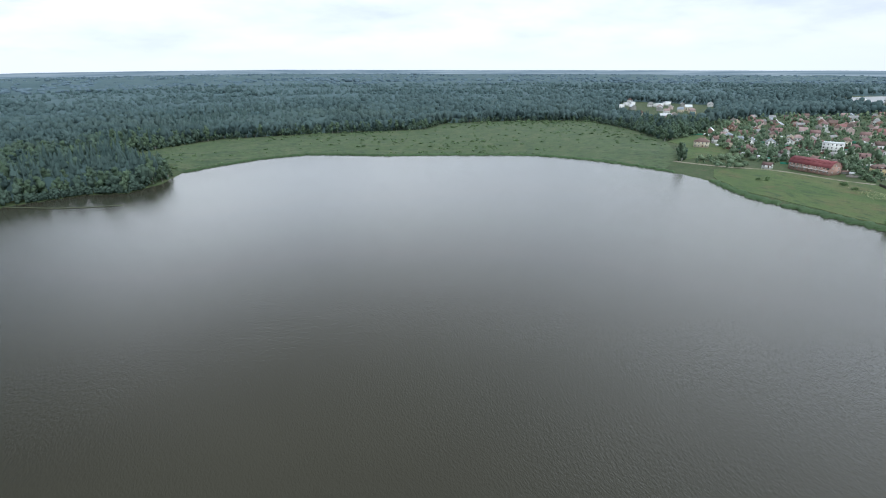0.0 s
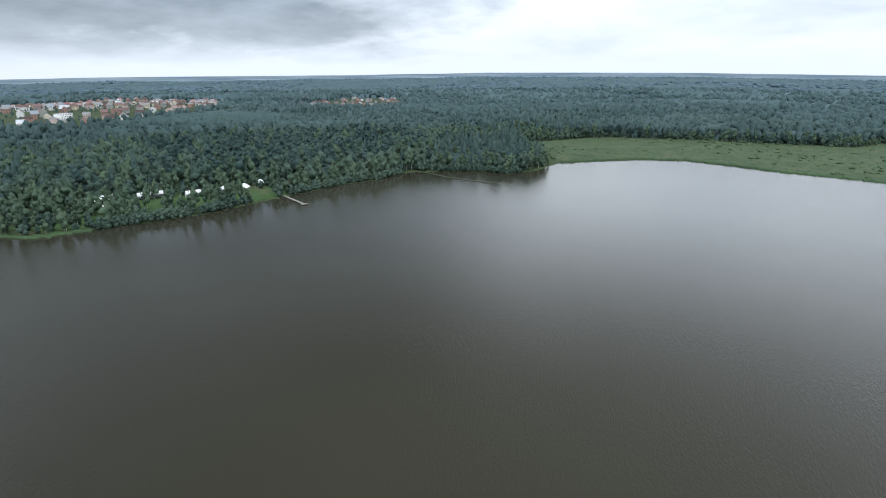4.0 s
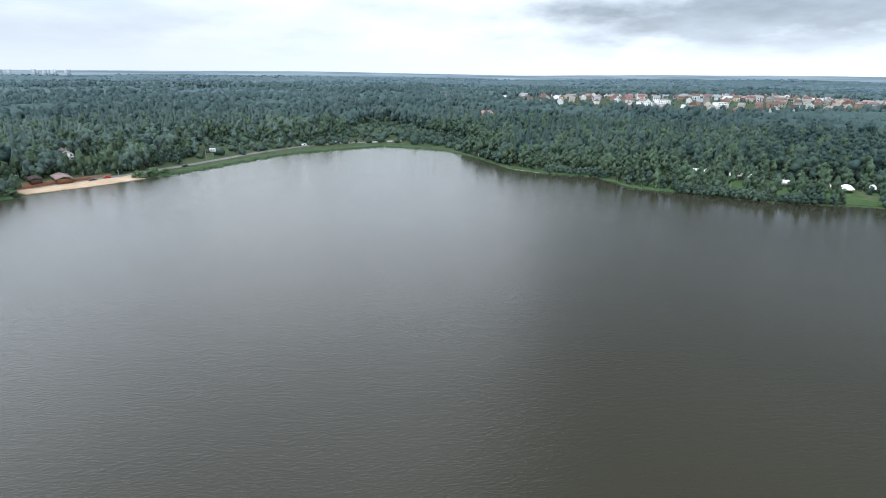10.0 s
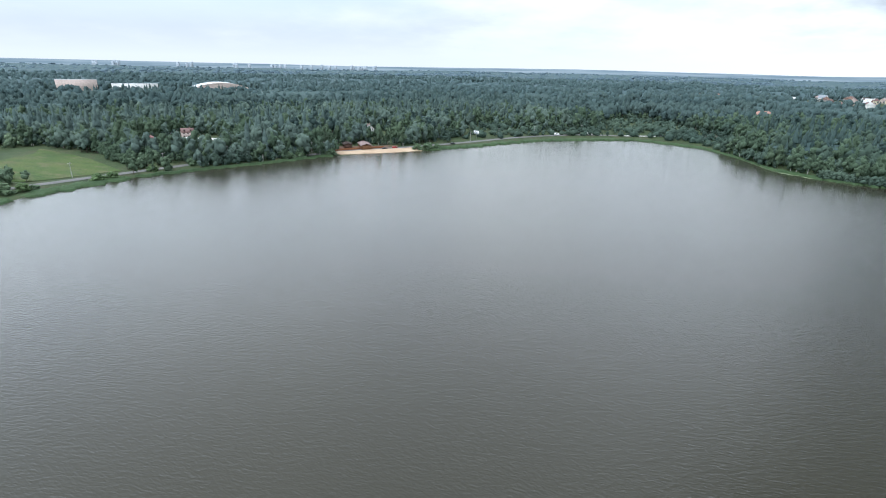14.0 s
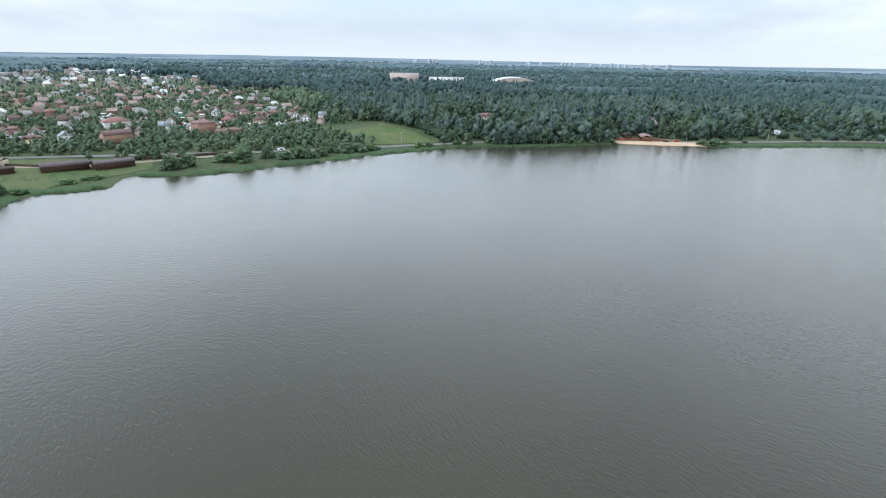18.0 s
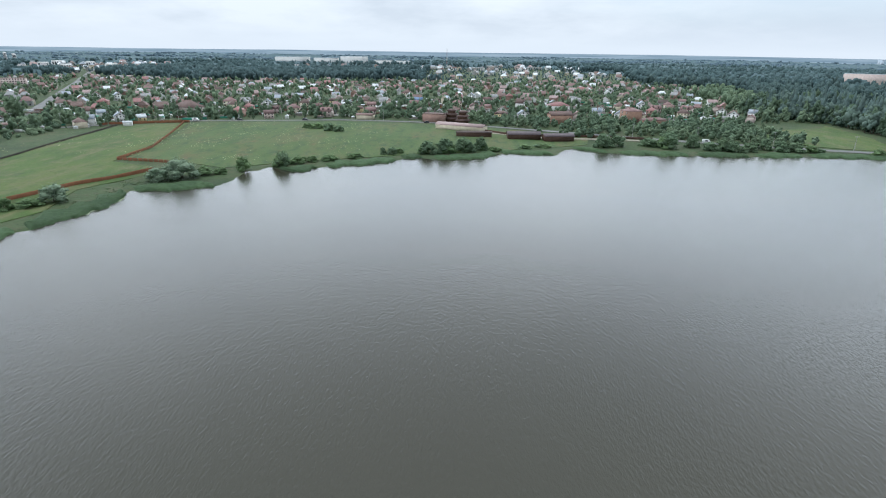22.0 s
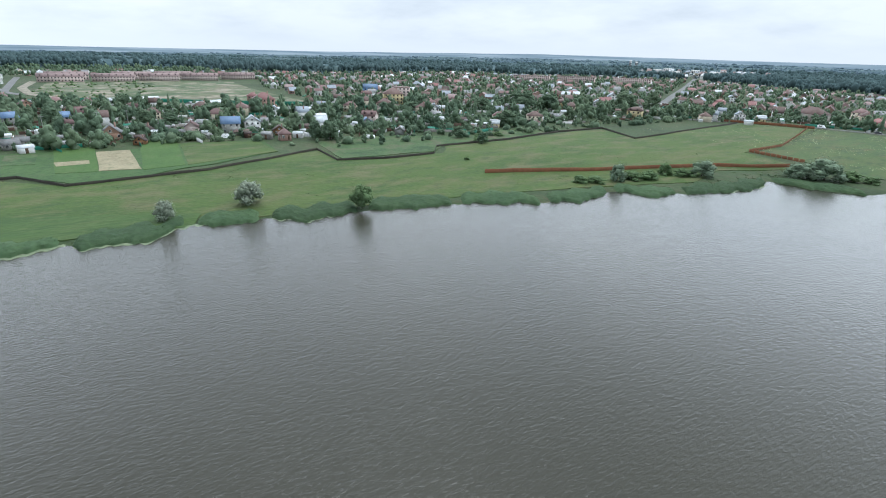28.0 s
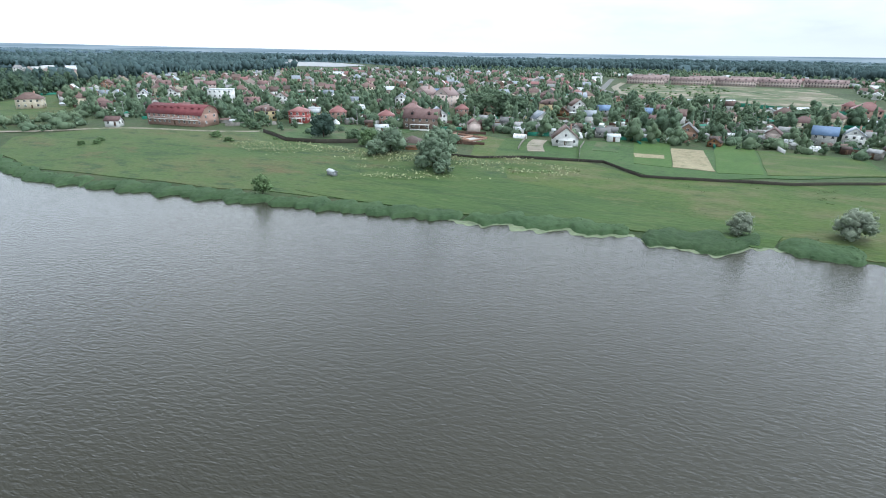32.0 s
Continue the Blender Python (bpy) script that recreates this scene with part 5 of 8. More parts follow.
SOUTH_BUSHES = [(-209, -362, 9, 6.4, "d"), (-222, -368, 7, 8.6, "d"), (-230, -365, 10, 7.4, "d"), (-239, -364, 10, 6.8, "d"), (-247, -362, 8, 5, "b"), (-282, -353, 8, 5, "b"), (-290, -351, 8, 5, "b"), (-317, -351, 9, 3.6, "b"), (-343, -345, 10, 5, "d"), (-395, -306, 9, 5.6, "d"), (-403, -303, 9, 6, "d"), (-423, -290, 9, 5.4, "d"), (-478, -243, 9, 5.8, "d"), (-485, -237, 10, 6.4, "d"), (-492, -232, 8, 4.4, "d")]
HOTEL_BUSHES = [(215, 183, 5, 2.6, "b"), (222, 196, 6, 3.4, "b"), (190, 232, 4, 2.4, "b"), (195, 236, 4, 2.2, "b"), (186, 236, 4, 2.4, "b"), (228, 168, 2.6, 1.4, "b"), (262, 214, 9, 7, "d"), (268, 222, 9, 8, "d"), (258, 206, 7, 5, "d"), (272, 210, 9, 7, "d"), (252, 198, 6, 4, "d"), (246, 128, 8, 6.0, "d"), (240, 134, 8, 6.4, "d")]
brng = random.Random(5)
placed = set()
THICKETS = [(x + brng.uniform(-6, 6), y + brng.uniform(-2.5, 1.5), wide * 0.75, high * brng.uniform(0.5, 0.8), brng.choice("bd")) for x, y, wide, high, kind in CORNER_BUSHES[:7] + ISLAND_BUSHES + SOUTH_BUSHES[:7]]
for x, y, wide, high, kind in EAST_BUSHES + CORNER_BUSHES + ISLAND_BUSHES + SOUTH_BUSHES + HOTEL_BUSHES + THICKETS:
    source = brng.choice(BUSH_KINDS[kind])
    m = pose(x, y, lz(x, y), 0, 0, brng.uniform(0, 360)) @ Matrix.Diagonal((wide / 5.2, wide / 5.2 * brng.uniform(0.85, 1.15), high / 5, 1))
    if source.name in placed:
        ob = copy_thing(source, Matrix())
    else:
        placed.add(source.name)
        ob = source
    ob.matrix_basis = m
    tagged(ob, group="bushes along the bank")

SHORE_ROAD = [(285, -378), (224, -433), (181, -448), (74, -472), (0, -462), (-60, -440), (-130, -408), (-176, -391), (-229, -377), (-284, -364), (-344, -346), (-375, -333), (-405, -306), (-440, -291), (-481, -257), (-515, -235), (-548, -215), (-585, -196), (-620, -168), (-648, -135), (-663, -90), (-672, -60), (-700, -10)]


def off_road(x, y, gap=5.5):
    """Whether points keep clear of the shore road."""
    free = np.ones(np.shape(x), bool)
    for (x0, y0), (x1, y1) in zip(SHORE_ROAD, SHORE_ROAD[1:]):
        t = np.clip(((x - x0) * (x1 - x0) + (y - y0) * (y1 - y0)) / ((x1 - x0) ** 2 + (y1 - y0) ** 2), 0, 1)
        free &= np.hypot(x - x0 - t * (x1 - x0), y - y0 - t * (y1 - y0)) > gap
    return free


# belt of young trees between the south field and the fenced plot
yx, yy = scattered(rng, -420, -300, -480, -330, 5.0)
ok = inside([(-292, -352), (-300, -343), (-343, -341), (-356, -362), (-372, -392), (-384, -420), (-366, -446), (-345, -450), (-325, -410), (-318, -372)], yx, yy) & (rng.rand(len(yx)) < 0.85) & off_road(yx, yy) & (beyond(yx, yy) > 6)
tagged(plant("field_belt_trees", LOW + BIRCH, yx[ok], yy[ok], rng.uniform(5.0, 10.5, ok.sum()), rng, [M_BIRCHLEAF, M_BARK], 1.1), "belt of young leafy trees beside the open field", "trees", kind="stuff")

# ---- fields, roads, beach: thin sheets laid on the ground ----
def cover(name, poly, mat, label, category, dz=0.10, cell=9.0, kind="structure", ragged=2.0):
    """A patch of ground cover that follows the land, cut to the outline."""
    bm = bmesh.new()
    poly = [Vector((x, y, 0)) for x, y in poly]
    pts = []
    for p, q in zip(poly, poly[1:] + poly[:1]):
        n = max(1, int((q - p).length / cell))
        for k in range(n):
            w = p.lerp(q, k / n)
            r = ragged * float(ripple(w.x, w.y, 17, 1.7)) if k else 0.0
            pts.append(w + Vector((r, r * 0.6, 0)))
    bm.faces.new([bm.verts.new(p) for p in pts])
    x0, x1 = min(p.x for p in pts), max(p.x for p in pts)
    y0, y1 = min(p.y for p in pts), max(p.y for p in pts)
    span = max(cell, max(x1 - x0, y1 - y0) / 28)
    for axis, lo, hi in ((0, x0, x1), (1, y0, y1)):
        k = lo + span
        while k < hi:
            co, no = Vector((k, 0, 0) if axis == 0 else (0, k, 0)), Vector((1, 0, 0) if axis == 0 else (0, 1, 0))
            bmesh.ops.bisect_plane(bm, geom=bm.verts[:] + bm.edges[:] + bm.faces[:], plane_co=co, plane_no=no)
            k += span
    bmesh.ops.triangulate(bm, faces=bm.faces[:])
    for v in bm.verts:
        v.co.z = lz(v.co.x, v.co.y) + dz + 0.08
    for f in bm.faces:
        if f.normal.z < 0:
            f.normal_flip()
    rim = [e for e in bm.edges if len(e.link_faces) == 1]
    skirt = bmesh.ops.extrude_edge_only(bm, edges=rim)["geom"]
    for v in skirt:
        if isinstance(v, bmesh.types.BMVert):
            v.co.z -= dz + 0.6
    me = bpy.data.meshes.new(name)
    bm.to_mesh(me)
    bm.free()
    me.materials.append(mat)
    return tagged(new(name, me), label, category, kind=kind)


def strip(name, line, width, mat, label, category="road", dz=0.16, step=8.0, kind="structure"):
    """A road or path of even width along a line."""
    pts = []
    for (x0, y0), (x1, y1) in zip(line, line[1:]):
        n = max(1, int(math.hypot(x1 - x0, y1 - y0) / step))
        pts += [(x0 + (x1 - x0) * k / n, y0 + (y1 - y0) * k / n) for k in range(n)]
    pts.append(line[-1])
    p = np.array(pts, float)
    for _ in range(4):
        p[1:-1] = (p[:-2] + 2 * p[1:-1] + p[2:]) / 4
    t = np.gradient(p, axis=0)
    t /= np.linalg.norm(t, axis=1)[:, None]
    side = np.stack([-t[:, 1], t[:, 0]], -1) * width / 2
    rows = [p - side, p - side * 0.33, p + side * 0.33, p + side]
    n = len(p)
    v = np.concatenate([np.concatenate([r, np.maximum(land(r[:, 0], r[:, 1]), 0.25)[:, None] + dz + 0.10], 1) for r in rows])
    i = np.arange(n - 1)
    f = np.concatenate([np.stack([k * n + i, k * n + i + 1, (k + 1) * n + i + 1, (k + 1) * n + i], -1)[:, ::-1] for k in range(3)])
    return tagged(triangles(name, v, f, [mat]), label, category, kind=kind)


cover("hay_meadow", [(158, 40), (222, 60), (224, 128), (230, 160), (243, 190), (232, 215), (228, 258), (190, 285), (168, 262), (150, 215), (153, 150), (158, 90)], M_DRY, "wide hay meadow, green with rusty dry patches", "meadow", 0.15)
cover("bank_meadow", [(216, 10), (233, 30), (226, 72), (160, 54), (160, 10), (157, -60), (149, -110), (140, -150), (124, -205), (132, -235), (118, -268), (125, -280), (150, -288), (157, -345), (182, -435), (222, -418), (222, -374), (211, -305), (206, -270), (242, -284), (246, -261), (233, -199), (232, -153), (214, -140), (217, -91), (245, -92), (243, -72), (224, -32), (217, -16)], M_MEADOW, "long green meadow between the fence and the reeds", "meadow", 0.11)
cover("wet_meadow", [(158, -20), (168, -24), (181, 10), (193, 42), (206, 72), (200, 92), (182, 104), (160, 110), (156, 70), (160, 20)], M_WET, "dark green wet meadow behind the reeds", "meadow", 0.26)
cover("wild_meadow", [(118, -290), (148, -296), (155, -345), (178, -436), (75, -462), (10, -452), (-55, -432), (-120, -402), (-112, -376), (-70, -358), (-45, -345), (0, -333), (20, -322), (60, -305), (92, -285)], M_DRY, "flowering wild meadow by the shore road", "meadow", 0.12)
cover("garden_strip", [(238, 72), (275, 88), (275, 46), (300, 15), (278, -5), (290, -40), (285, -75), (250, -72), (229, -30), (220, -14), (219, 8), (237, 24), (235, 50)], M_LAWN, "bright green mown garden plots behind the fence", "lawn", 0.14)
cover("garden_strip", [(250, -95), (270, -100), (275, -140), (258, -175), (270, -235), (252, -258), (238, -200), (237, -155), (220, -139), (222, -92)], M_GARDEN, "overgrown green garden plots behind the fence", "garden", 0.14)
cover("garden_strip", [(245, 128), (285, 120), (285, 178), (250, 188), (230, 160), (230, 147)], M_GARDEN, "terraced vegetable garden behind the fence", "garden", 0.14)
cover("mown_strip", [(225, 74), (228, 66), (270, 71), (280, 87)], M_MEADOW, "yellow-green mown strip beside the building plot", "lawn", 0.220, 5, ragged=0.5)
cover("weedy_plot", [(228, 66), (236, 52), (278, 54), (275, 72)], M_WET, "dark green weedy plot between two fences", "garden", 0.226, 5, ragged=0.5)
cover("vegetable_bed", [(261, 31), (260, 20), (283, 20), (283, 31)], M_GARDEN, "rows of vegetables in dark soil", "bed", 0.232, 5, ragged=0.5)
cover("garden_lawn", [(238, 13), (235, 0), (294, -1), (295, 15)], M_BRIGHT, "bright green mown lawn beside the bare plot", "lawn", 0.238, 5, ragged=0.5)
cover("garden_lawn", [(231, -15), (234, -30), (310, -37), (304, -20)], M_BRIGHT, "bright green mown lawn beside the bare plot", "lawn", 0.244, 5, ragged=0.5)
cover("hay_strip", [(234, -31), (250, -72), (283, -71), (288, -36)], M_MEADOW, "yellow-green hay strip in front of the sheds", "lawn", 0.250, 5, ragged=0.5)
cover("seed_bed", [(252, 13), (253, 2), (261, 2), (261, 14)], M_HAY, "narrow bare seed bed in the lawn", "bed", 0.256, 5, ragged=0.5)
cover("mown_plot", [(280, -1), (279.5, -14), (233, -14.5), (236, -0.5)], M_HAY, "pale bare garden plot among green lawns", "plot", 0.30, 5, ragged=0.4)
cover("building_field", [(600, 40), (803, 30), (800, -80), (786, -170), (640, -163), (470, -170), (455, -110), (560, 20)], M_BUILDFIELD, "half-bare building field with green and sandy patches", "field", 0.15, 14)
cover("sand_patch", [(640, -110), (760, -70), (775, -160), (650, -158), (560, -150)], M_BUILDFIELD, "sandy track ground on the building field", "sand", 0.25, 14)
cover("north_field", [(190, 330), (262, 410), (266, 440), (349, 473), (300, 380), (246, 335)], M_DRY, "yellow-green meadow by the white house", "meadow", 0.12)
cover("south_field", [(-255, -443), (-312, -460), (-328, -480), (-319, -411), (-307, -366), (-262, -380), (-245, -408)], M_MEADOW, "open green field beside the lakeside road", "meadow", 0.12)
cover("fenced_field", [(-374, -423), (-411, -437), (-412, -396), (-380, -352), (-358, -391)], M_DRY, "fenced dry grass plot in front of the wood", "meadow", 0.12)
cover("tent_lawn", [(-394, 232), (-405, 200), (-412, 172), (-428, 130), (-455, 100), (-480, 92), (-505, 120), (-492, 148), (-462, 180), (-438, 215), (-412, 240)], M_LAWN, "trodden lawn in front of the white tents", "lawn", 0.12)
cover("bare_ground", [(-425, 212), (-440, 226), (-430, 240), (-408, 236), (-410, 222)], M_GARDEN, "trodden bare ground by the tents", "sand", 0.2, 5)
cover("beach", [(-427, -283.5), (-432, -296), (-452, -280), (-476, -258), (-484, -252), (-476, -238), (-450, -261)], M_SAND, "sandy bathing beach with an orange tint", "beach", 0.30, 5, ragged=0.6)
cover("red_earth", [(-431, -299), (-451, -283.5), (-476, -261), (-487, -266), (-472, -284), (-456, -303), (-440, -312)], M_REDEARTH, "trodden reddish earth behind the bathing beach", "ground", 0.16, 5, ragged=1.0)
cover("west_green", [(-1075, 200), (-1020, 215), (-975, 272), (-995, 300), (-1080, 240)], M_MEADOW, "green playing field among distant houses", "field", 0.2, 20)
cover("wood_clearing", [(-1690, -730), (-1640, -505), (-1560, -515), (-1600, -725)], M_TRACK, "pale clearing in the distant forest", "clearing", 1.0, 30)

cover("marsh", [(150, 300), (205, 345), (290, 480), (300, 600), (300, 680), (186, 728), (87, 726), (40, 664), (-120, 672), (-230, 662), (-320, 562), (-270, 480), (-252, 452), (-238, 465), (-182, 506), (-136, 518), (-60, 480), (31, 449), (90, 424), (131, 372), (153, 318)], M_MARSH, "wet green marsh meadow with scattered scrub", "marsh", 0.12, 12)
strip("shore_road", SHORE_ROAD, 6.0, M_ROAD, "grey asphalt road along the lake shore")
strip("main_road", [(282, -378), (313, -432), (345, -485), (381, -542), (460, -675), (557, -840), (700, -1075), (858, -1336), (960, -1505)], 8.5, M_ROAD, "straight grey main road through the village")
strip("cross_road", [(300, -410), (350, -447), (450, -440), (560, -400), (640, -300)], 6.0, M_ROAD, "grey village road past the gardens")
strip("village_lane", [(-14, -455), (-25, -430), (-48, -408), (-95, -396), (-150, -390)], 5.0, M_TRACK, "sandy lane behind the brown sheds", dz=0.2)
strip("meadow_track", [(185, 330), (205, 283), (228, 258), (235, 205), (245, 190)], 4.0, M_TRACK, "dirt track past the red hotel", dz=0.2)
strip("field_road", [(803, 45), (700, 50), (607, 38), (545, 5), (498, -47), (455, -93), (430, -160)], 8.0, M_TRACK, "pale road along the building field", dz=0.3)
strip("site_road", [(900, 66), (800, 64), (640, 60), (607, 44)], 7.0, M_ROAD, "grey road beside the terraced houses", dz=0.32)
strip("drive", [(276, 56), (262, 56), (247, 52)], 7.0, M_TRACK, "pale gravel drive of a white house", dz=0.3, step=3)


# ---- boxes and roofs ----
def box(h, x0, x1, y0, y1, z0, z1, m=0):
    v = [(x, y, z) for x in (x0, x1) for y in (y0, y1) for z in (z0, z1)]
    h.add(v, [(0, 1, 3), (0, 3, 2), (4, 6, 7), (4, 7, 5), (0, 4, 5), (0, 5, 1), (2, 3, 7), (2, 7, 6), (0, 2, 6), (0, 6, 4), (1, 5, 7), (1, 7, 3)], m)


def slab(h, p, q, r, s, thick, m=0):
    """A four-cornered board with thickness, from its upper corners."""
    up = np.array([p, q, r, s], float)
    n = np.cross(up[1] - up[0], up[3] - up[0])
    n = n / np.linalg.norm(n) * thick
    v = np.concatenate([up, up - n])
    h.add(v, [(0, 1, 2), (0, 2, 3), (4, 6, 5), (4, 7, 6), (0, 4, 5), (0, 5, 1), (1, 5, 6), (1, 6, 2), (2, 6, 7), (2, 7, 3), (3, 7, 4), (3, 4, 0)], m)


def thing(name, label, category, group=""):
    root = new(name)
    root.empty_display_size = 1.0
    return tagged(root, label, category, group)


# ---- fences ----
def fence(name, line, height, mat, label, panel=3.4, gaps=False, post_mat=None, group=""):
    """Sheet-metal panels between posts, each panel its own piece."""
    root = thing(name, label, "fence", group)
    post_h = Heap()
    box(post_h, -0.05, 0.05, -0.05, 0.05, -0.3, height + 0.08)
    pv, pf, _ = post_h.arrays()
    sheet = Heap()
    fold = [(k * 0.1, 0.03 if k % 2 else -0.03) for k in range(11)]
    pv2 = [(a, b + s, z) for s in (-0.012, 0.012) for a, b in fold for z in (0.06, height)]
    pf2 = []
    for k in range(10):
        q = k * 2
        pf2 += [(q, q + 2, q + 3), (q, q + 3, q + 1), (22 + q, 22 + q + 3, 22 + q + 2), (22 + q, 22 + q + 1, 22 + q + 3), (q + 1, q + 3, 22 + q + 3), (q + 1, 22 + q + 3, 22 + q + 1)]
    sheet.add(pv2, pf2 + [(0, 1, 23), (0, 23, 22), (20, 43, 21), (20, 42, 43)])
    pan_v, pan_f, _ = sheet.arrays()
    panel_me = post_me = None
    total = 0
    for (x0, y0), (x1, y1) in zip(line, line[1:]):
        length = math.hypot(x1 - x0, y1 - y0)
        n = max(1, round(length / panel))
        turn = math.degrees(math.atan2(y1 - y0, x1 - x0))
        for k in range(n):
            ax, ay = x0 + (x1 - x0) * k / n, y0 + (y1 - y0) * k / n
            bx, by = x0 + (x1 - x0) * (k + 1) / n, y0 + (y1 - y0) * (k + 1) / n
            za, zb = lz(ax, ay), lz(bx, by)
            rise = math.degrees(math.atan2(zb - za, length / n))
            if post_me is None:
                ob = part("post", (pv, pf), post_mat or mat, root)
                post_me = ob.data
            else:
                ob = new("post", post_me)
                ob.parent = root
            ob.matrix_basis = pose(ax, ay, za)
            if panel_me is None:
                ob = part("panel", (pan_v, pan_f), mat, root)
                panel_me = ob.data
            else:
                ob = new("panel", panel_me)
                ob.parent = root
            ob.matrix_basis = pose(ax, ay, za, 0, -rise, turn) @ Matrix.Diagonal((length / n * (0.86 if gaps else 1.0), 1, 1, 1))
            total += 1
    return root


fence("sheet_metal_fence", [(244, 187), (226, 161), (227, 146), (236, 130)], 1.9, M_DARKF, "dark brown sheet-metal fence round a garden")
fence("sheet_metal_fence", [(223, 90), (223, 70), (231, 55), (234, 34), (235, 24), (215, 10), (217, -14), (221, -36), (232, -62), (248, -90)], 1.15, M_DARKF, "long dark brown sheet-metal fence along the gardens")
fence("sheet_metal_fence", [(248, -90), (218, -88), (213, -110), (214, -135), (231, -147), (234, -196), (247, -248), (248, -289)], 1.15, M_DARKF, "dark brown sheet-metal fence stepping round overgrown plots")
fence("sheet_metal_fence", [(248, -289), (206, -270), (209, -301), (220, -360), (229, -420)], 1.15, M_DARKF, "dark sheet-metal fence running up to the road")
fence("rust_fence", [(173, -134), (161, -167), (150, -199), (137, -242), (120, -273)], 1.8, M_RUST, "rust-brown sheet-metal fence above the reeds", 3.2)
fence("rust_fence", [(121, -289), (150, -292), (150, -312), (150, -326), (162, -363), (187, -438)], 1.6, M_RUST, "rust-brown fence with gaps between its panels", 3.0, True)
fence("rust_fence", [(183, -439), (205, -434), (225, -427), (240, -418)], 1.9, M_RUST, "rust-brown fence along the shore road", 3.0)
fence("green_mesh_fence", [(533, 26), (514, -45), (472, -106), (449, -157)], 3.2, M_GREENF, "tall green building-site fence", 3.5)
fence("white_wall_fence", [(-412, -446), (-421, -424), (-424, -408), (-432, -395)], 1.8, M_WHITE, "white garden wall in front of the red house", 4.0)
fence("white_wall_fence", [(-369, -342), (-368, -356), (-372, -372)], 1.6, M_WHITE, "white plank fence by the lakeside road", 4.0)
fence("rust_fence", [(-432, -300), (-450, -287), (-470, -270)], 1.8, M_RUST, "rusty fence behind the beach", 3.0)
fence("plank_fence", [(248, 60), (265, 62), (279, 63)], 1.6, M_WOODGREY, "grey plank fence beside the drive", 2.2)
fence("plank_fence", [(234, 33), (262, 36), (278, 36)], 1.4, M_WOODGREY, "weathered plank fence between two gardens", 2.2)
fence("brown_yard_fence", [(252, 76), (250, 102), (278, 106), (282, 84)], 1.4, M_BROWNP, "brown boarded fence round a building plot", 2.5)
fence("green_mesh_fence", [(256, -180), (262, -196), (268, -212)], 1.8, M_GREENF, "green fence between two plots", 3.0)
fence("picket_fence", [(-14, -440), (-40, -422), (-60, -405), (-110, -401), (-160, -394)], 1.6, M_BROWNP, "dark brown picket fence along the lane", 3.0)

# ---- houses ----
WALLS = {"brick": M_BRICK, "orange": M_ORANGEB, "cream": M_CREAM, "white": M_WHITE, "pink": M_PINK, "brown": M_BROWNP, "log": M_LOG, "timber": M_TIMBER, "grey": M_GREYW, "yellow": M_YELLOW, "red": M_REDW, "blue": M_BLUEW, "stone": M_STONE}
ROOFS = {"redtile": M_ROOFRED, "brown": M_ROOFBROWN, "dark": M_ROOFDARK, "grey": M_ROOFGREY, "green": M_ROOFGREEN, "light": M_ROOFLIGHT, "blue": M_ROOFBLUE, "scarlet": M_ROOFSCARLET, "slate": M_ROOFSLATE, "maroon": M_ROOFMAROON, "pinkroof": M_ROOFPINK, "salmon": M_ROOFSALMON}


def wall_window(parent, x, y, z, w, h, side, near):
    """A framed window on the wall; side is the way it looks: front, back, left or right."""
    f = Heap()
    if near:
        t = 0.10
        for x0, x1, z0, z1 in ((-w / 2, w / 2, 0, t), (-w / 2, w / 2, h - t, h), (-w / 2, -w / 2 + t, t, h - t), (w / 2 - t, w / 2, t, h - t), (-t / 2, t / 2, t, h - t)):
            box(f, x0, x1, -0.07, 0.05, z0, z1)
        ob = part("window", f, M_TRIM, parent)
        g = Heap()
        box(g, -w / 2 + t, w / 2 - t, -0.02, 0.04, t, h - t)
        part("pane", g, M_GLASS, ob)
    else:
        box(f, -w / 2, w / 2, -0.05, 0.05, 0, h)
        ob = part("window", f, M_GLASS, parent)
    ob.matrix_basis = pose(x, y, z, 0, 0, {"front": 0, "right": 90, "back": 180, "left": -90}[side])
    return ob


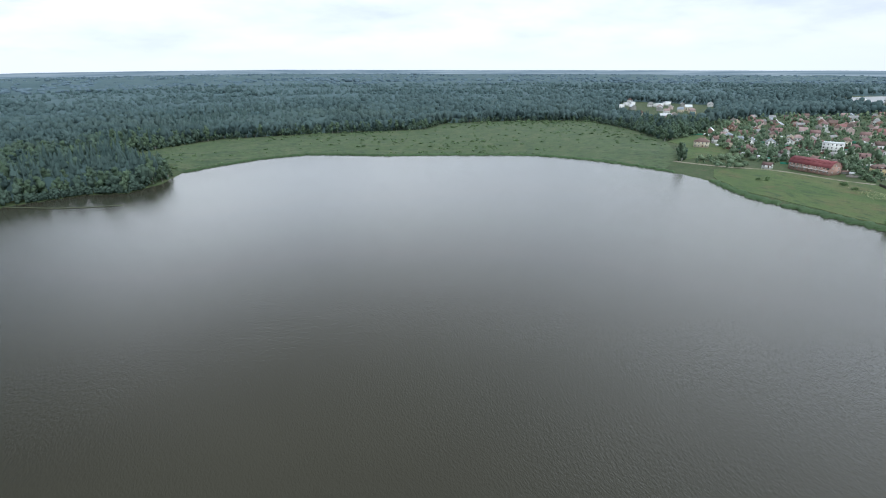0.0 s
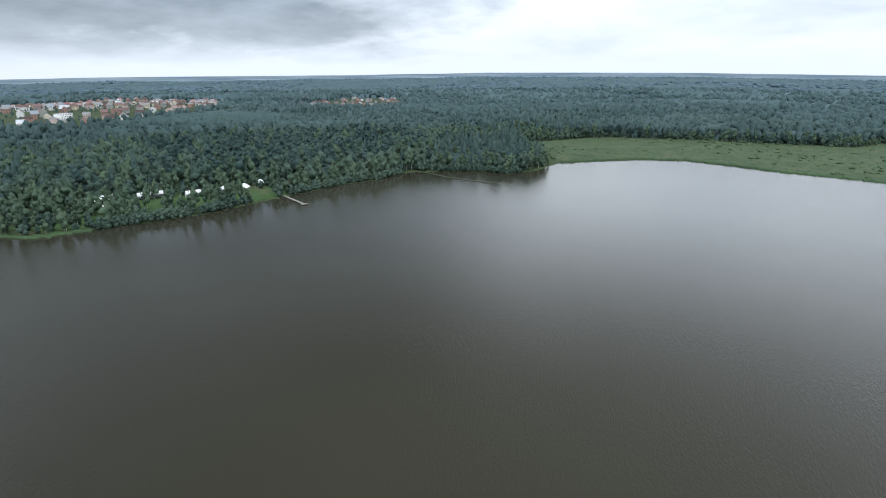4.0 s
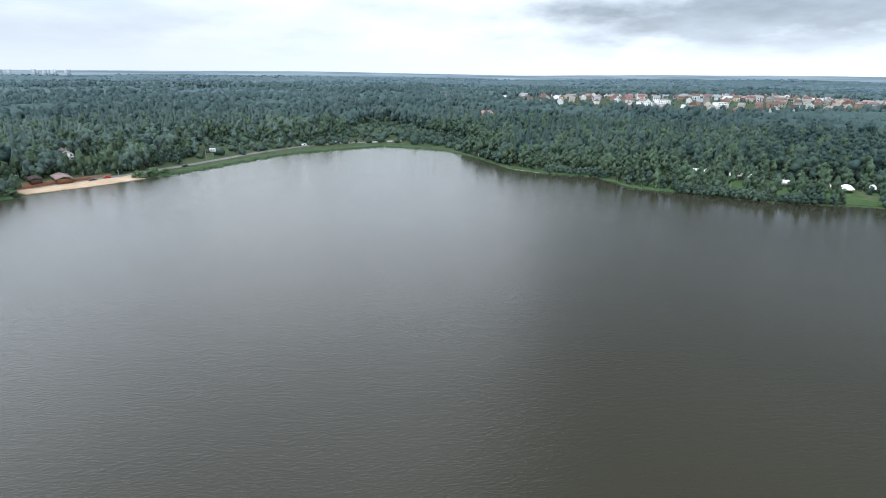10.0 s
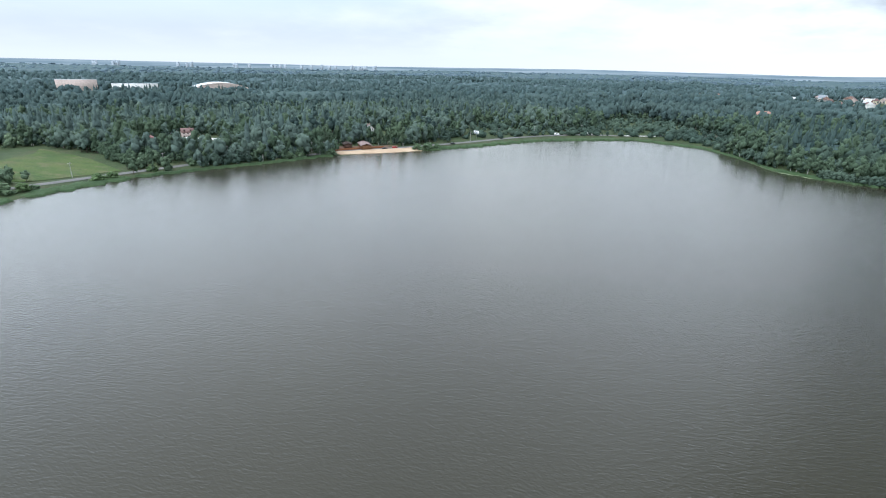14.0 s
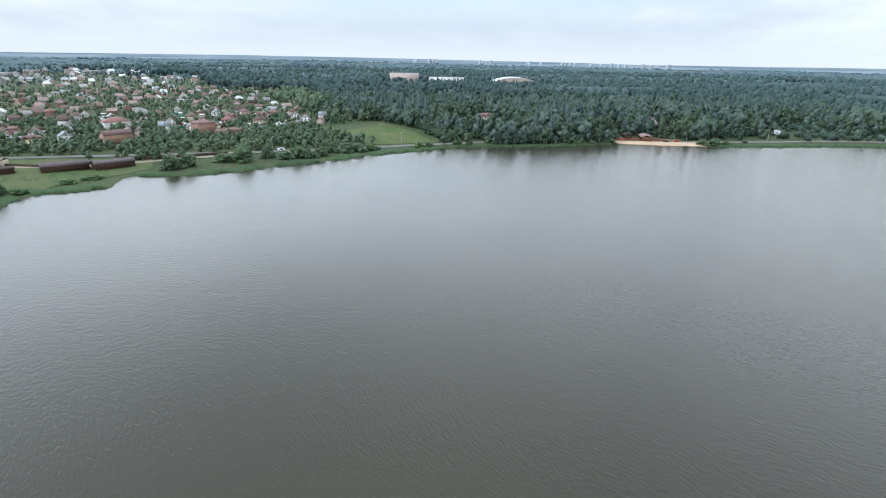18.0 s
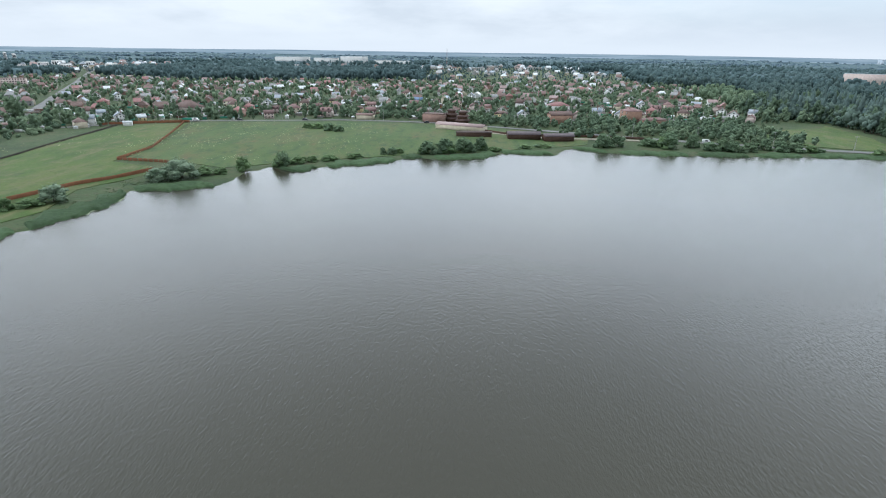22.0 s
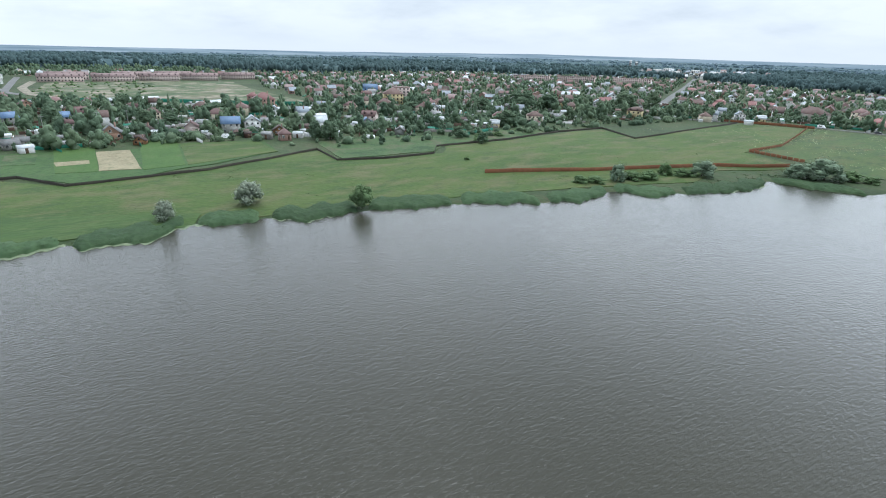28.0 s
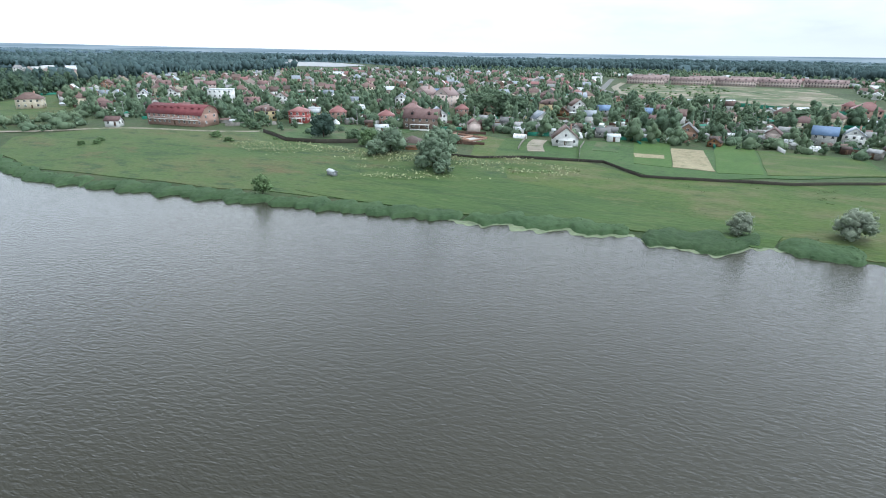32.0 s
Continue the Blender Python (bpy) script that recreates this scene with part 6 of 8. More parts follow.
def house(name, label, w, d, storeys, roof, wall, top, near=False, dormers=0, porch=False, balcony=False, chimney=True, storey=2.9, pitch=0.75, group="", category="house", plinth=0.5):
    """A house one width w along its front (towards -y) and depth d; its ridge runs along the front, for "cross" along the depth."""
    root = thing(name, label, category, group)
    wm, rm = WALLS[wall], ROOFS[top]
    hh = storeys * storey + plinth
    body = Heap()
    box(body, -w / 2, w / 2, -d / 2, d / 2, -0.8, hh)
    o, th = 0.55, 0.22
    rf = Heap()
    if roof in ("gable", "cross", "gambrel"):
        along, across = (w, d) if roof != "cross" else (d, w)
        rise = across / 2 * pitch

        def at(a, b, z):
            return (a, b, z) if roof != "cross" else (b, a, z)
        L, B = along / 2 + o, across / 2 + o
        drop = hh - rise * o / (across / 2)
        if roof == "gambrel":
            kb, kz = across / 2 * 0.62, hh + rise * 0.85
            top_z = hh + rise * 1.25
            for s in (1, -1):
                slab(rf, at(-L, s * B, hh - 0.4), at(L, s * B, hh - 0.4), at(L, s * kb, kz), at(-L, s * kb, kz), th * (1 if s < 0 else -1))
                slab(rf, at(-L, s * kb, kz), at(L, s * kb, kz), at(L, 0, top_z), at(-L, 0, top_z), th * (1 if s < 0 else -1))
            for e in (-1, 1):
                v = [at(e * along / 2, -across / 2, hh), at(e * along / 2, across / 2, hh), at(e * along / 2, kb, kz - 0.2), at(e * along / 2, 0, top_z - 0.2), at(e * along / 2, -kb, kz - 0.2)]
                body.add(v, [(0, 1, 2), (0, 2, 3), (0, 3, 4)])
            ridge = top_z
        else:
            ridge = hh + rise
            for s in (1, -1):
                slab(rf, at(-L, s * B, drop), at(L, s * B, drop), at(L, 0, ridge), at(-L, 0, ridge), th * (1 if (s < 0) == (roof != "cross") else -1))
            for e in (-1, 1):
                body.add([at(e * along / 2, -across / 2, hh), at(e * along / 2, across / 2, hh), at(e * along / 2, 0, ridge - 0.2)], [(0, 1, 2)])
    elif roof == "hip":
        rise = min(w, d) / 2 * pitch
        ridge = hh + rise
        X, Y = w / 2 + o, d / 2 + o
        rx, ry = max(0.01, w / 2 - d / 2), max(0.01, d / 2 - w / 2)
        v = [(-X, -Y, hh), (X, -Y, hh), (X, Y, hh), (-X, Y, hh), (-rx, -ry, ridge), (rx, ry, ridge), (-X, -Y, hh - th), (X, -Y, hh - th), (X, Y, hh - th), (-X, Y, hh - th)]
        f = [(0, 1, 5), (0, 5, 4), (2, 3, 4), (2, 4, 5), (1, 2, 5), (3, 0, 4)] if w >= d else [(1, 2, 5), (1, 5, 4), (3, 0, 4), (3, 4, 5), (0, 1, 4), (2, 3, 5)]
        rf.add(v, f + [(6, 7, 1), (6, 1, 0), (7, 8, 2), (7, 2, 1), (8, 9, 3), (8, 3, 2), (9, 6, 0), (9, 0, 3), (6, 8, 7), (6, 9, 8)])
    elif roof == "mansard":
        ridge = hh + 2.8
        X, Y, i = w / 2 + o, d / 2 + o, 1.5
        v = [(-X, -Y, hh), (X, -Y, hh), (X, Y, hh), (-X, Y, hh), (-X + i, -Y + i, hh + 2.1), (X - i, -Y + i, hh + 2.1), (X - i, Y - i, hh + 2.1), (-X + i, Y - i, hh + 2.1), (-X + d / 2, 0, ridge + 0.6), (X - d / 2, 0, ridge + 0.6)]
        rf.add(v, [(0, 1, 5), (0, 5, 4), (1, 2, 6), (1, 6, 5), (2, 3, 7), (2, 7, 6), (3, 0, 4), (3, 4, 7), (4, 5, 9), (4, 9, 8), (6, 7, 8), (6, 8, 9), (5, 6, 9), (7, 4, 8), (0, 2, 1), (0, 3, 2)])
    else:
        ridge = hh + 0.6
        box(rf, -w / 2 - 0.25, w / 2 + 0.25, -d / 2 - 0.25, d / 2 + 0.25, hh, hh + 0.35)
    part("wall", body, wm, root)
    roof_ob = part("roof", rf, rm, root)
    if chimney and roof != "flat":
        c = Heap()
        box(c, w * 0.18, w * 0.18 + 0.7, 0.3, 1.0, hh, ridge + 0.7)
        part("chimney", c, M_BRICK, root)
    n = max(2, int(w / 3.1))
    ww = 1.25
    for s in range(storeys):
        z = plinth + s * storey + 0.95
        for k in range(n):
            if s == 0 and k == n // 2:
                continue
            wall_window(root, -w / 2 + w * (k + 0.5) / n, -d / 2, z, ww, 1.45, "front", near)
        if near:
            for side, x in (("right", w / 2), ("left", -w / 2)):
                for k in range(2):
                    wall_window(root, x, d * (k - 0.5) * 0.5, z, ww, 1.45, side, near)
    if roof == "cross" and ridge - hh > 2.6:
        wall_window(root, 0, -d / 2, hh + 0.5, 1.2, 1.3, "front", near)
    if near:
        for side, x in (("right", w / 2), ("left", -w / 2)):
            if roof in ("gable", "gambrel") and ridge - hh > 2.4:
                wall_window(root, x, 0, hh + 0.5, 1.1, 1.2, side, near)
    dr = Heap()
    box(dr, -0.5, 0.5, -0.08, 0.06, 0, 2.1)
    part("door", dr, M_DOOR, root).matrix_basis = pose(-w / 2 + w * (n // 2 + 0.5) / n, -d / 2, plinth)
    for k in range(dormers):
        x = -w / 2 + w * (k + 0.5) / dormers
        dm = Heap()
        y0 = -d / 2 - 0.1 if roof == "mansard" else -d / 4 - 1.2
        z0 = hh + 0.35 if roof == "mansard" else hh + (ridge - hh) * 0.25
        box(dm, -0.8, 0.8, y0, y0 + 2.2, z0, z0 + 1.45)
        slab(dm, (-1.0, y0 - 0.2, z0 + 1.4), (0, y0 - 0.2, z0 + 2.1), (0, y0 + 2.6, z0 + 2.1), (-1.0, y0 + 2.6, z0 + 1.4), -0.08)
        slab(dm, (1.0, y0 - 0.2, z0 + 1.4), (0, y0 - 0.2, z0 + 2.1), (0, y0 + 2.6, z0 + 2.1), (1.0, y0 + 2.6, z0 + 1.4), 0.08)
        ob = part("dormer", dm, rm, root)
        ob.location.x = x
        g = Heap()
        box(g, -0.5, 0.5, y0 - 0.06, y0, z0 + 0.3, z0 + 1.25)
        part("dormer_window", g, M_GLASS, ob)
    if porch:
        p = Heap()
        box(p, -w * 0.28, w * 0.28, -d / 2 - 2.6, -d / 2, 2.75, 2.95)
        box(p, -w * 0.28, w * 0.28, -d / 2 - 2.6, -d / 2, -0.4, 0.4)
        for x in (-w * 0.27, 0, w * 0.27):
            box(p, x - 0.12, x + 0.12, -d / 2 - 2.5, -d / 2 - 2.26, 0.4, 2.75)
        part("porch", p, M_TRIM, root)
    if balcony:
        b = Heap()
        z = plinth + storey
        box(b, -w * 0.45, w * 0.45, -d / 2 - 1.4, -d / 2, z - 0.15, z)
        box(b, -w * 0.45, w * 0.45, -d / 2 - 1.4, -d / 2 - 1.3, z + 0.85, z + 0.95)
        for k in range(9):
            x = -w * 0.44 + w * 0.88 * k / 8
            box(b, x - 0.05, x + 0.05, -d / 2 - 1.38, -d / 2 - 1.3, z, z + 0.85)
        part("balcony", b, M_TRIM, root)
    return root


def facing(x, y, off=0.0):
    """The turn that makes a house front look at the lake."""
    return math.degrees(math.atan2(y + 10, x - 10)) + 90 - 180 + off


# kinds met again and again: name, label, then the measures
KINDS = {
    "a": ("brick_house", "pale brick house with a red-brown tiled gable roof", 11, 9, 2, "gable", "pink", "redtile"),
    "b": ("brick_house", "orange brick house with a steep red-brown roof", 10, 10, 2, "cross", "orange", "redtile"),
    "c": ("plaster_house", "cream plastered house with a red tiled hip roof", 12, 10, 2, "hip", "cream", "redtile"),
    "d": ("plaster_house", "white plastered house with a grey metal gable roof", 10, 9, 2, "cross", "white", "slate"),
    "e": ("wooden_house", "brown timber house with a dark gable roof", 9, 8, 1, "cross", "log", "dark"),
    "f": ("dacha", "small grey wooden dacha with a grey slate roof", 8, 7, 1, "gable", "grey", "grey"),
    "g": ("dacha", "small dacha with a light metal mansard roof", 8, 7, 1, "gambrel", "yellow", "light"),
    "h": ("brick_house", "pale cream house with a brown hip roof", 13, 11, 2, "hip", "cream", "brown"),
    "i": ("plaster_house", "pink-beige house with a red gable roof and dormers", 12, 10, 2, "gable", "pink", "redtile"),
    "j": ("dacha", "green-roofed wooden dacha with brown walls", 8, 8, 1, "cross", "brown", "green"),
    "k": ("brick_house", "tall dark red brick house with a scarlet roof", 10, 10, 2, "hip", "brick", "scarlet"),
    "l": ("plaster_house", "light grey house with a blue metal roof", 10, 9, 2, "gable", "grey", "blue"),
    "m": ("brick_house", "yellow brick house with a brown mansard roof", 12, 10, 2, "mansard", "yellow", "brown"),
    "n": ("plaster_house", "white house with a dark brown cross gable", 11, 10, 2, "cross", "white", "brown"),
}
ROLE = {"i": dict(dormers=2), "c": dict(balcony=True), "h": dict(porch=True), "m": dict(dormers=2)}
NEAR, MID = {}, {}
for key, row in KINDS.items():
    extra = ROLE.get(key, {})
    NEAR[key] = house(*row, near=True, group="houses of the village", **extra)
    MID[key] = house(*row, near=False, group="houses of the village", **extra)
used_once = set()
taken = []


def settle(key, x, y, turn=None, size=1.0, near=True, dz=0.0):
    source = (NEAR if near else MID)[key]
    m = pose(x, y, lz(x, y) + dz, 0, 0, facing(x, y) if turn is None else turn) @ Matrix.Scale(size, 4)
    taken.append((x, y, 9 * size))
    if (key, near) not in used_once:
        used_once.add((key, near))
        source.matrix_basis = m
        return source
    return copy_thing(source, m)


hr = random.Random(11)
for x, y, r in ((251, 258, 12), (251, 244, 14), (251, 230, 12), (268, 388, 12), (-119, -540, 15), (-109, -470, 15), (-170, -483, 14), (-186, -474, 14), (-7, -470, 14), (212, -498, 16), (292, 122, 13), (401, 156, 18), (356, 311, 13), (284, 193, 9), (316, -9, 9), (271, 44, 12), (281, -85, 6), (560, -268, 12), (452, -122, 13), (446, -236, 13), (478, -262, 12), (319, -117, 9), (229, 88, 8), (264, 90, 14), (712, -640, 34), (672, -705, 34), (610, -770, 34), (500, -30, 24), (462, -80, 18), (405, -128, 22), (-30, -462, 9), (-21, -474, 9), (300, -384, 14), (315, -322, 7)):
    taken.append((x, y, r))
ROW_EAST = [("k", 297, 176), ("g", 331, 182), ("k", 300, 147), ("c", 331, 145), ("d", 312, 121), ("f", 322, 96), ("f", 320, 83), ("f", 306, 74), ("d", 318, 64), ("f", 300, 30), ("f", 309, 26), ("f", 341, 8), ("e", 327, -25), ("f", 347, -57), ("l", 315, -66), ("d", 321, -79), ("e", 300, -88), ("f", 338, -146)]
ROW_BACK = [("m", 394, 72), ("n", 400, 55), ("e", 385, 62), ("b", 530, 51), ("b", 475, 34), ("i", 455, 86), ("h", 482, 256), ("b", 537, 244), ("i", 638, 251), ("g", 323, -118), ("i", 332, -158), ("f", 347, -191), ("f", 326, -190), ("f", 336, -213), ("g", 338, -233), ("m", 444, -244), ("a", 494, -232), ("k", 490, -123), ("f", 340, -90)]
ROW_NORTH = [("d", 323, 377), ("b", 407, 490), ("b", 421, 465), ("a", 482, 519), ("i", 416, 430), ("f", 324, 213), ("g", 340, 213), ("g", 309, 199), ("f", 340, 190), ("n", 284, 300), ("h", 414, 342), ("a", 477, 367), ("b", 530, 279), ("k", 352, 120), ("c", 360, 158), ("a", 441, 400)]
ROW_SOUTH = [("h", 336, -349), ("f", 297, -296), ("e", 286, -400), ("d", 397, -473), ("k", 317, -541), ("d", 345, -609), ("n", 380, -625), ("k", 161, -482), ("k", 165, -516), ("c", 201, -560), ("a", 133, -476), ("i", 88, -493), ("h", 127, -565), ("n", -47, -518), ("n", -66, -524), ("d", -81, -491), ("f", -149, -593), ("j", -173, -591), ("l", 17, -605), ("h", -8, -682), ("d", -39, -666), ("a", -56, -629)]
ROW_SOUTHWEST = [("i", -215, -557), ("c", -240, -596), ("i", -243, -552), ("a", 19, -574), ("h", 39, -700), ("k", -204, -535), ("d", -349, -644), ("c", -344, -699), ("a", 51, -500), ("i", -425, -438), ("b", -408, -492), ("k", -384, -436), ("n", -532, -322), ("c", 91, -540), ("f", -130, -580), ("a", 60, -560)]
for rows, near in ((ROW_EAST, True), (ROW_BACK, False), (ROW_NORTH, True), (ROW_SOUTH, False), (ROW_SOUTHWEST, False)):
    for key, x, y in rows:
        settle(key, x, y, facing(x, y, hr.uniform(-22, 22)), hr.uniform(0.80, 0.98), near)

# the rest of the village, plot by plot
FIELD = [(590, 60), (900, 80), (900, -230), (640, -175), (440, -180), (440, -90), (530, 30)]
FRONT = [(100, 330), (190, 330), (262, 440), (345, 470), (285, 385), (255, 320), (262, 200), (290, 190), (290, 10), (300, -100), (270, -150), (280, -250), (270, -360), (215, -445), (75, -482), (-5, -485), (-130, -480), (-260, -480), (-330, -500), (-420, -450), (-480, -200), (100, 0)]
SOUTH_TREES = [(-290, -490), (-345, -490), (-380, -690), (-440, -860), (-400, -900), (-330, -760)]
vx, vy = scattered(np.random.RandomState(17), -440, 1000, -1060, 600, 27.5)
plots = []
for x, y in zip(vx, vy):
    if not bool(inside(OPEN_EAST, np.array(x), np.array(y))) or bool(inside(FRONT, np.array(x), np.array(y))) or bool(inside(FIELD, np.array(x), np.array(y))):
        continue
    if bool(inside(SOUTH_TREES, np.array(x), np.array(y))) or float(beyond(np.array(x), np.array(y))) < 60:
        continue
    along = abs((x - 282) * 0.856 - (y + 378) * -0.517) if y < -370 else 99
    road_d = abs((x - 313) * (-904) - (y + 432) * 545) / math.hypot(904, 545) if y < -378 else 99
    if road_d < 12:
        continue
    plots.append((x, y, math.hypot(x - EYE[0], y - EYE[1])))
plots.sort(key=lambda p: p[2])
keys_near, keys_far = "adefffghijlmnffggd", "abdfhhiimnncdegldfnh"
far_plots, count = [], 0
for x, y, dist in plots:
    if any(abs(x - a) < 18 and abs(y - b) < 18 and math.hypot(x - a, y - b) < 9.5 + r for a, b, r in taken[:120]):
        continue
    if hr.random() < 0.10:
        continue
    if count < 190 and dist < 720:
        key = hr.choice(keys_near if dist < 420 else keys_far)
        settle(key, x, y, facing(x, y, hr.choice((0, 0, 90, -90)) * (key not in "cm") + hr.uniform(-18, 18)), hr.uniform(0.70, 0.95), False)
        count += 1
    else:
        far_plots.append((x, y))
for store, near in ((NEAR, True), (MID, False)):
    for key, ob in store.items():
        if (key, near) not in used_once:
            for o in (*ob.children_recursive, ob):
                bpy.data.objects.remove(o)


VILLAGE_PALETTE = ((0, 0, 0, 1, 2, 2, 3, 3, 4), (6, 6, 7, 7, 8, 8, 9, 10, 11, 12, 13, 13))
TOWN_PALETTE = ((1, 2, 3, 3, 3, 4, 4), (7, 8, 8, 11, 11, 12, 12, 13))


def plain_house(h, rnd, x, y, z, size=1.0, palette=VILLAGE_PALETTE):
    """A far house of walls and a roof, with dark window bands."""
    w, d, t = rnd.uniform(8, 13) * size, rnd.uniform(8, 11) * size, rnd.uniform(4.5, 7.0) * size
    a = math.radians(rnd.choice((0, 90)) + rnd.uniform(-20, 20)) + math.atan2(y, x)
    c, s = math.cos(a), math.sin(a)

    def place(v):
        v = np.array(v, float)
        return np.stack([x + v[:, 0] * c - v[:, 1] * s, y + v[:, 0] * s + v[:, 1] * c, z + v[:, 2]], -1)
    v = [(i, j, k) for i in (-w / 2, w / 2) for j in (-d / 2, d / 2) for k in (-1, t)]
    wm, rm = rnd.choice(palette[0]), rnd.choice(palette[1])
    h.add(place(v), [(0, 1, 3), (0, 3, 2), (4, 6, 7), (4, 7, 5), (0, 4, 5), (0, 5, 1), (2, 3, 7), (2, 7, 6)], wm)
    o, r = 0.5, d / 2 * rnd.uniform(0.6, 0.95)
    X, Y, q = w / 2 + o, d / 2 + o, rnd.choice((0.0, 0.0, d * 0.35))
    v = [(-X, -Y, t - 0.3), (X, -Y, t - 0.3), (X, Y, t - 0.3), (-X, Y, t - 0.3), (-X + q, 0, t + r), (X - q, 0, t + r)]
    h.add(place(v), [(0, 1, 5), (0, 5, 4), (2, 3, 4), (2, 4, 5)], rm)
    h.add(place(v), [(1, 2, 5), (3, 0, 4)], rm if q else wm)
    for side in (-1, 1):
        for k in range(3):
            for lv in range(2 if t > 5.4 else 1):
                wx, wz = -w / 2 + w * (k + 0.5) / 3, 1.0 + lv * 2.7
                h.add(place([(wx - 0.6, side * (d / 2 + 0.04), wz), (wx + 0.6, side * (d / 2 + 0.04), wz), (wx + 0.6, side * (d / 2 + 0.04), wz + 1.3), (wx - 0.6, side * (d / 2 + 0.04), wz + 1.3)]), [(0, 1, 2), (0, 2, 3)], 5)


FAR_MATS = [M_BRICK, M_CREAM, M_PINK, M_WHITE, M_GREYW, M_GLASS, M_ROOFRED, M_ROOFBROWN, M_ROOFGREY, M_ROOFSCARLET, M_ROOFDARK, M_ROOFLIGHT, M_ROOFSLATE, M_ROOFPINK]


def plain_village(name, spots, label, rnd, size=1.0, palette=VILLAGE_PALETTE):
    h = Heap()
    for x, y in spots:
        plain_house(h, rnd, x, y, lz(x, y), size, palette)
    v, f, m = h.arrays()
    m = np.where(m == 5, 5, m)
    return tagged(triangles(name, v, f, FAR_MATS, m), label, "houses", kind="stuff")


plain_village("far_village_houses", far_plots, "crowded brick and plaster houses of the far village", hr, 0.76)


def village_spots(poly, gap, keep, seed):
    r = np.random.RandomState(seed)
    p = np.array(poly)
    x, y = scattered(r, p[:, 0].min(), p[:, 0].max(), p[:, 1].min(), p[:, 1].max(), gap)
    ok = inside(poly, x, y) & (r.rand(len(x)) < keep)
    return list(zip(x[ok], y[ok]))


W_SPOTS = [(x, y) for x, y in village_spots(OPEN_WEST, 32, 0.5, 5) if x < -935 and not (-1085 < x < -975 and 195 < y < 305)]
plain_village("west_village_houses", W_SPOTS, "red-roofed houses of a village beyond the forest", hr, 1.1)
plain_village("northwest_village_houses", village_spots(OPEN_NORTHWEST, 34, 0.6, 6), "pale houses with red roofs in a distant forest clearing", hr, 0.9)
plain_village("city_houses", village_spots(OPEN_CITY, 52, 0.5, 8) + village_spots(OPEN_ROADTOWN, 44, 0.6, 9), "distant town houses on the plain", hr, 1.25, TOWN_PALETTE)
plain_village("edge_houses", village_spots(OPEN_GAP, 36, 0.34, 12), "small houses straggling towards the distant town", hr, 1.0, TOWN_PALETTE)
plain_village("town_houses", village_spots(OPEN_TOWN, 42, 0.4, 10), "scattered low houses at the edge of the forest", hr, 1.0, TOWN_PALETTE)

# trees between the houses
rng2 = np.random.RandomState(23)
gx2, gy2 = scattered(rng2, -450, 1250, -1100, 640, 8.0)
ok = inside(OPEN_EAST, gx2, gy2) & ~inside(FIELD, gx2, gy2) & ~inside(FRONT, gx2, gy2) & (beyond(gx2, gy2) > 55)
gx2, gy2 = gx2[ok], gy2[ok]
for ax, ay, r in taken:
    free = np.hypot(gx2 - ax, gy2 - ay) > r * 0.66
    gx2, gy2 = gx2[free], gy2[free]
main_d = np.abs((gx2 - 313) * (-904) - (gy2 + 432) * 545) / math.hypot(904, 545)
ok = (rng2.rand(len(gx2)) < np.where(np.hypot(gx2, gy2) < 560, 0.68, 0.58) * (1 + 0.45 * ripple(gx2, gy2, 90, 2.0))) & ~((main_d < 7.5) & (gy2 < -378))
ok |= inside(SOUTH_TREES, gx2, gy2)
gx2, gy2 = gx2[ok], gy2[ok]
gh = (3.5 + np.where(np.hypot(gx2, gy2) < 520, 10.0, 6.0) * rng2.rand(len(gx2)) ** 1.6 + 2.0 * np.clip(ripple(gx2, gy2, 70, 7.0), 0, 1)) * np.where(inside(SOUTH_TREES, gx2, gy2), 1.5, 1.0)
near_t = np.hypot(gx2 - EYE[0], gy2 - EYE[1]) < 640
tagged(plant("far_village_trees", FAR, gx2[~near_t], gy2[~near_t], gh[~near_t], rng2, [M_VTREE, M_BARK], 0.95), "trees among the houses of the far village", "trees", kind="stuff")
tagged(plant("village_trees", LOW + LEAFY[:2] + SPRUCE[:1], gx2[near_t], gy2[near_t], gh[near_t], rng2, [M_VTREE, M_BARK], 1.05), "garden and street trees crowding between the village houses", "trees", kind="stuff")
# large single trees of the gardens
GARDEN_TREES = [(367, 116, 12.0, 14.0), (366, 109, 14.0, 15.1), (370, 99, 16.0, 16.0), (373, 90, 14.0, 14.0), (378, 17, 9.9, 12.6), (447, -24, 9.4, 13.1), (367, -30, 7.7, 9.6), (360, -42, 9.5, 8.3), (377, -68, 16.0, 12.0), (277, -100, 6.8, 10.8), (273, -107, 8.6, 10.8), (371, -142, 10.4, 10.4), (371, -214, 13.5, 9.9), (366, -251, 9.3, 10.3), (365, -276, 14.5, 12.0), (280, -233, 13.0, 11.5), (352, -309, 19.7, 17.8), (350, -335, 16.3, 15.3), (323, -403, 18.5, 17.4), (313, -428, 11.2, 19.0), (229, -175, 5.5, 6.7), (251, -174, 6.4, 7.1)]
garden_kinds = [bank_tree("garden_tree", n, 8.0, 7.0, M_VTREE, "large dense green tree between the gardens", 0.08, 44) for n in (91, 92)]
for k, (x, y, wide, high) in enumerate(GARDEN_TREES):
    ob = garden_kinds[k] if k < 2 else copy_thing(garden_kinds[k % 2], Matrix())
    ob.matrix_basis = pose(x, y, lz(x, y), 0, 0, 77 * k) @ Matrix.Diagonal((wide / 6.2, wide / 6.2, high / 8, 1))
    tagged(ob, group="large garden trees")


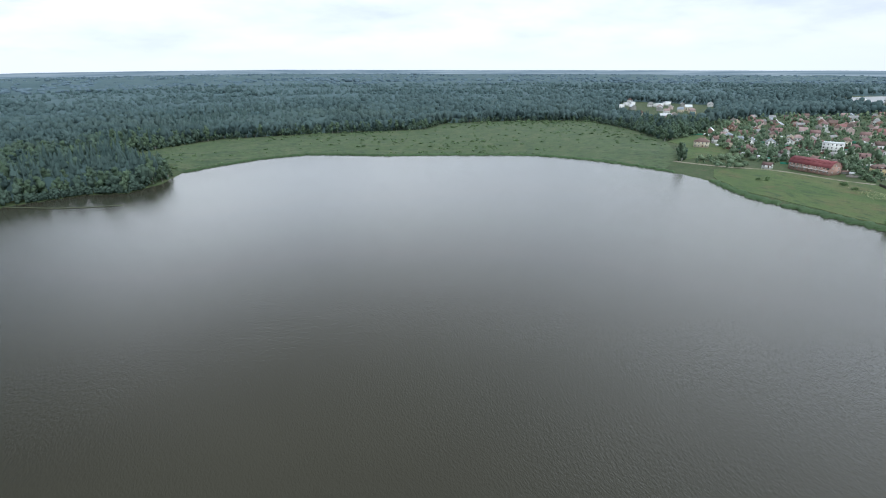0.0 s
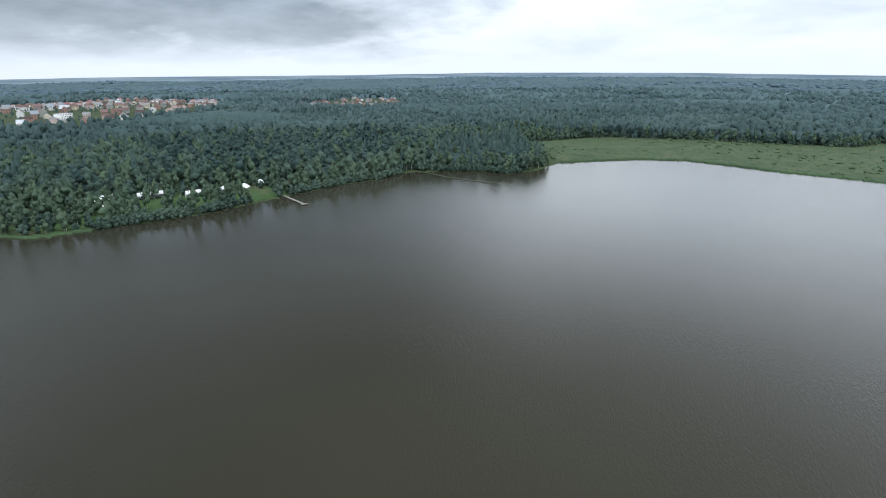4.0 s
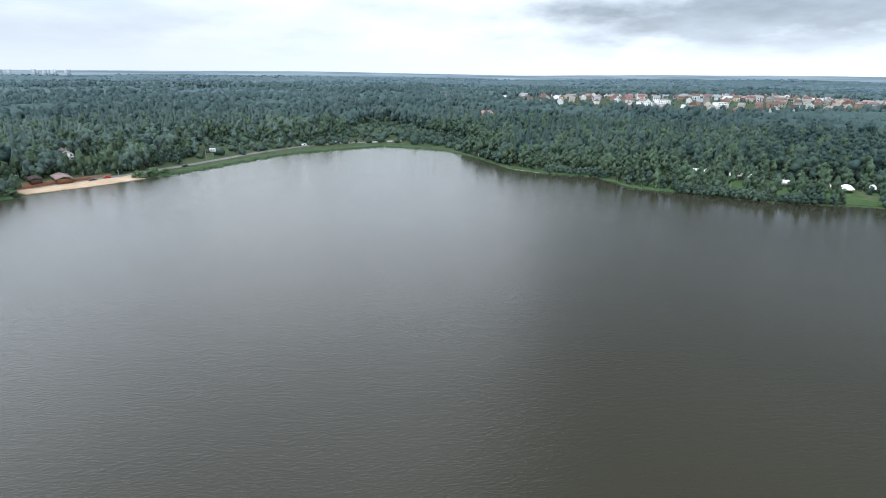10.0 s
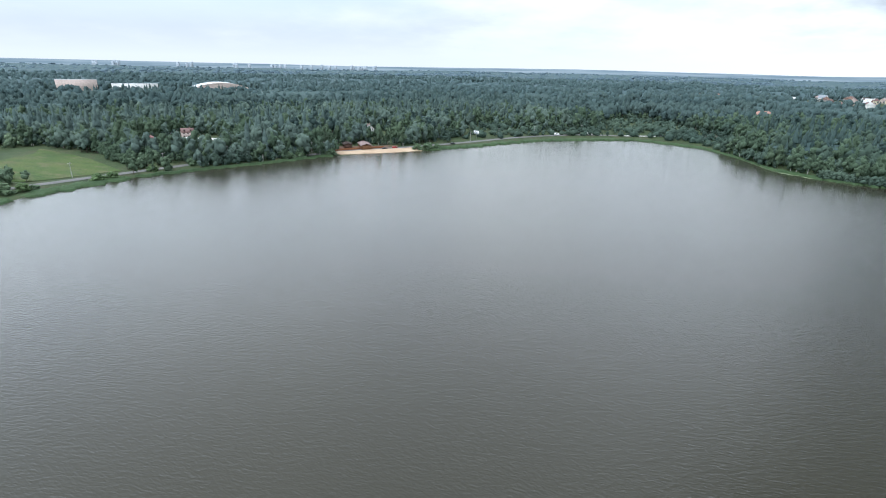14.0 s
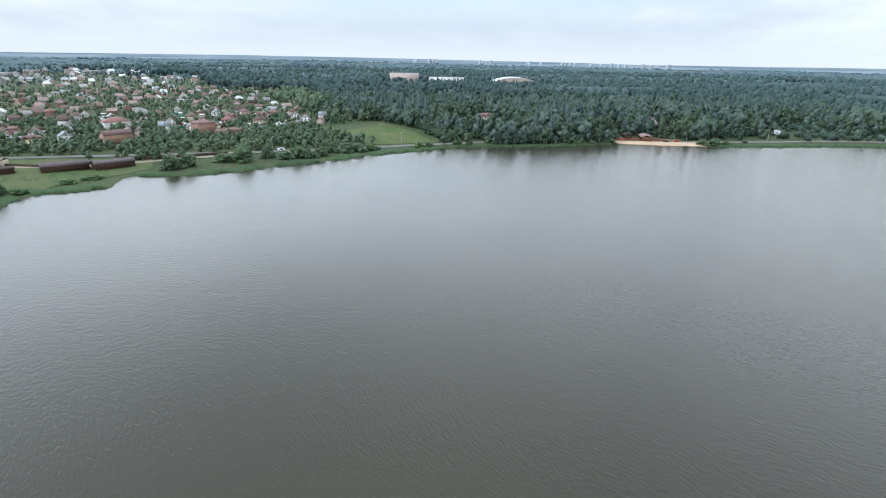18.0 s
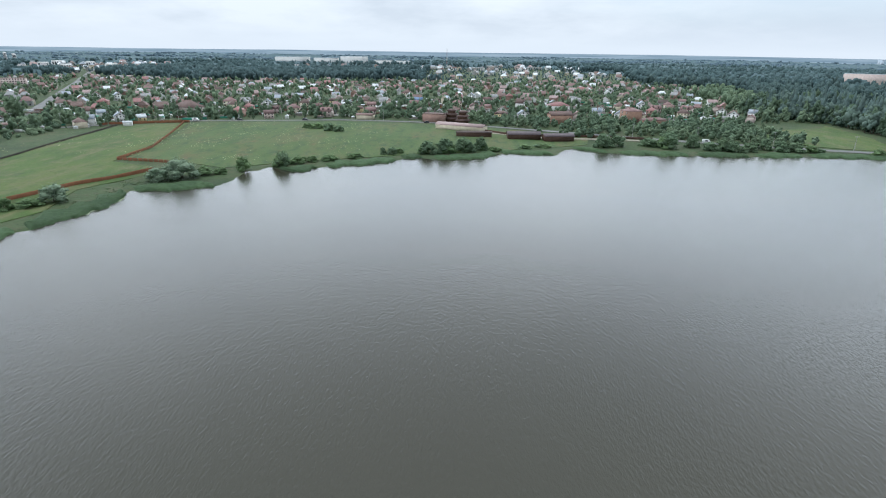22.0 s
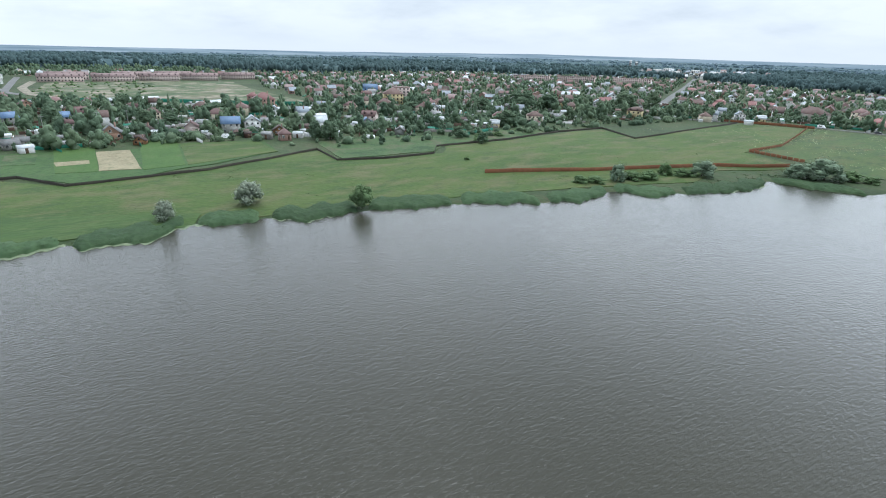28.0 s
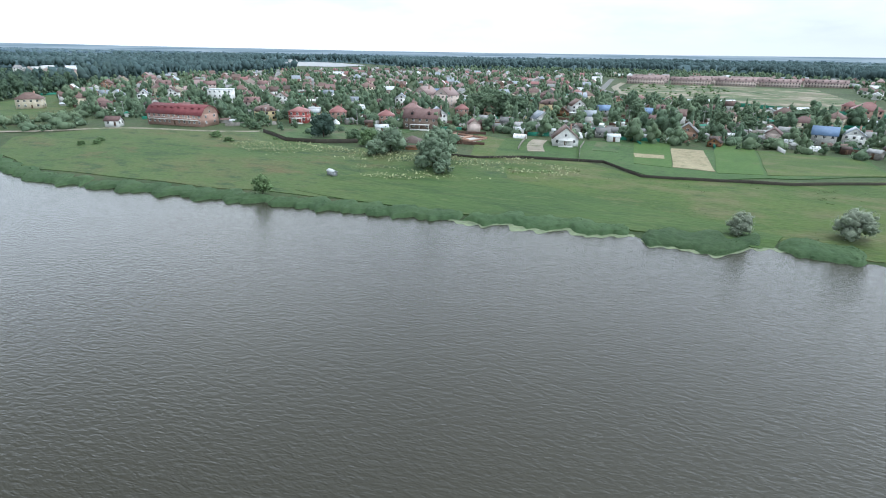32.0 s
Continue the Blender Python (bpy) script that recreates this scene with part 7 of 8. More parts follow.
def garden_clutter(count, rnd):
    """Sheds, woodpiles, frames and plot fences, too small and many to tell apart."""
    h, made = Heap(), 0
    while made < count:
        x, y = rnd.uniform(-260, 560), rnd.uniform(-700, 520)
        at = np.array(x), np.array(y)
        if math.hypot(x - EYE[0], y - EYE[1]) > 640 or float(beyond(*at)) < 60 or not bool(inside(OPEN_EAST, *at)) or bool(inside(FRONT, *at)) or bool(inside(FIELD, *at)) or not bool(off_road(*at)):
            continue
        made += 1
        z, a = lz(x, y), math.radians(facing(x, y) + rnd.choice((0, 90)) + rnd.uniform(-12, 12))
        c, s = math.cos(a), math.sin(a)

        def place(v):
            v = np.array(v, float)
            return np.stack([x + v[:, 0] * c - v[:, 1] * s, y + v[:, 0] * s + v[:, 1] * c, z + v[:, 2]], -1)
        if made % 3:
            w, t = rnd.uniform(5, 13), rnd.uniform(1.1, 1.9)
            v = [(i, j, k) for i in (-w, w) for j in (-0.05, 0.05) for k in (-0.3, t)]
            h.add(place(v), [(0, 1, 3), (0, 3, 2), (4, 6, 7), (4, 7, 5), (0, 4, 5), (0, 5, 1), (2, 3, 7), (2, 7, 6), (1, 5, 7), (1, 7, 3)], rnd.choice((0, 0, 1, 1, 2, 3)))
        else:
            w, d, t = rnd.uniform(1.0, 2.6), rnd.uniform(0.9, 1.8), rnd.uniform(1.4, 2.4)
            v = [(i, j, k) for i in (-w, w) for j in (-d, d) for k in (-0.3, t)]
            h.add(place(v), [(0, 1, 3), (0, 3, 2), (4, 6, 7), (4, 7, 5), (0, 4, 5), (0, 5, 1), (2, 3, 7), (2, 7, 6)], rnd.choice((1, 3, 3, 4, 4)))
            e = 0.25
            v = [(-w - e, -d - e, t - 0.1), (w + e, -d - e, t - 0.1), (w + e, d + e, t - 0.1), (-w - e, d + e, t - 0.1), (-w - e, 0, t + d * 0.5), (w + e, 0, t + d * 0.5)]
            h.add(place(v), [(0, 1, 5), (0, 5, 4), (2, 3, 4), (2, 4, 5), (1, 2, 5), (3, 0, 4)], rnd.choice((2, 5, 5, 6, 7)))
    v, f, m = h.arrays()
    return tagged(triangles("garden_clutter", v, f, [M_BROWNP, M_WOODGREY, M_GREENF, M_WHITE, M_GREYW, M_ROOFLIGHT, M_ROOFBROWN, M_ROOFGREY], m), "small sheds, woodpiles and plot fences among the houses", "clutter", kind="stuff")


garden_clutter(2100, random.Random(19))
# hedges and bushes in the front gardens
hx, hy = scattered(rng2, 180, 330, -440, 480, 5.5)
ok = inside(OPEN_EAST, hx, hy) & (beyond(hx, hy) > 50) & ~((hx < 250) & (hy < 280)) & (rng2.rand(len(hx)) < np.clip(0.08 + 0.55 * ((hx > 288) & (hx < 325)) + 0.5 * (hy > 255) + 0.3 * ((hy < -100) & (hx > 250)), 0, 0.8))
for ax, ay, r in taken:
    ok &= np.hypot(hx - ax, hy - ay) > r * 0.75
ok &= ~inside([(240, 72), (280, 88), (285, 46), (290, 0), (288, -70), (250, -70), (225, -20), (235, 40)], hx, hy) | (rng2.rand(len(hx)) < 0.05)
ok &= ~inside([(262, 80), (262, 104), (286, 110), (294, 90)], hx, hy) & ~inside([(225, 310), (228, 222), (268, 220), (270, 275)], hx, hy) & ~inside([(190, 330), (266, 440), (349, 473), (290, 370), (246, 325)], hx, hy)
tagged(plant("garden_bushes", SHRUB + LOW, hx[ok], hy[ok], rng2.uniform(1.5, 6.0, ok.sum()), rng2, [M_VTREE, M_BARK], 1.2), "green fruit bushes and hedges in the gardens", "shrubs", kind="stuff")
wx2, wy2 = scattered(rng2, -1650, -740, 180, 1500, 13)
ok = (inside(OPEN_WEST, wx2, wy2) | inside(OPEN_NORTHWEST, wx2, wy2)) & (rng2.rand(len(wx2)) < 0.55) & ~inside([(-1085, 195), (-1015, 205), (-965, 270), (-995, 305), (-1090, 245)], wx2, wy2)
tagged(plant("clearing_trees", FAR, wx2[ok], wy2[ok], rng2.uniform(3, 6.5, ok.sum()), rng2, [M_FARHAZE, M_BARK], 1.0), "trees among the houses beyond the forest", "trees", kind="stuff")
cx2, cy2 = scattered(rng2, -460, 1280, -1950, -980, 17)
ok = (inside(OPEN_CITY, cx2, cy2) | inside(OPEN_ROADTOWN, cx2, cy2) | inside(OPEN_GAP, cx2, cy2)) & (rng2.rand(len(cx2)) < 0.55)
tagged(plant("town_trees", FAR, cx2[ok], cy2[ok], rng2.uniform(4, 9, ok.sum()), rng2, [M_FARHAZE, M_BARK], 1.0), "street trees of the distant town", "trees", kind="stuff")
# young trees of the lakeside strip south of the meadow and along the road
ax2, ay2 = scattered(rng2, -260, 100, -500, -370, 6.0)
ok = inside([(-260, -470), (-262, -374), (-225, -378), (-180, -389), (-140, -396), (-104, -399), (-60, -446), (0, -478), (60, -482), (90, -500), (-120, -510)], ax2, ay2) & (rng2.rand(len(ax2)) < 0.8) & off_road(ax2, ay2, 4.5) & (np.hypot(ax2 + 95, ay2 + 390) > 14)
ok &= ~((ax2 > -45) & (ay2 > -470)) & (np.hypot(ax2 + 110, ay2 + 468) > 13)
for ax, ay, r in taken:
    ok &= np.hypot(ax2 - ax, ay2 - ay) > r
tagged(plant("roadside_trees", LOW + LEAFY[:2], ax2[ok], ay2[ok], rng2.uniform(4.5, 8.5, ok.sum()), rng2, [M_VTREE, M_BARK], 1.15), "young roadside trees behind the brown sheds", "trees", kind="stuff")
# bushes on the building field and flowering umbels in the meadows
bx2, by2 = scattered(rng2, 450, 800, -170, 40, 9)
ok = inside([(600, 40), (803, 30), (800, -60), (700, -70), (600, -50), (540, 0)], bx2, by2) & (rng2.rand(len(bx2)) < 0.35)
tagged(plant("field_bushes", SHRUB, bx2[ok], by2[ok], rng2.uniform(1.2, 2.8, ok.sum()), rng2, [M_BUSH], 1.3), "low bushes growing over the building field", "shrubs", kind="stuff")

# ---- single buildings that stand out ----
def site(ob, x, y, turn=None, dz=0.0):
    ob.matrix_basis = pose(x, y, lz(x, y) + dz, 0, 0, facing(x, y) if turn is None else turn)
    return ob


site(house("hotel", "long red brick hotel with a maroon mansard roof and dormers", 35, 13, 2, "gambrel", "brick", "maroon", True, dormers=8, balcony=True, chimney=False, pitch=0.55, category="hotel"), 251, 244, -87)
site(house("villa", "white villa with a brown hip roof by the field", 14, 10, 2, "hip", "cream", "brown", True, category="house"), 268, 388, -50)
site(house("villa", "large cream villa with a red roof and arched terrace", 18, 13, 2, "hip", "white", "scarlet", True, dormers=1, balcony=True, porch=True, storey=3.7, pitch=0.5), -119, -540, 10)
site(house("brick_house", "red brick house with a wide brown roof by the shore road", 18, 10, 2, "gable", "orange", "brown", True, dormers=1, storey=3.3, pitch=0.5), -109, -470, 12)
site(house("brick_house", "tall red brick mansion with stepped storeys", 13, 12, 3, "hip", "orange", "redtile", True, balcony=True, storey=3.2, pitch=0.4), -170, -483, 20)
site(house("brick_house", "low red brick wing beside a brick mansion", 20, 9, 1, "hip", "orange", "redtile", True, storey=3.6, pitch=0.4), -186, -474, 20)
site(house("cafe", "two-storey brick cafe with a flat brown roof", 18, 11, 2, "flat", "brick", "brown", True, category="cafe"), -7, -470, -10)
site(house("stone_mansion", "grey-beige stone mansion with a centre gable", 22, 14, 2, "hip", "stone", "brown", True, porch=True, dormers=1), 212, -498, -20)
site(house("timber_villa", "large brown half-timbered villa with a dark red roof", 18, 11, 2, "gable", "timber", "redtile", True, dormers=2, porch=True), 292, 122, -80)
site(house("twin_villa", "pale pink brick villa with twin gables", 13, 15, 3, "cross", "pink", "pinkroof", True), 400, 148, -100)
site(house("twin_villa", "pale pink brick villa with twin gables", 13, 15, 3, "cross", "pink", "pinkroof", True), 402, 165, -100)
site(house("white_block", "white modern house with balconies and a flat roof", 17, 12, 3, "flat", "white", "light", True, balcony=True), 356, 311, -60)
site(house("red_house", "bright red two-storey house with a white balcony", 10, 9, 2, "hip", "red", "scarlet", True, balcony=True, porch=True, pitch=0.5), 284, 193, -70)
site(house("hut", "small brick hut with a red roof by the track", 7, 5, 1, "gable", "white", "redtile", True, chimney=False, category="hut"), 229, 268, -70)
site(house("brick_dacha", "orange brick house with a grey slate gable roof", 10, 9, 1, "cross", "orange", "grey", True, pitch=0.85), 316, -9, -95)
site(house("white_dacha", "white two-storey house with a brown gable roof and a porch", 11, 11, 1, "cross", "white", "brown", True, porch=True, pitch=0.85, storey=3.2), 271, 44, -78)
site(house("brick_hut", "rusty brick hut with a pointed roof", 5.5, 5, 1, "hip", "brick", "redtile", True, chimney=False, pitch=1.1, category="hut"), 281, -85, -90)
site(house("blue_house", "house with bright blue walls and roof", 15, 11, 2, "gable", "blue", "blue", False), 560, -268, -110)
site(house("brick_house", "red brick house with a scarlet roof by the building field", 16, 13, 2, "hip", "brick", "scarlet", False), 452, -122, -100)
site(house("yellow_house", "cream yellow three-storey house with tall windows", 17, 13, 3, "hip", "yellow", "brown", False), 446, -236, -110)
site(house("brick_block", "brown brick block with a flat roof", 15, 13, 4, "flat", "pink", "brown", False), 478, -262, -110)
site(house("white_roofed_house", "white garden house under a shining white roof", 10, 10, 1, "gambrel", "white", "light", True, storey=3.2), 319, -117, -100)

# terraced rows beyond the building field
row = house("terraced_row", "long terraced row in pale brick with a brown roof", 46, 12, 2, "gable", "pink", "pinkroof", False, dormers=6, chimney=False, pitch=0.6, category="terrace", group="terraced rows")
site(row, 800, 18, -90)
for x, y, t in ((806, -36, -91), (812, -88, -90), (830, -140, -96), (846, -194, -96), (845, 12, -90), (852, -60, -90), (866, -112, -92)):
    copy_thing(row, pose(x, y, lz(x, y), 0, 0, t))
flats = house("apartment_block", "four-storey brown brick apartment block", 60, 13, 4, "flat", "pink", "brown", False, chimney=False, category="apartments", group="apartment blocks")
site(flats, 712, -640, -140)
for x, y, t in ((672, -705, -145), (610, -770, -150)):
    copy_thing(flats, pose(x, y, lz(x, y), 0, 0, t))
white_flats = house("white_apartment_block", "white four-storey apartment block above the trees", 24, 12, 4, "flat", "white", "light", False, chimney=False, category="apartments", group="white blocks beyond the woods")
site(white_flats, -1005, 330, 100)
for x, y, t in ((-1030, 372, 100), (-985, 449, 110), (948, 720, -130), (985, 690, -130)):
    copy_thing(white_flats, pose(x, y, lz(x, y), 0, 0, t))
white_hall = house("school_building", "long low white school building at the edge of the forest", 36, 11, 2, "flat", "white", "light", False, chimney=False, category="school", group="low white buildings")
site(white_hall, 505, 885, -155)
for x, y, t in ((572, 940, -150), (600, 880, -145), (640, 905, -140)):
    copy_thing(white_hall, pose(x, y, lz(x, y), 0, 0, t))
pink_flats = house("sanatorium", "long pale pink sanatorium rising over the forest", 62, 15, 5, "flat", "pink", "light", False, chimney=False, category="building", storey=3.4, plinth=6.0)
site(pink_flats, -738, -1040, -36)
site(house("sanatorium_wing", "long white building rising over the forest", 74, 15, 4, "flat", "white", "light", False, chimney=False, category="building", storey=3.4, plinth=3.0), -800, -972, -40)
for k, (x, y) in enumerate(((-1320, -22), (-1340, 16), (-893, 50), (-868, 130))):
    site(house("forest_villa", "salmon-roofed villa in a forest clearing", (30, 30, 26, 12)[k], 14, 2, "hip", "pink", "salmon", False, storey=3.4, category="house"), x, y, 90)


# ---- small builders ----
def pagoda(x, y, turn):
    root = thing("tiered_restaurant", "dark wooden restaurant with stacked overhanging roofs", "restaurant")
    for k in range(3):
        w = 9 - 1.6 * k
        z = 3.2 * k
        b, r = Heap(), Heap()
        box(b, -w / 2, w / 2, -w / 2, w / 2, z - (0.6 if k == 0 else 0), z + 2.6)
        part("storey", b, M_BROWNP, root)
        X = w / 2 + 1.3
        v = [(-X, -X, z + 2.5), (X, -X, z + 2.5), (X, X, z + 2.5), (-X, X, z + 2.5), (-w / 2 + 0.6, -w / 2 + 0.6, z + 3.6), (w / 2 - 0.6, -w / 2 + 0.6, z + 3.6), (w / 2 - 0.6, w / 2 - 0.6, z + 3.6), (-w / 2 + 0.6, w / 2 - 0.6, z + 3.6)]
        r.add(v, [(0, 1, 5), (0, 5, 4), (1, 2, 6), (1, 6, 5), (2, 3, 7), (2, 7, 6), (3, 0, 4), (3, 4, 7), (4, 5, 6), (4, 6, 7), (0, 2, 1), (0, 3, 2)])
        part("eaves_roof", r, M_ROOFBROWN, root)
        for i in range(3):
            wall_window(root, -w / 3 + w / 3 * i, -w / 2, z + 0.7, 1.3, 1.4, "front", False)
    site(root, x, y, turn)


pagoda(-30, -462, -5)
pagoda(-21, -474, -5)


def open_shed(name, label, x, y, length, depth, height, turn, roof_mat, post_mat, wall_mat=None, category="shed"):
    """A long low roof on posts, closed at the back."""
    root = thing(name, label, category)
    r = Heap()
    slab(r, (-length / 2 - 0.5, -depth / 2 - 0.8, height), (length / 2 + 0.5, -depth / 2 - 0.8, height), (length / 2 + 0.5, 0, height + depth * 0.18), (-length / 2 - 0.5, 0, height + depth * 0.18), 0.15)
    slab(r, (length / 2 + 0.5, depth / 2 + 0.8, height), (-length / 2 - 0.5, depth / 2 + 0.8, height), (-length / 2 - 0.5, 0, height + depth * 0.18), (length / 2 + 0.5, 0, height + depth * 0.18), 0.15)
    part("roof", r, roof_mat, root)
    b = Heap()
    box(b, -length / 2, length / 2, depth / 2 - 0.2, depth / 2, -0.6, height)
    part("back_wall", b, wall_mat or post_mat, root)
    for e in (-1, 1):
        s = Heap()
        box(s, e * length / 2 - 0.1, e * length / 2 + 0.1, -depth / 2, depth / 2 - 0.2, -0.6, height)
        part("end_wall", s, wall_mat or post_mat, root)
    n = max(2, int(length / 3.5))
    for k in range(n + 1):
        p = Heap()
        xx = -length / 2 + length * k / n
        box(p, xx - 0.12, xx + 0.12, -depth / 2 - 0.12, -depth / 2 + 0.12, -0.6, height)
        part("post", p, post_mat, root)
        if k < n:
            q = Heap()
            box(q, xx + 0.12, xx + length / n - 0.12, -depth / 2 - 0.04, -depth / 2 + 0.04, -0.2, 1.0)
            part("parapet", q, post_mat, root)
    return site(root, x, y, turn)


open_shed("long_terrace", "long lakeside terrace building with a beige-brown roof", -29, -424, 38, 9, 3.4, -25, M_ROOFPINK, M_CREAM)
open_shed("bathing_pavilion", "row of dark brown wooden pavilions by the lake", -38, -396, 24, 5, 3.0, 2, M_ROOFDARK, M_CREAM, M_BROWNP)
open_shed("boat_shed", "dark brown boat shed with a shallow roof", -72, -393, 22, 9, 3.2, 2, M_ROOFPLUM, M_BROWNP)
open_shed("boat_shed", "dark brown wooden hall with a wide shallow roof", -95, -390, 20, 8, 3.6, 6, M_ROOFPLUM, M_PINK, M_BROWNP)
open_shed("road_canopy", "brown roofed stall by the shore road", 52, -480, 14, 8, 3.6, -8, M_ROOFBROWN, M_CREAM)
open_shed("beach_cafe", "low wooden beach cafe with a pale brown roof", -463, -284, 18, 8, 3.2, 40, M_ROOFPINK, M_LOG)
open_shed("beach_shed", "dark shed behind the beach", -457, -297, 12, 6, 3.0, 40, M_ROOFDARK, M_BROWNP)
open_shed("stage_roof", "brown-roofed open stage under the trees", -414, 247, 15, 7, 3.2, 60, M_ROOFBROWN, M_LOG)
open_shed("garage_row", "low garage row with a rusty roof beside the main road", 300, -384, 26, 7, 3.0, 40, M_ROOFBROWN, M_GREYW)
open_shed("warehouse", "long low white warehouse behind the gardens", 500, -30, 44, 10, 3.5, -75, M_ROOFLIGHT, M_WHITE)
open_shed("warehouse", "long low white warehouse behind the gardens", 462, -80, 30, 9, 3.5, -60, M_ROOFLIGHT, M_WHITE)
open_shed("warehouse", "long low white shed beside the gardens", 405, -128, 40, 7, 3.0, -100, M_ROOFLIGHT, M_CONCRETE)


def gazebo(x, y):
    root = thing("garden_pavilion", "wooden garden pavilion with a dark brown hip roof", "pavilion")
    r = Heap()
    r.add([(-5, -4, 3), (5, -4, 3), (5, 4, 3), (-5, 4, 3), (-1.5, 0, 5.2), (1.5, 0, 5.2), (-5, -4, 2.8), (5, -4, 2.8), (5, 4, 2.8), (-5, 4, 2.8)], [(0, 1, 5), (0, 5, 4), (2, 3, 4), (2, 4, 5), (1, 2, 5), (3, 0, 4), (6, 7, 1), (6, 1, 0), (7, 8, 2), (7, 2, 1), (8, 9, 3), (8, 3, 2), (9, 6, 0), (9, 0, 3), (6, 8, 7), (6, 9, 8)])
    part("roof", r, M_ROOFDARK, root)
    f = Heap()
    box(f, -4.2, 4.2, -3.2, 3.2, -0.5, 0.35)
    part("floor", f, M_LOG, root)
    for i in (-4, 0, 4):
        for j in (-3, 3):
            p = Heap()
            box(p, i - 0.15, i + 0.15, j - 0.15, j + 0.15, 0.35, 2.9)
            part("post", p, M_LOG, root)
    site(root, x, y, 10)


gazebo(234, 103)


def marquee(x, y, w, d, turn, label):
    """White frame tent with a ridged roof, built of bays."""
    root = thing("marquee", label, "tent")
    bays = max(2, int(w / 5))
    for k in range(bays):
        x0, x1 = -w / 2 + w * k / bays, -w / 2 + w * (k + 1) / bays
        r = Heap()
        slab(r, (x0, -d / 2 - 0.3, 2.8), (x1, -d / 2 - 0.3, 2.8), (x1, 0, 4.8), (x0, 0, 4.8), 0.05)
        slab(r, (x1, d / 2 + 0.3, 2.8), (x0, d / 2 + 0.3, 2.8), (x0, 0, 4.8), (x1, 0, 4.8), 0.05)
        part("roof_bay", r, M_CANVAS, root)
        s = Heap()
        box(s, x0 + 0.05, x1 - 0.05, d / 2 - 0.03, d / 2 + 0.03, 0, 2.8)
        part("side_wall", s, M_CANVAS, root)
    for k in range(bays + 1):
        xx = -w / 2 + w * k / bays
        for j in (-d / 2, d / 2 - 0.1):
            p = Heap()
            box(p, xx - 0.06, xx + 0.06, j - 0.06, j + 0.06, -0.3, 2.8)
            part("pole", p, M_STEEL, root)
    for e in (-1, 1):
        g = Heap()
        g.add([(e * w / 2, -d / 2, 0), (e * w / 2, d / 2, 0), (e * w / 2, d / 2, 2.8), (e * w / 2, -d / 2, 2.8), (e * w / 2, 0, 4.75)], [(0, 1, 2), (0, 2, 3), (3, 2, 4)])
        part("end_wall", g, M_CANVAS, root)
    site(root, x, y, turn)


marquee(-488, 152, 26, 12, 75, "long white marquee among birches by the lake")
marquee(-464, 140, 12, 6, 70, "small white marquee on the lakeside lawn")
marquee(-470, 174, 16, 5, 60, "narrow white frame tent at the forest edge")
marquee(-449, 191, 10, 4.5, 62, "white frame tent with a flat ridge by the trees")
marquee(-545, 108, 10, 4, 70, "white service tent half hidden by trees")
marquee(-553, 62, 12, 4, 60, "white low tent half hidden by trees")


def peaked_tent(x, y, size):
    """A stretched canvas with a high middle and scalloped edges."""
    root = thing("star_tent", "white stretch tent with a domed peak", "tent", "domed white tents")
    h, n, rings = Heap(), 16, 6
    v = []
    for i in range(rings + 1):
        t = i / rings
        for k in range(n):
            a = 2 * math.pi * k / n
            rr = size * t * (1 + 0.10 * math.cos(4 * a) * t)
            v.append((rr * math.cos(a), rr * math.sin(a), 2.3 + 2.9 * math.cos(t * 1.45) + 0.25 * math.cos(4 * a) * t * t - (0.0 if t < 1 else 0.3)))
    f = []
    for i in range(rings):
        for k in range(n):
            a, b = i * n + k, i * n + (k + 1) % n
            f += [(a, b, b + n), (a, b + n, a + n)]
    h.add(v, f)
    part("canopy", h, M_CANVAS, root)
    for k in range(4):
        a = math.pi / 2 * k
        p = Heap()
        stem(p, np.random.RandomState(k), (size * 1.02 * math.cos(a), size * 1.02 * math.sin(a), -0.3), (size * 1.02 * math.cos(a), size * 1.02 * math.sin(a), 2.6), 0.08, 0.08, sides=6)
        part("pole", p, M_STEEL, root)
    p = Heap()
    stem(p, np.random.RandomState(9), (0, 0, -0.3), (0, 0, 5.1), 0.10, 0.08, sides=6)
    part("mast", p, M_STEEL, root)
    site(root, x, y, 30)


peaked_tent(-440, 213, 4.6)
peaked_tent(-434, 223, 4.6)
peaked_tent(-433, 240, 2.6)


# ---- pier on the lake ----
def pier():
    root = thing("pier", "grey wooden bathing pier on posts with a platform", "pier")
    a, b = Vector((-400, 224, 0)), Vector((-369, 208, 0))
    d = b - a
    turn = math.degrees(math.atan2(d.y, d.x))
    plank = Heap()
    box(plank, 0.02, 0.58, -1.0, 1.0, 0.55, 0.63)
    first = None
    n = int(d.length / 0.6)
    for k in range(n):
        ob = part("plank", plank, M_PIER, root) if first is None else new("plank", first)
        first = first or ob.data
        ob.parent = root
        ob.matrix_basis = pose(k * 0.6, 0, 0)
    w = d.length
    for k in range(8):
        ob = new("plank", first)
        ob.parent = root
        ob.matrix_basis = pose(w + 1.0, -2.4 + k * 0.6, 0, 0, 0, 90) @ Matrix.Scale(1.6, 4, (0, 1, 0))
    for k in range(8):
        for j in (-0.85, 0.85):
            p = Heap()
            stem(p, np.random.RandomState(k), (0, 0, -2.0), (0, 0, 0.9), 0.09, 0.08, sides=6)
            ob = part("post", p, M_BARK, root)
            ob.location = (k * w / 7, j, 0)
    m = Heap()
    stem(m, np.random.RandomState(2), (w + 1.5, -1.5, 0.4), (w + 1.2, -1.3, 4.6), 0.06, 0.04, sides=6)
    part("mast", m, M_STEEL, root)
    root.matrix_basis = pose(a.x, a.y, 0, 0, 0, turn)


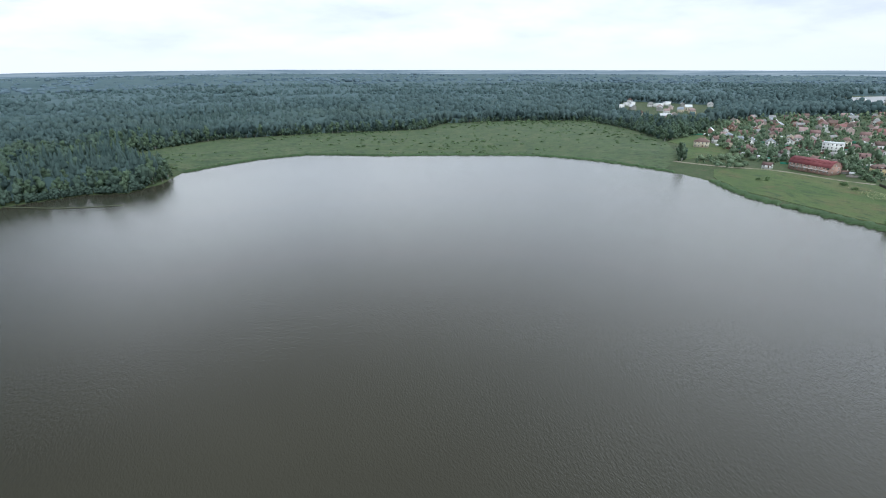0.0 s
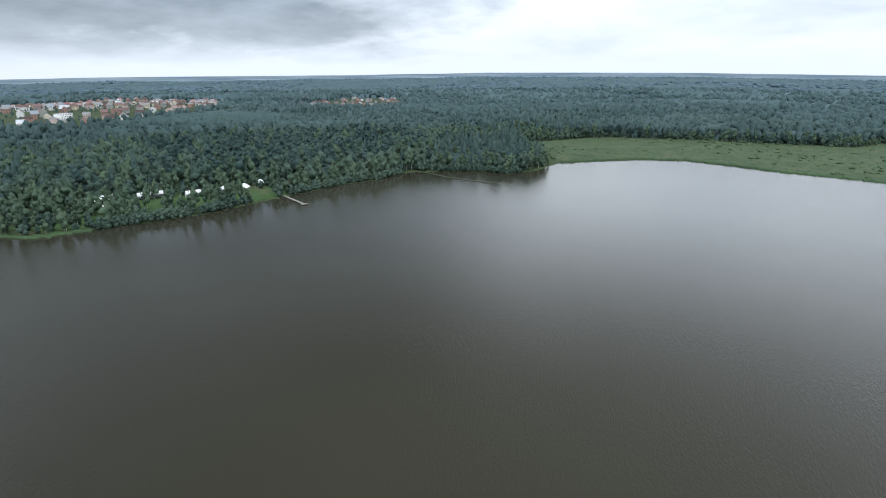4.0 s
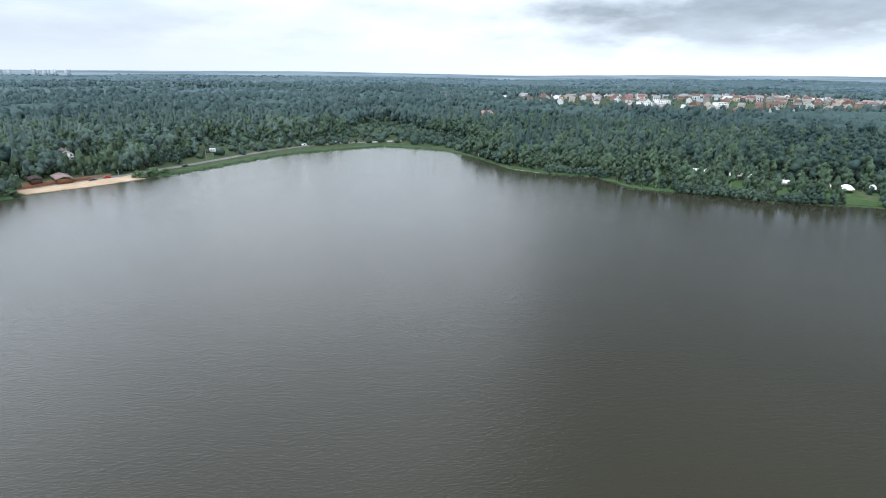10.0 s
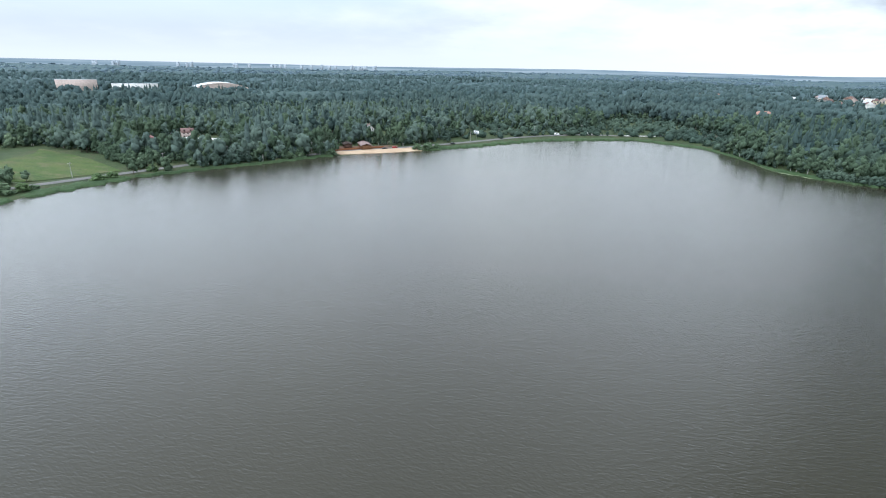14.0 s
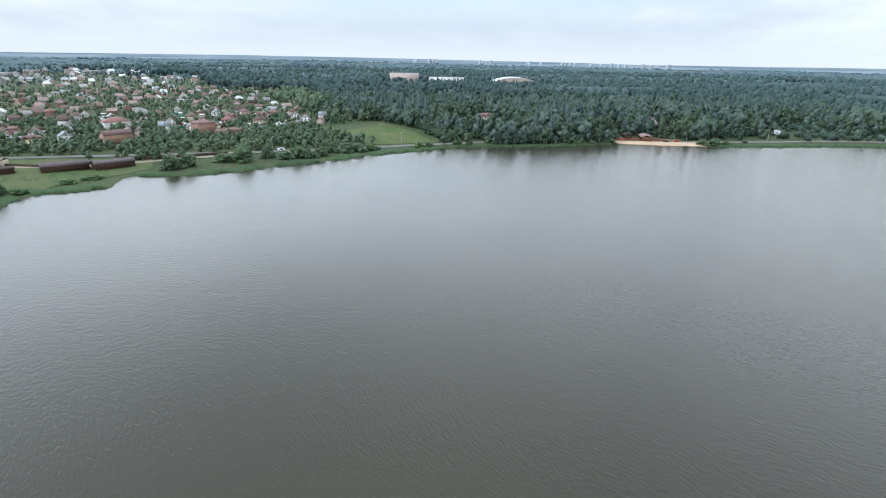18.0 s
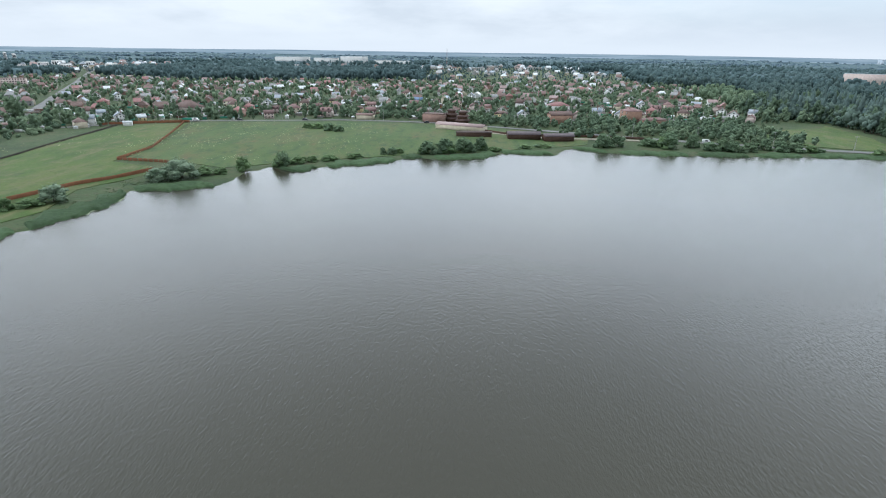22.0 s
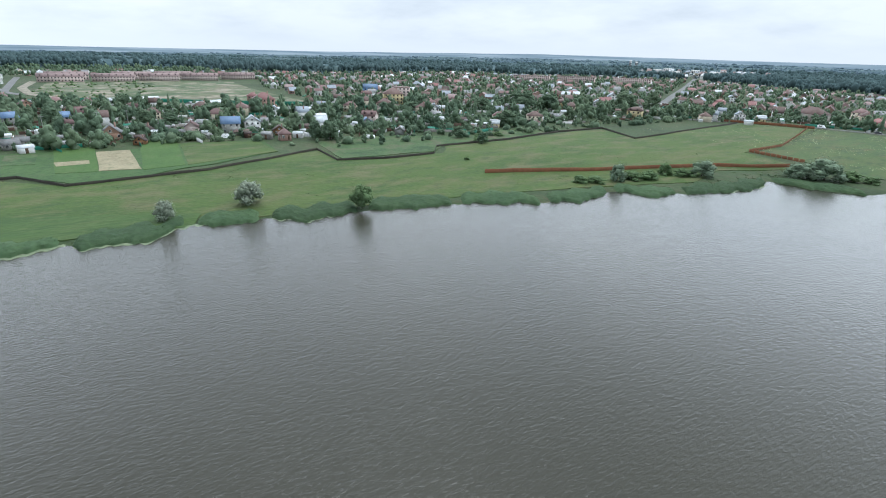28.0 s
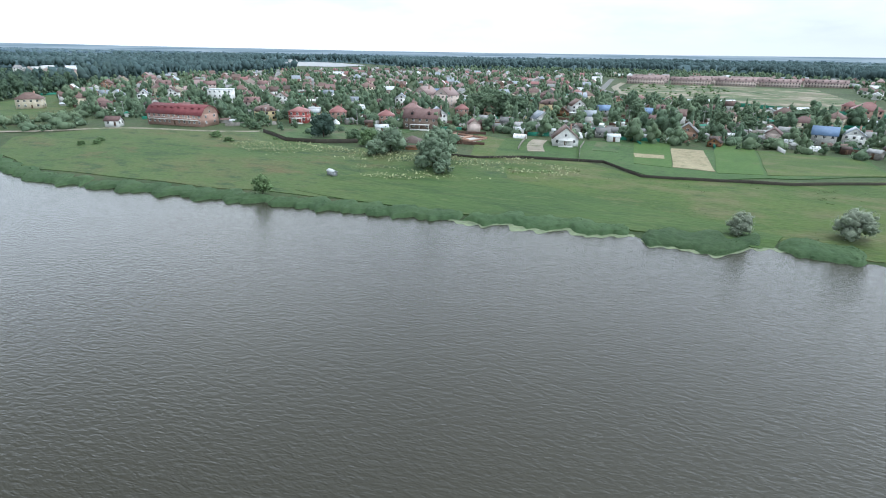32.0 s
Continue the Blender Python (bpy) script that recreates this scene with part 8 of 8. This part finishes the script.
pier()
strip("mud_spit", [(-352, 352), (-329, 341), (-312, 333), (-292, 329), (-270, 327)], 2.2, M_REEDMUD, "narrow reedy mud spit lying off the wooded bank", "spit", dz=-0.12, step=3)


# ---- street furniture ----
def billboard(x, y, turn):
    root = thing("billboard", "white billboard on a steel post beside the road", "billboard")
    p, b, f = Heap(), Heap(), Heap()
    stem(p, np.random.RandomState(1), (0, 0, -0.3), (0, 0, 4.4), 0.18, 0.16, m=0, sides=8)
    part("post", p, M_STEEL, root)
    box(b, -3.0, 3.0, -0.12, 0.12, 4.4, 7.4)
    part("board", b, M_CANVAS, root)
    for x0, x1, z0, z1 in ((-3.1, 3.1, 4.3, 4.4), (-3.1, 3.1, 7.4, 7.5), (-3.1, -3.0, 4.4, 7.4), (3.0, 3.1, 4.4, 7.4)):
        box(f, x0, x1, -0.16, 0.16, z0, z1)
    part("frame", f, M_STEEL, root)
    for k, (w, z) in enumerate(((4.2, 6.4), (3.4, 5.7), (2.4, 5.0))):
        t = Heap()
        box(t, -w / 2, w / 2, -0.15, -0.12, z, z + 0.32)
        part("print_bar", t, M_ROOFBLUE if k else M_ROOFSCARLET, root)
    site(root, x, y, turn)


billboard(-561, -222, 70)


def utility_pole():
    root = thing("utility_pole", "grey concrete utility pole with a crossarm and insulators", "pole", "utility poles")
    p, c = Heap(), Heap()
    stem(p, np.random.RandomState(1), (0, 0, -0.5), (0, 0, 9.0), 0.17, 0.10, sides=7)
    part("shaft", p, M_CONCRETE, root)
    box(c, -1.1, 1.1, -0.06, 0.06, 8.3, 8.42)
    part("crossarm", c, M_STEEL, root)
    for i in (-1, -0.35, 0.35, 1):
        s = Heap()
        stem(s, np.random.RandomState(3), (i, 0, 8.42), (i, 0, 8.75), 0.07, 0.04, sides=5)
        part("insulator", s, M_WHITE, root)
    return root


POLES = [(364, -5, 80), (368, -20, 80), (372, -45, 80), (352, 20, 80), (340, 45, 80), (335, 75, 80), (330, 105, 80), (345, -80, 80), (350, -110, 80), (352, -175, 70), (343, -449, 30), (366, -500, 30), (400, -560, 30), (300, -408, 60), (266, -412, 60), (238, -436, 60), (200, -455, 10), (160, -462, 10), (120, -470, 10), (80, -478, 10), (36, -474, 0), (-70, -445, -15), (-110, -424, -15), (-150, -407, -15), (-190, -395, -10), (-235, -383, -10), (-280, -372, -10), (-330, -356, -15), (-372, -342, -20), (-400, -316, -30), (-440, -296, -30), (-545, -222, -35)]
POLE2 = [(-580, -206, -35), (-615, -180, -40), (-652, -140, -60), (-420, -305, -30), (270, 205, 80), (290, 160, 80), (286, 215, 80), (300, 250, 80), (262, 300, 80)]
up = None
for x, y, t in POLES + POLE2:
    m = pose(x, y, lz(x, y), 0, 0, t)
    if up is None:
        up = utility_pole()
        up.matrix_basis = m
    else:
        copy_thing(up, m)


def car(name, label, paint, length=4.4, height=1.5, van=False):
    root = thing(name, label, "van" if van else "car")
    b, g = Heap(), Heap()
    w = 0.88
    top = [(-length / 2 * 0.95, 0.95), (-length * 0.28, height), (length * 0.12, height), (length * 0.30, 0.98), (length / 2, 0.85)] if not van else [(-length / 2, height), (-length * 0.2, height), (length * 0.25, height), (length * 0.36, 1.15), (length / 2, 1.0)]
    prof = [(-length / 2, 0.32)] + top + [(length / 2, 0.32)]
    v = [(x, -w, z) for x, z in prof] + [(x, w, z) for x, z in prof]
    n = len(prof)
    f = [(0, i + 1, i) for i in range(1, n - 1)] + [(n, n + i, n + i + 1) for i in range(1, n - 1)]
    for i in range(n):
        j = (i + 1) % n
        f += [(i, j, n + j), (i, n + j, n + i)]
    b.add(v, f)
    part("body", b, paint, root)
    for s in (-1, 1):
        q = Heap()
        z0, z1 = (1.0, height - 0.12) if not van else (1.25, height - 0.2)
        box(q, -length * 0.24, length * 0.12, s * w - 0.02, s * w + 0.02, z0, z1)
        part("side_window", q, M_GLASS, root)
    for i in (-0.32, 0.32):
        for s in (-1, 1):
            t = Heap()
            a = np.arange(10) * 2 * np.pi / 10
            c = np.stack([0.32 * np.cos(a), 0 * a, 0.32 * np.sin(a)], -1)
            v = np.concatenate([c + (0, -0.1, 0), c + (0, 0.1, 0)])
            ff = []
            for k in range(10):
                l = (k + 1) % 10
                ff += [(k, l, 10 + l), (k, 10 + l, 10 + k)]
            ff += [(0, k + 1, k) for k in range(1, 9)] + [(10, 10 + k, 11 + k) for k in range(1, 9)]
            t.add(v, ff)
            ob = part("wheel", t, M_TYRE, root)
            ob.location = (i * length, s * (w - 0.06), 0.32)
    return root


van = car("van", "white delivery van on the shore road", M_CARWHITE, 5.4, 2.3, True)
van.matrix_basis = pose(-193, -386, lz(-193, -386) + 0.18, 0, 0, 170)
for x, y, t in ((-648, -131, 120), (182, -447, 170), (-628, -160, 130)):
    copy_thing(van, pose(x, y, lz(x, y) + 0.18, 0, 0, t))
dark = car("parked_car", "dark estate car parked by the road", M_CARDARK)
dark.matrix_basis = pose(205, -440, lz(205, -440) + 0.18, 0, 0, 165)
for x, y, t in ((150, -456, 170), (-520, -229, 150), (-466, -267, 140), (100, -467, 170), (-1, -458, 20), (288, -386, 130)):
    copy_thing(dark, pose(x, y, lz(x, y) + 0.18, 0, 0, t))
redc = car("parked_car", "red hatchback parked near the beach", M_CARRED)
redc.matrix_basis = pose(-474, -262, lz(-474, -262) + 0.32, 0, 0, 130)


def plain_hut(name, label, w, d, h, wall, roof, category="shed", group=""):
    root = thing(name, label, category, group)
    b, r, o = Heap(), Heap(), Heap()
    box(b, -w / 2, w / 2, -d / 2, d / 2, -0.4, h)
    for e in (-1, 1):
        b.add([(e * w / 2, -d / 2, h), (e * w / 2, d / 2, h), (e * w / 2, 0, h + d * 0.28)], [(0, 1, 2)])
    part("wall", b, wall, root)
    slab(r, (-w / 2 - 0.3, -d / 2 - 0.3, h - 0.15), (w / 2 + 0.3, -d / 2 - 0.3, h - 0.15), (w / 2 + 0.3, 0, h + d * 0.3), (-w / 2 - 0.3, 0, h + d * 0.3), 0.1)
    slab(r, (w / 2 + 0.3, d / 2 + 0.3, h - 0.15), (-w / 2 - 0.3, d / 2 + 0.3, h - 0.15), (-w / 2 - 0.3, 0, h + d * 0.3), (w / 2 + 0.3, 0, h + d * 0.3), 0.1)
    part("roof", r, roof, root)
    box(o, -0.45, 0.45, -d / 2 - 0.06, -d / 2 + 0.02, 0, min(2.0, h - 0.2))
    part("door", o, M_DOOR, root)
    return root


site(plain_hut("kiosk", "small white kiosk at the corner of the fence", 6, 3.5, 2.8, M_WHITE, M_ROOFLIGHT, "kiosk"), 219, -417, 20)
site(plain_hut("site_cabin", "weathered grey site cabin alone in the meadow", 3.8, 1.8, 1.7, M_STEEL, M_ROOFLIGHT, "cabin"), 180, 109, 60)
site(plain_hut("arched_hut", "white hut with a shining roof among bushes", 8, 5, 3.0, M_WHITE, M_ROOFLIGHT, "hut"), 315, -322, -120)
shed_a = plain_hut("garden_shed", "small grey wooden garden shed with a metal roof", 4, 3, 2.3, M_WOODGREY, M_ROOFGREY, group="garden sheds")
shed_b = plain_hut("garden_shed", "small white garden shed with a light roof", 4.5, 3, 2.2, M_WHITE, M_ROOFLIGHT, group="garden sheds")
shed_c = plain_hut("garden_shed", "brown plank garden shed with a dark roof", 3.5, 3, 2.4, M_BROWNP, M_ROOFDARK, group="garden sheds")
SHEDS = [(296, 12), (288, 24), (300, -20), (315, -40), (309, -52), (296, -70), (288, -78), (286, -94), (305, -104), (292, -112), (277, -110), (279, -137), (300, -130), (312, -140), (310, -168), (300, -180), (312, -200), (318, -224), (300, -215), (290, -270), (300, -280), (312, -302), (290, -310), (325, -330), (300, 84), (292, 70), (305, 92), (300, 60), (293, 52), (310, 44), (315, 12), (322, 18), (330, -10), (336, -36), (330, -48), (302, 160), (310, 172), (318, 188), (296, 205), (290, 165), (270, 135), (285, 150)]
first = {}
for k, (x, y) in enumerate(SHEDS):
    src = (shed_a, shed_b, shed_c)[k % 3]
    m = pose(x, y, lz(x, y), 0, 0, facing(x, y, hr.uniform(-30, 30))) @ Matrix.Scale(hr.uniform(0.8, 1.25), 4)
    if src.name not in first:
        first[src.name] = 1
        src.matrix_basis = m
    else:
        copy_thing(src, m)


def greenhouse():
    root = thing("greenhouse", "small arched garden greenhouse of pale film", "greenhouse", "garden greenhouses")
    h = Heap()
    n, v, f = 8, [], []
    for x in (-3, 3):
        for k in range(n + 1):
            a = math.pi * k / n
            v.append((x, -1.5 * math.cos(a), 2.1 * math.sin(a)))
    for k in range(n):
        f += [(k, k + 1, n + 2 + k), (k, n + 2 + k, n + 1 + k)]
    for e in (0, n + 1):
        f += [(e, e + k + 1, e + k) for k in range(1, n)]
    h.add(v, f)
    part("film", h, M_CANVAS, root)
    for x in (-3, -1, 1, 3):
        g = Heap()
        for k in range(n):
            a0, a1 = math.pi * k / n, math.pi * (k + 1) / n
            slab(g, (x - 0.05, -1.53 * math.cos(a0), 2.13 * math.sin(a0)), (x + 0.05, -1.53 * math.cos(a0), 2.13 * math.sin(a0)), (x + 0.05, -1.53 * math.cos(a1), 2.13 * math.sin(a1)), (x - 0.05, -1.53 * math.cos(a1), 2.13 * math.sin(a1)), 0.04)
        part("hoop", g, M_STEEL, root)
    return root


gh0 = None
for x, y, t in ((303, 80, 80), (296, -2, 40), (300, -60, 70), (288, -100, 20), (270, -128, 50), (305, -152, 60), (294, 40, 10), (278, 66, 85), (300, -225, 30), (310, -262, 10), (288, 172, 40)):
    m = pose(x, y, lz(x, y), 0, 0, t)
    if gh0 is None:
        gh0 = greenhouse()
        gh0.matrix_basis = m
    else:
        copy_thing(gh0, m)


def building_plot(x, y):
    root = thing("building_plot", "half-built orange brick walls on a foundation slab", "building site")
    s = Heap()
    box(s, -9, 9, -7, 7, -0.5, 0.4)
    part("slab", s, M_CONCRETE, root)
    for x0, x1, y0, y1, z in ((-9, 9, -7, -6.6, 1.0), (-9, 9, 6.6, 7, 1.4), (-9, -8.6, -6.6, 6.6, 0.8), (8.6, 9, -6.6, 6.6, 1.2), (-1, -0.6, -6.6, 6.6, 1.0), (-0.6, 8.6, 0, 0.4, 0.8)):
        w = Heap()
        box(w, x0, x1, y0, y1, 0.4, 0.4 + z)
        part("brick_wall", w, M_ORANGEB, root)
    site(root, x, y, 70)


building_plot(264, 90)


# ---- far landmarks ----
def arena(x, y, turn):
    root = thing("sports_arena", "white vaulted arena roof above the forest", "arena")
    h, n = Heap(), 18
    v, f = [], []
    for yy in (-26, 26):
        for k in range(n + 1):
            t = -1 + 2 * k / n
            v.append((52 * t, yy, 8 + 11 * math.cos(t * math.pi / 2) ** 0.8))
    for k in range(n):
        f += [(k, k + 1, n + 2 + k), (k, n + 2 + k, n + 1 + k)]
    h.add(v, f)
    part("vault", h, M_ROOFLIGHT, root)
    for s in (-26, 26):
        g = Heap()
        v = [(-52, s, -2), (52, s, -2)] + [(52 * (1 - 2 * k / n), s, 8 + 11 * math.cos((1 - 2 * k / n) * math.pi / 2) ** 0.8) for k in range(n + 1)]
        g.add(v, [(0, k, k + 1) for k in range(1, n + 2)])
        part("end_wall", g, M_PINK, root)
    site(root, x, y, turn)
    root.matrix_basis = root.matrix_basis @ Matrix.Diagonal((1, 1, 0.95, 1))


arena(-930, -900, 145)


def radio_mast(x, y, height):
    root = thing("radio_mast", "tall red and white radio mast of lattice steel", "mast")
    for k in range(6):
        z0, z1 = height * k / 6, height * (k + 1) / 6
        r0, r1 = 2.2 * (1 - k / 7), 2.2 * (1 - (k + 1) / 7)
        s = Heap()
        for i in range(4):
            a = math.pi / 4 + math.pi / 2 * i
            b = a + math.pi / 2
            stem(s, np.random.RandomState(1), (r0 * math.cos(a), r0 * math.sin(a), z0), (r1 * math.cos(a), r1 * math.sin(a), z1), 0.22, 0.22, sides=4)
            stem(s, np.random.RandomState(1), (r0 * math.cos(a), r0 * math.sin(a), z0), (r1 * math.cos(b), r1 * math.sin(b), z1), 0.14, 0.14, sides=3)
        part("section", s, M_WHITE if k % 2 else M_ROOFSCARLET, root)
    site(root, x, y, 0)


radio_mast(14, -1460, 58)


def plant_hall(x, y, length, depth, height, turn, label, mat=None):
    root = thing("factory_hall", label, "factory")
    b = Heap()
    box(b, -length / 2, length / 2, -depth / 2, depth / 2, -4, height)
    part("wall", b, mat or M_WHITE, root)
    r = Heap()
    box(r, -length / 2 - 0.5, length / 2 + 0.5, -depth / 2 - 0.5, depth / 2 + 0.5, height, height + 0.8)
    part("roof", r, M_ROOFLIGHT, root)
    for k in range(6):
        g = Heap()
        xx = -length / 2 + length * (k + 0.5) / 6
        box(g, xx - length / 16, xx + length / 16, -depth / 2 - 0.1, -depth / 2, height * 0.45, height * 0.75)
        part("window_band", g, M_GLASS, root)
    site(root, x, y, turn)


for x, y, l, h in ((540, -1890, 110, 26), (430, -1900, 80, 24), (340, -1920, 90, 30), (240, -1900, 60, 20), (180, -1930, 50, 18)):
    plant_hall(x, y, l, 40, h, 10, "long white factory hall beyond the woods")
for x, y, l in ((60, -1700, 70), (-120, -1850, 60), (-250, -1760, 60), (130, -1620, 50), (-60, -1640, 55)):
    plant_hall(x, y, l * 0.6, 14, 8, -10, "pale town hall block on the plain", M_GREYW)


def tower_block(x, y, w, h):
    root = thing("tower_block", "distant white residential tower block", "tower block", "distant tower blocks")
    b = Heap()
    box(b, -w / 2, w / 2, -9, 9, -5, h)
    part("wall", b, M_WHITE, root)
    for k in range(4):
        g = Heap()
        xx = -w / 2 + w * (k + 0.5) / 4
        box(g, xx - w / 14, xx + w / 14, -9.15, -9, 4, h - 3)
        part("window_column", g, M_GLASS, root)
    site(root, x, y)


for x, y, w, h in ((1330, -1690, 9, 30), (1346, -1676, 8, 34), (1100, -1500, 24, 13), (1010, -1560, 22, 14), (900, -1480, 26, 12), (1150, -1620, 24, 14), (980, -1420, 22, 11)):
    tower_block(x, y, w, h)


def distant_city():
    """Pale towers on the skyline, far too distant to tell apart."""
    h, rnd = Heap(), random.Random(4)
    for az, n, spread in ((144.0, 5, 1.2), (137.5, 3, 1.0), (130.0, 10, 4.0), (123.0, 12, 3.0)):
        for _ in range(n):
            a = radians(az + rnd.uniform(-spread, spread))
            d = rnd.uniform(4320, 4390)
            x, y = EYE[0] - d * math.sin(a), EYE[1] + d * math.cos(a)
            w = rnd.uniform(3, 7)
            t = float(np.interp(math.degrees(a), FAR_TURN, FAR_EYE) + d * np.tan(np.radians(np.interp(math.degrees(a), FAR_TURN, SKYLINE)))) + rnd.uniform(-4, 4.5)
            box(h, x - w, x + w, y - 10, y + 10, -40, t)
    v, f, _ = h.arrays()
    tagged(triangles("city_skyline", v, f, [M_CITY]), "pale tower blocks of a city on the skyline", "skyline", kind="stuff")


distant_city()

# the second lake behind the village
pa = np.linspace(0, 2 * np.pi, 60, endpoint=False)
px_, py_ = 1120 + (165 + 30 * np.sin(3 * pa)) * np.cos(pa) * 0.75 + 60 * np.sin(pa), 740 + (165 + 20 * np.cos(2 * pa)) * np.sin(pa)
pz_ = 5.6
far_pond = triangles("far_lake", np.concatenate([np.stack([px_, py_, np.full(60, pz_)], -1), [[1120, 740, pz_]]]), [(k, (k + 1) % 60, 60) for k in range(60)], [M_WATER2])
tagged(far_pond, "bright narrow lake behind the village", "lake", kind="structure")

# white umbels in the meadows
ur = np.random.RandomState(31)
ux, uy = np.concatenate([ur.uniform(160, 240, 15000), ur.uniform(20, 235, 4200)]), np.concatenate([ur.uniform(20, 190, 15000), ur.uniform(-450, -300, 4200)])
patchy = ripple(ux * 1.6, uy * 0.7, 26, 2.0) + 0.6 * ripple(ux * 1.7, uy * 0.6, 8, 4.0)
ok = (smooth(-0.35, 0.6, patchy) > ur.rand(len(ux))) & (beyond(ux, uy) > 14)
ok &= inside([(215, 25), (232, 55), (222, 128), (230, 160), (215, 190), (195, 150), (180, 90), (200, 40)], ux, uy) | (uy < 0)
ok &= ~inside([(160, -300), (240, -300), (240, -430), (185, -430)], ux, uy) | (ur.rand(len(ux)) < 0.4)
ux, uy = ux[ok], uy[ok]
uz = land(ux, uy)
us = ur.uniform(0.10, 0.32, len(ux))
tilt = ur.normal(size=(len(ux), 2)) * 0.12
uv = np.stack([np.stack([ux - us, uy - us, uz + 0.75 - tilt[:, 0]], -1), np.stack([ux + us, uy - us, uz + 0.75 + tilt[:, 0]], -1), np.stack([ux + us, uy + us, uz + 0.75 + tilt[:, 1]], -1), np.stack([ux - us, uy + us, uz + 0.75 - tilt[:, 1]], -1)], 1).reshape(-1, 3)
tagged(triangles("cow_parsley", uv, np.arange(len(ux) * 4).reshape(-1, 4), [M_FLOWER]), "drifts of white cow parsley in the meadow", "flowers", kind="stuff")

# white crash barrier by the outlet
barrier = thing("crash_barrier", "white concrete crash barrier on the shore road", "barrier")
seg = None
for k in range(12):
    x, y = -664 - k * 0.5, -98 + k * 2.6
    if seg is None:
        h = Heap()
        box(h, -1.2, 1.2, -0.2, 0.2, 0, 1.1)
        ob = part("segment", h, M_WHITE, barrier)
        seg = ob.data
    else:
        ob = new("segment", seg)
        ob.parent = barrier
    ob.matrix_basis = pose(x + 5.0, y, lz(x + 5.0, y) + 0.1, 0, 0, 100)

# ---- the hazy distance behind everything: a self-lit ring painted with haze ----
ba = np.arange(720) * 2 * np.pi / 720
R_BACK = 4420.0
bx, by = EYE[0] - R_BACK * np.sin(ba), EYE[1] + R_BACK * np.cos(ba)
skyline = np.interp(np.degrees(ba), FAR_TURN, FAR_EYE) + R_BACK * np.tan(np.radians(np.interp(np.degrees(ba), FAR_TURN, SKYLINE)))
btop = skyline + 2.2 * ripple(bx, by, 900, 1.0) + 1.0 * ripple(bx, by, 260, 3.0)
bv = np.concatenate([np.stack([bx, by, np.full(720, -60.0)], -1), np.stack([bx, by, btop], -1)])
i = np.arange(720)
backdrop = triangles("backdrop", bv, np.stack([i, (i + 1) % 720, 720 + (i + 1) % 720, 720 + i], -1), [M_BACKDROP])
tagged(backdrop, "blue hazy wooded ridge on the skyline", "distance", kind="structure")

# ---- grass tufts and tall weeds that break the flat of the meadows ----
def tuft(seed):
    r, h = np.random.RandomState(seed), Heap()
    for _ in range(9):
        a, d, b = r.uniform(0, 6.3), r.uniform(0, 0.5), r.uniform(0, 6.3)
        x, y = d * math.cos(a), d * math.sin(a)
        c, s = 0.20 * math.cos(b), 0.20 * math.sin(b)
        h.add([(x - c, y - s, 0.1), (x + c, y + s, 0.1), (x * 2.4 + 0.1, y * 2.4, r.uniform(0.3, 0.8))], [(0, 1, 2)])
    return h.arrays()


TUFTS = [tuft(s) for s in (81, 82, 83, 84)]
M_TUFT = material("grass_tufts", [(0.068, 0.108, 0.042), (0.090, 0.130, 0.052), (0.130, 0.135, 0.068)], 0.05, 0.95, island=0.3)
M_WEED = material("tall_weeds", [(0.048, 0.086, 0.036), (0.066, 0.108, 0.044)], 0.08, 0.95, island=0.3)
tr = np.random.RandomState(41)
for name, area, n, lo, hi, mat, label in (
        ("grass_tufts", [(160, 200), (232, 215), (224, 60), (235, 22), (217, -40), (246, -92), (216, -140), (233, -200), (244, -285), (208, -270), (222, -420), (70, -460), (5, -450), (10, -330), (95, -270), (132, -215), (150, -150), (172, -60), (168, 10)], 15000, 0.18, 0.42, M_TUFT, "uneven grass tufts all over the lakeside meadow"),
        ("tall_weeds", [(160, 60), (178, 60), (186, -60), (168, -140), (140, -225), (112, -262), (95, -262), (128, -190), (150, -110), (168, -40)], 2600, 0.2, 0.5, M_WEED, "dark tall weeds between the reeds and the meadow")):
    p = np.array(area, float)
    qx, qy = tr.uniform(p[:, 0].min(), p[:, 0].max(), n * 2), tr.uniform(p[:, 1].min(), p[:, 1].max(), n * 2)
    clumpy = ripple(qx, qy, 22, 3.0) + 0.6 * ripple(qx, qy, 8, 5.0)
    ok = inside(area, qx, qy) & (beyond(qx, qy) > 9) & (clumpy + 0.7 * tr.normal(size=len(qx)) > 0.0)
    tagged(plant(name, TUFTS, qx[ok], qy[ok], tr.uniform(lo, hi, ok.sum()), tr, [mat], 2.4), label, "grass", kind="stuff")
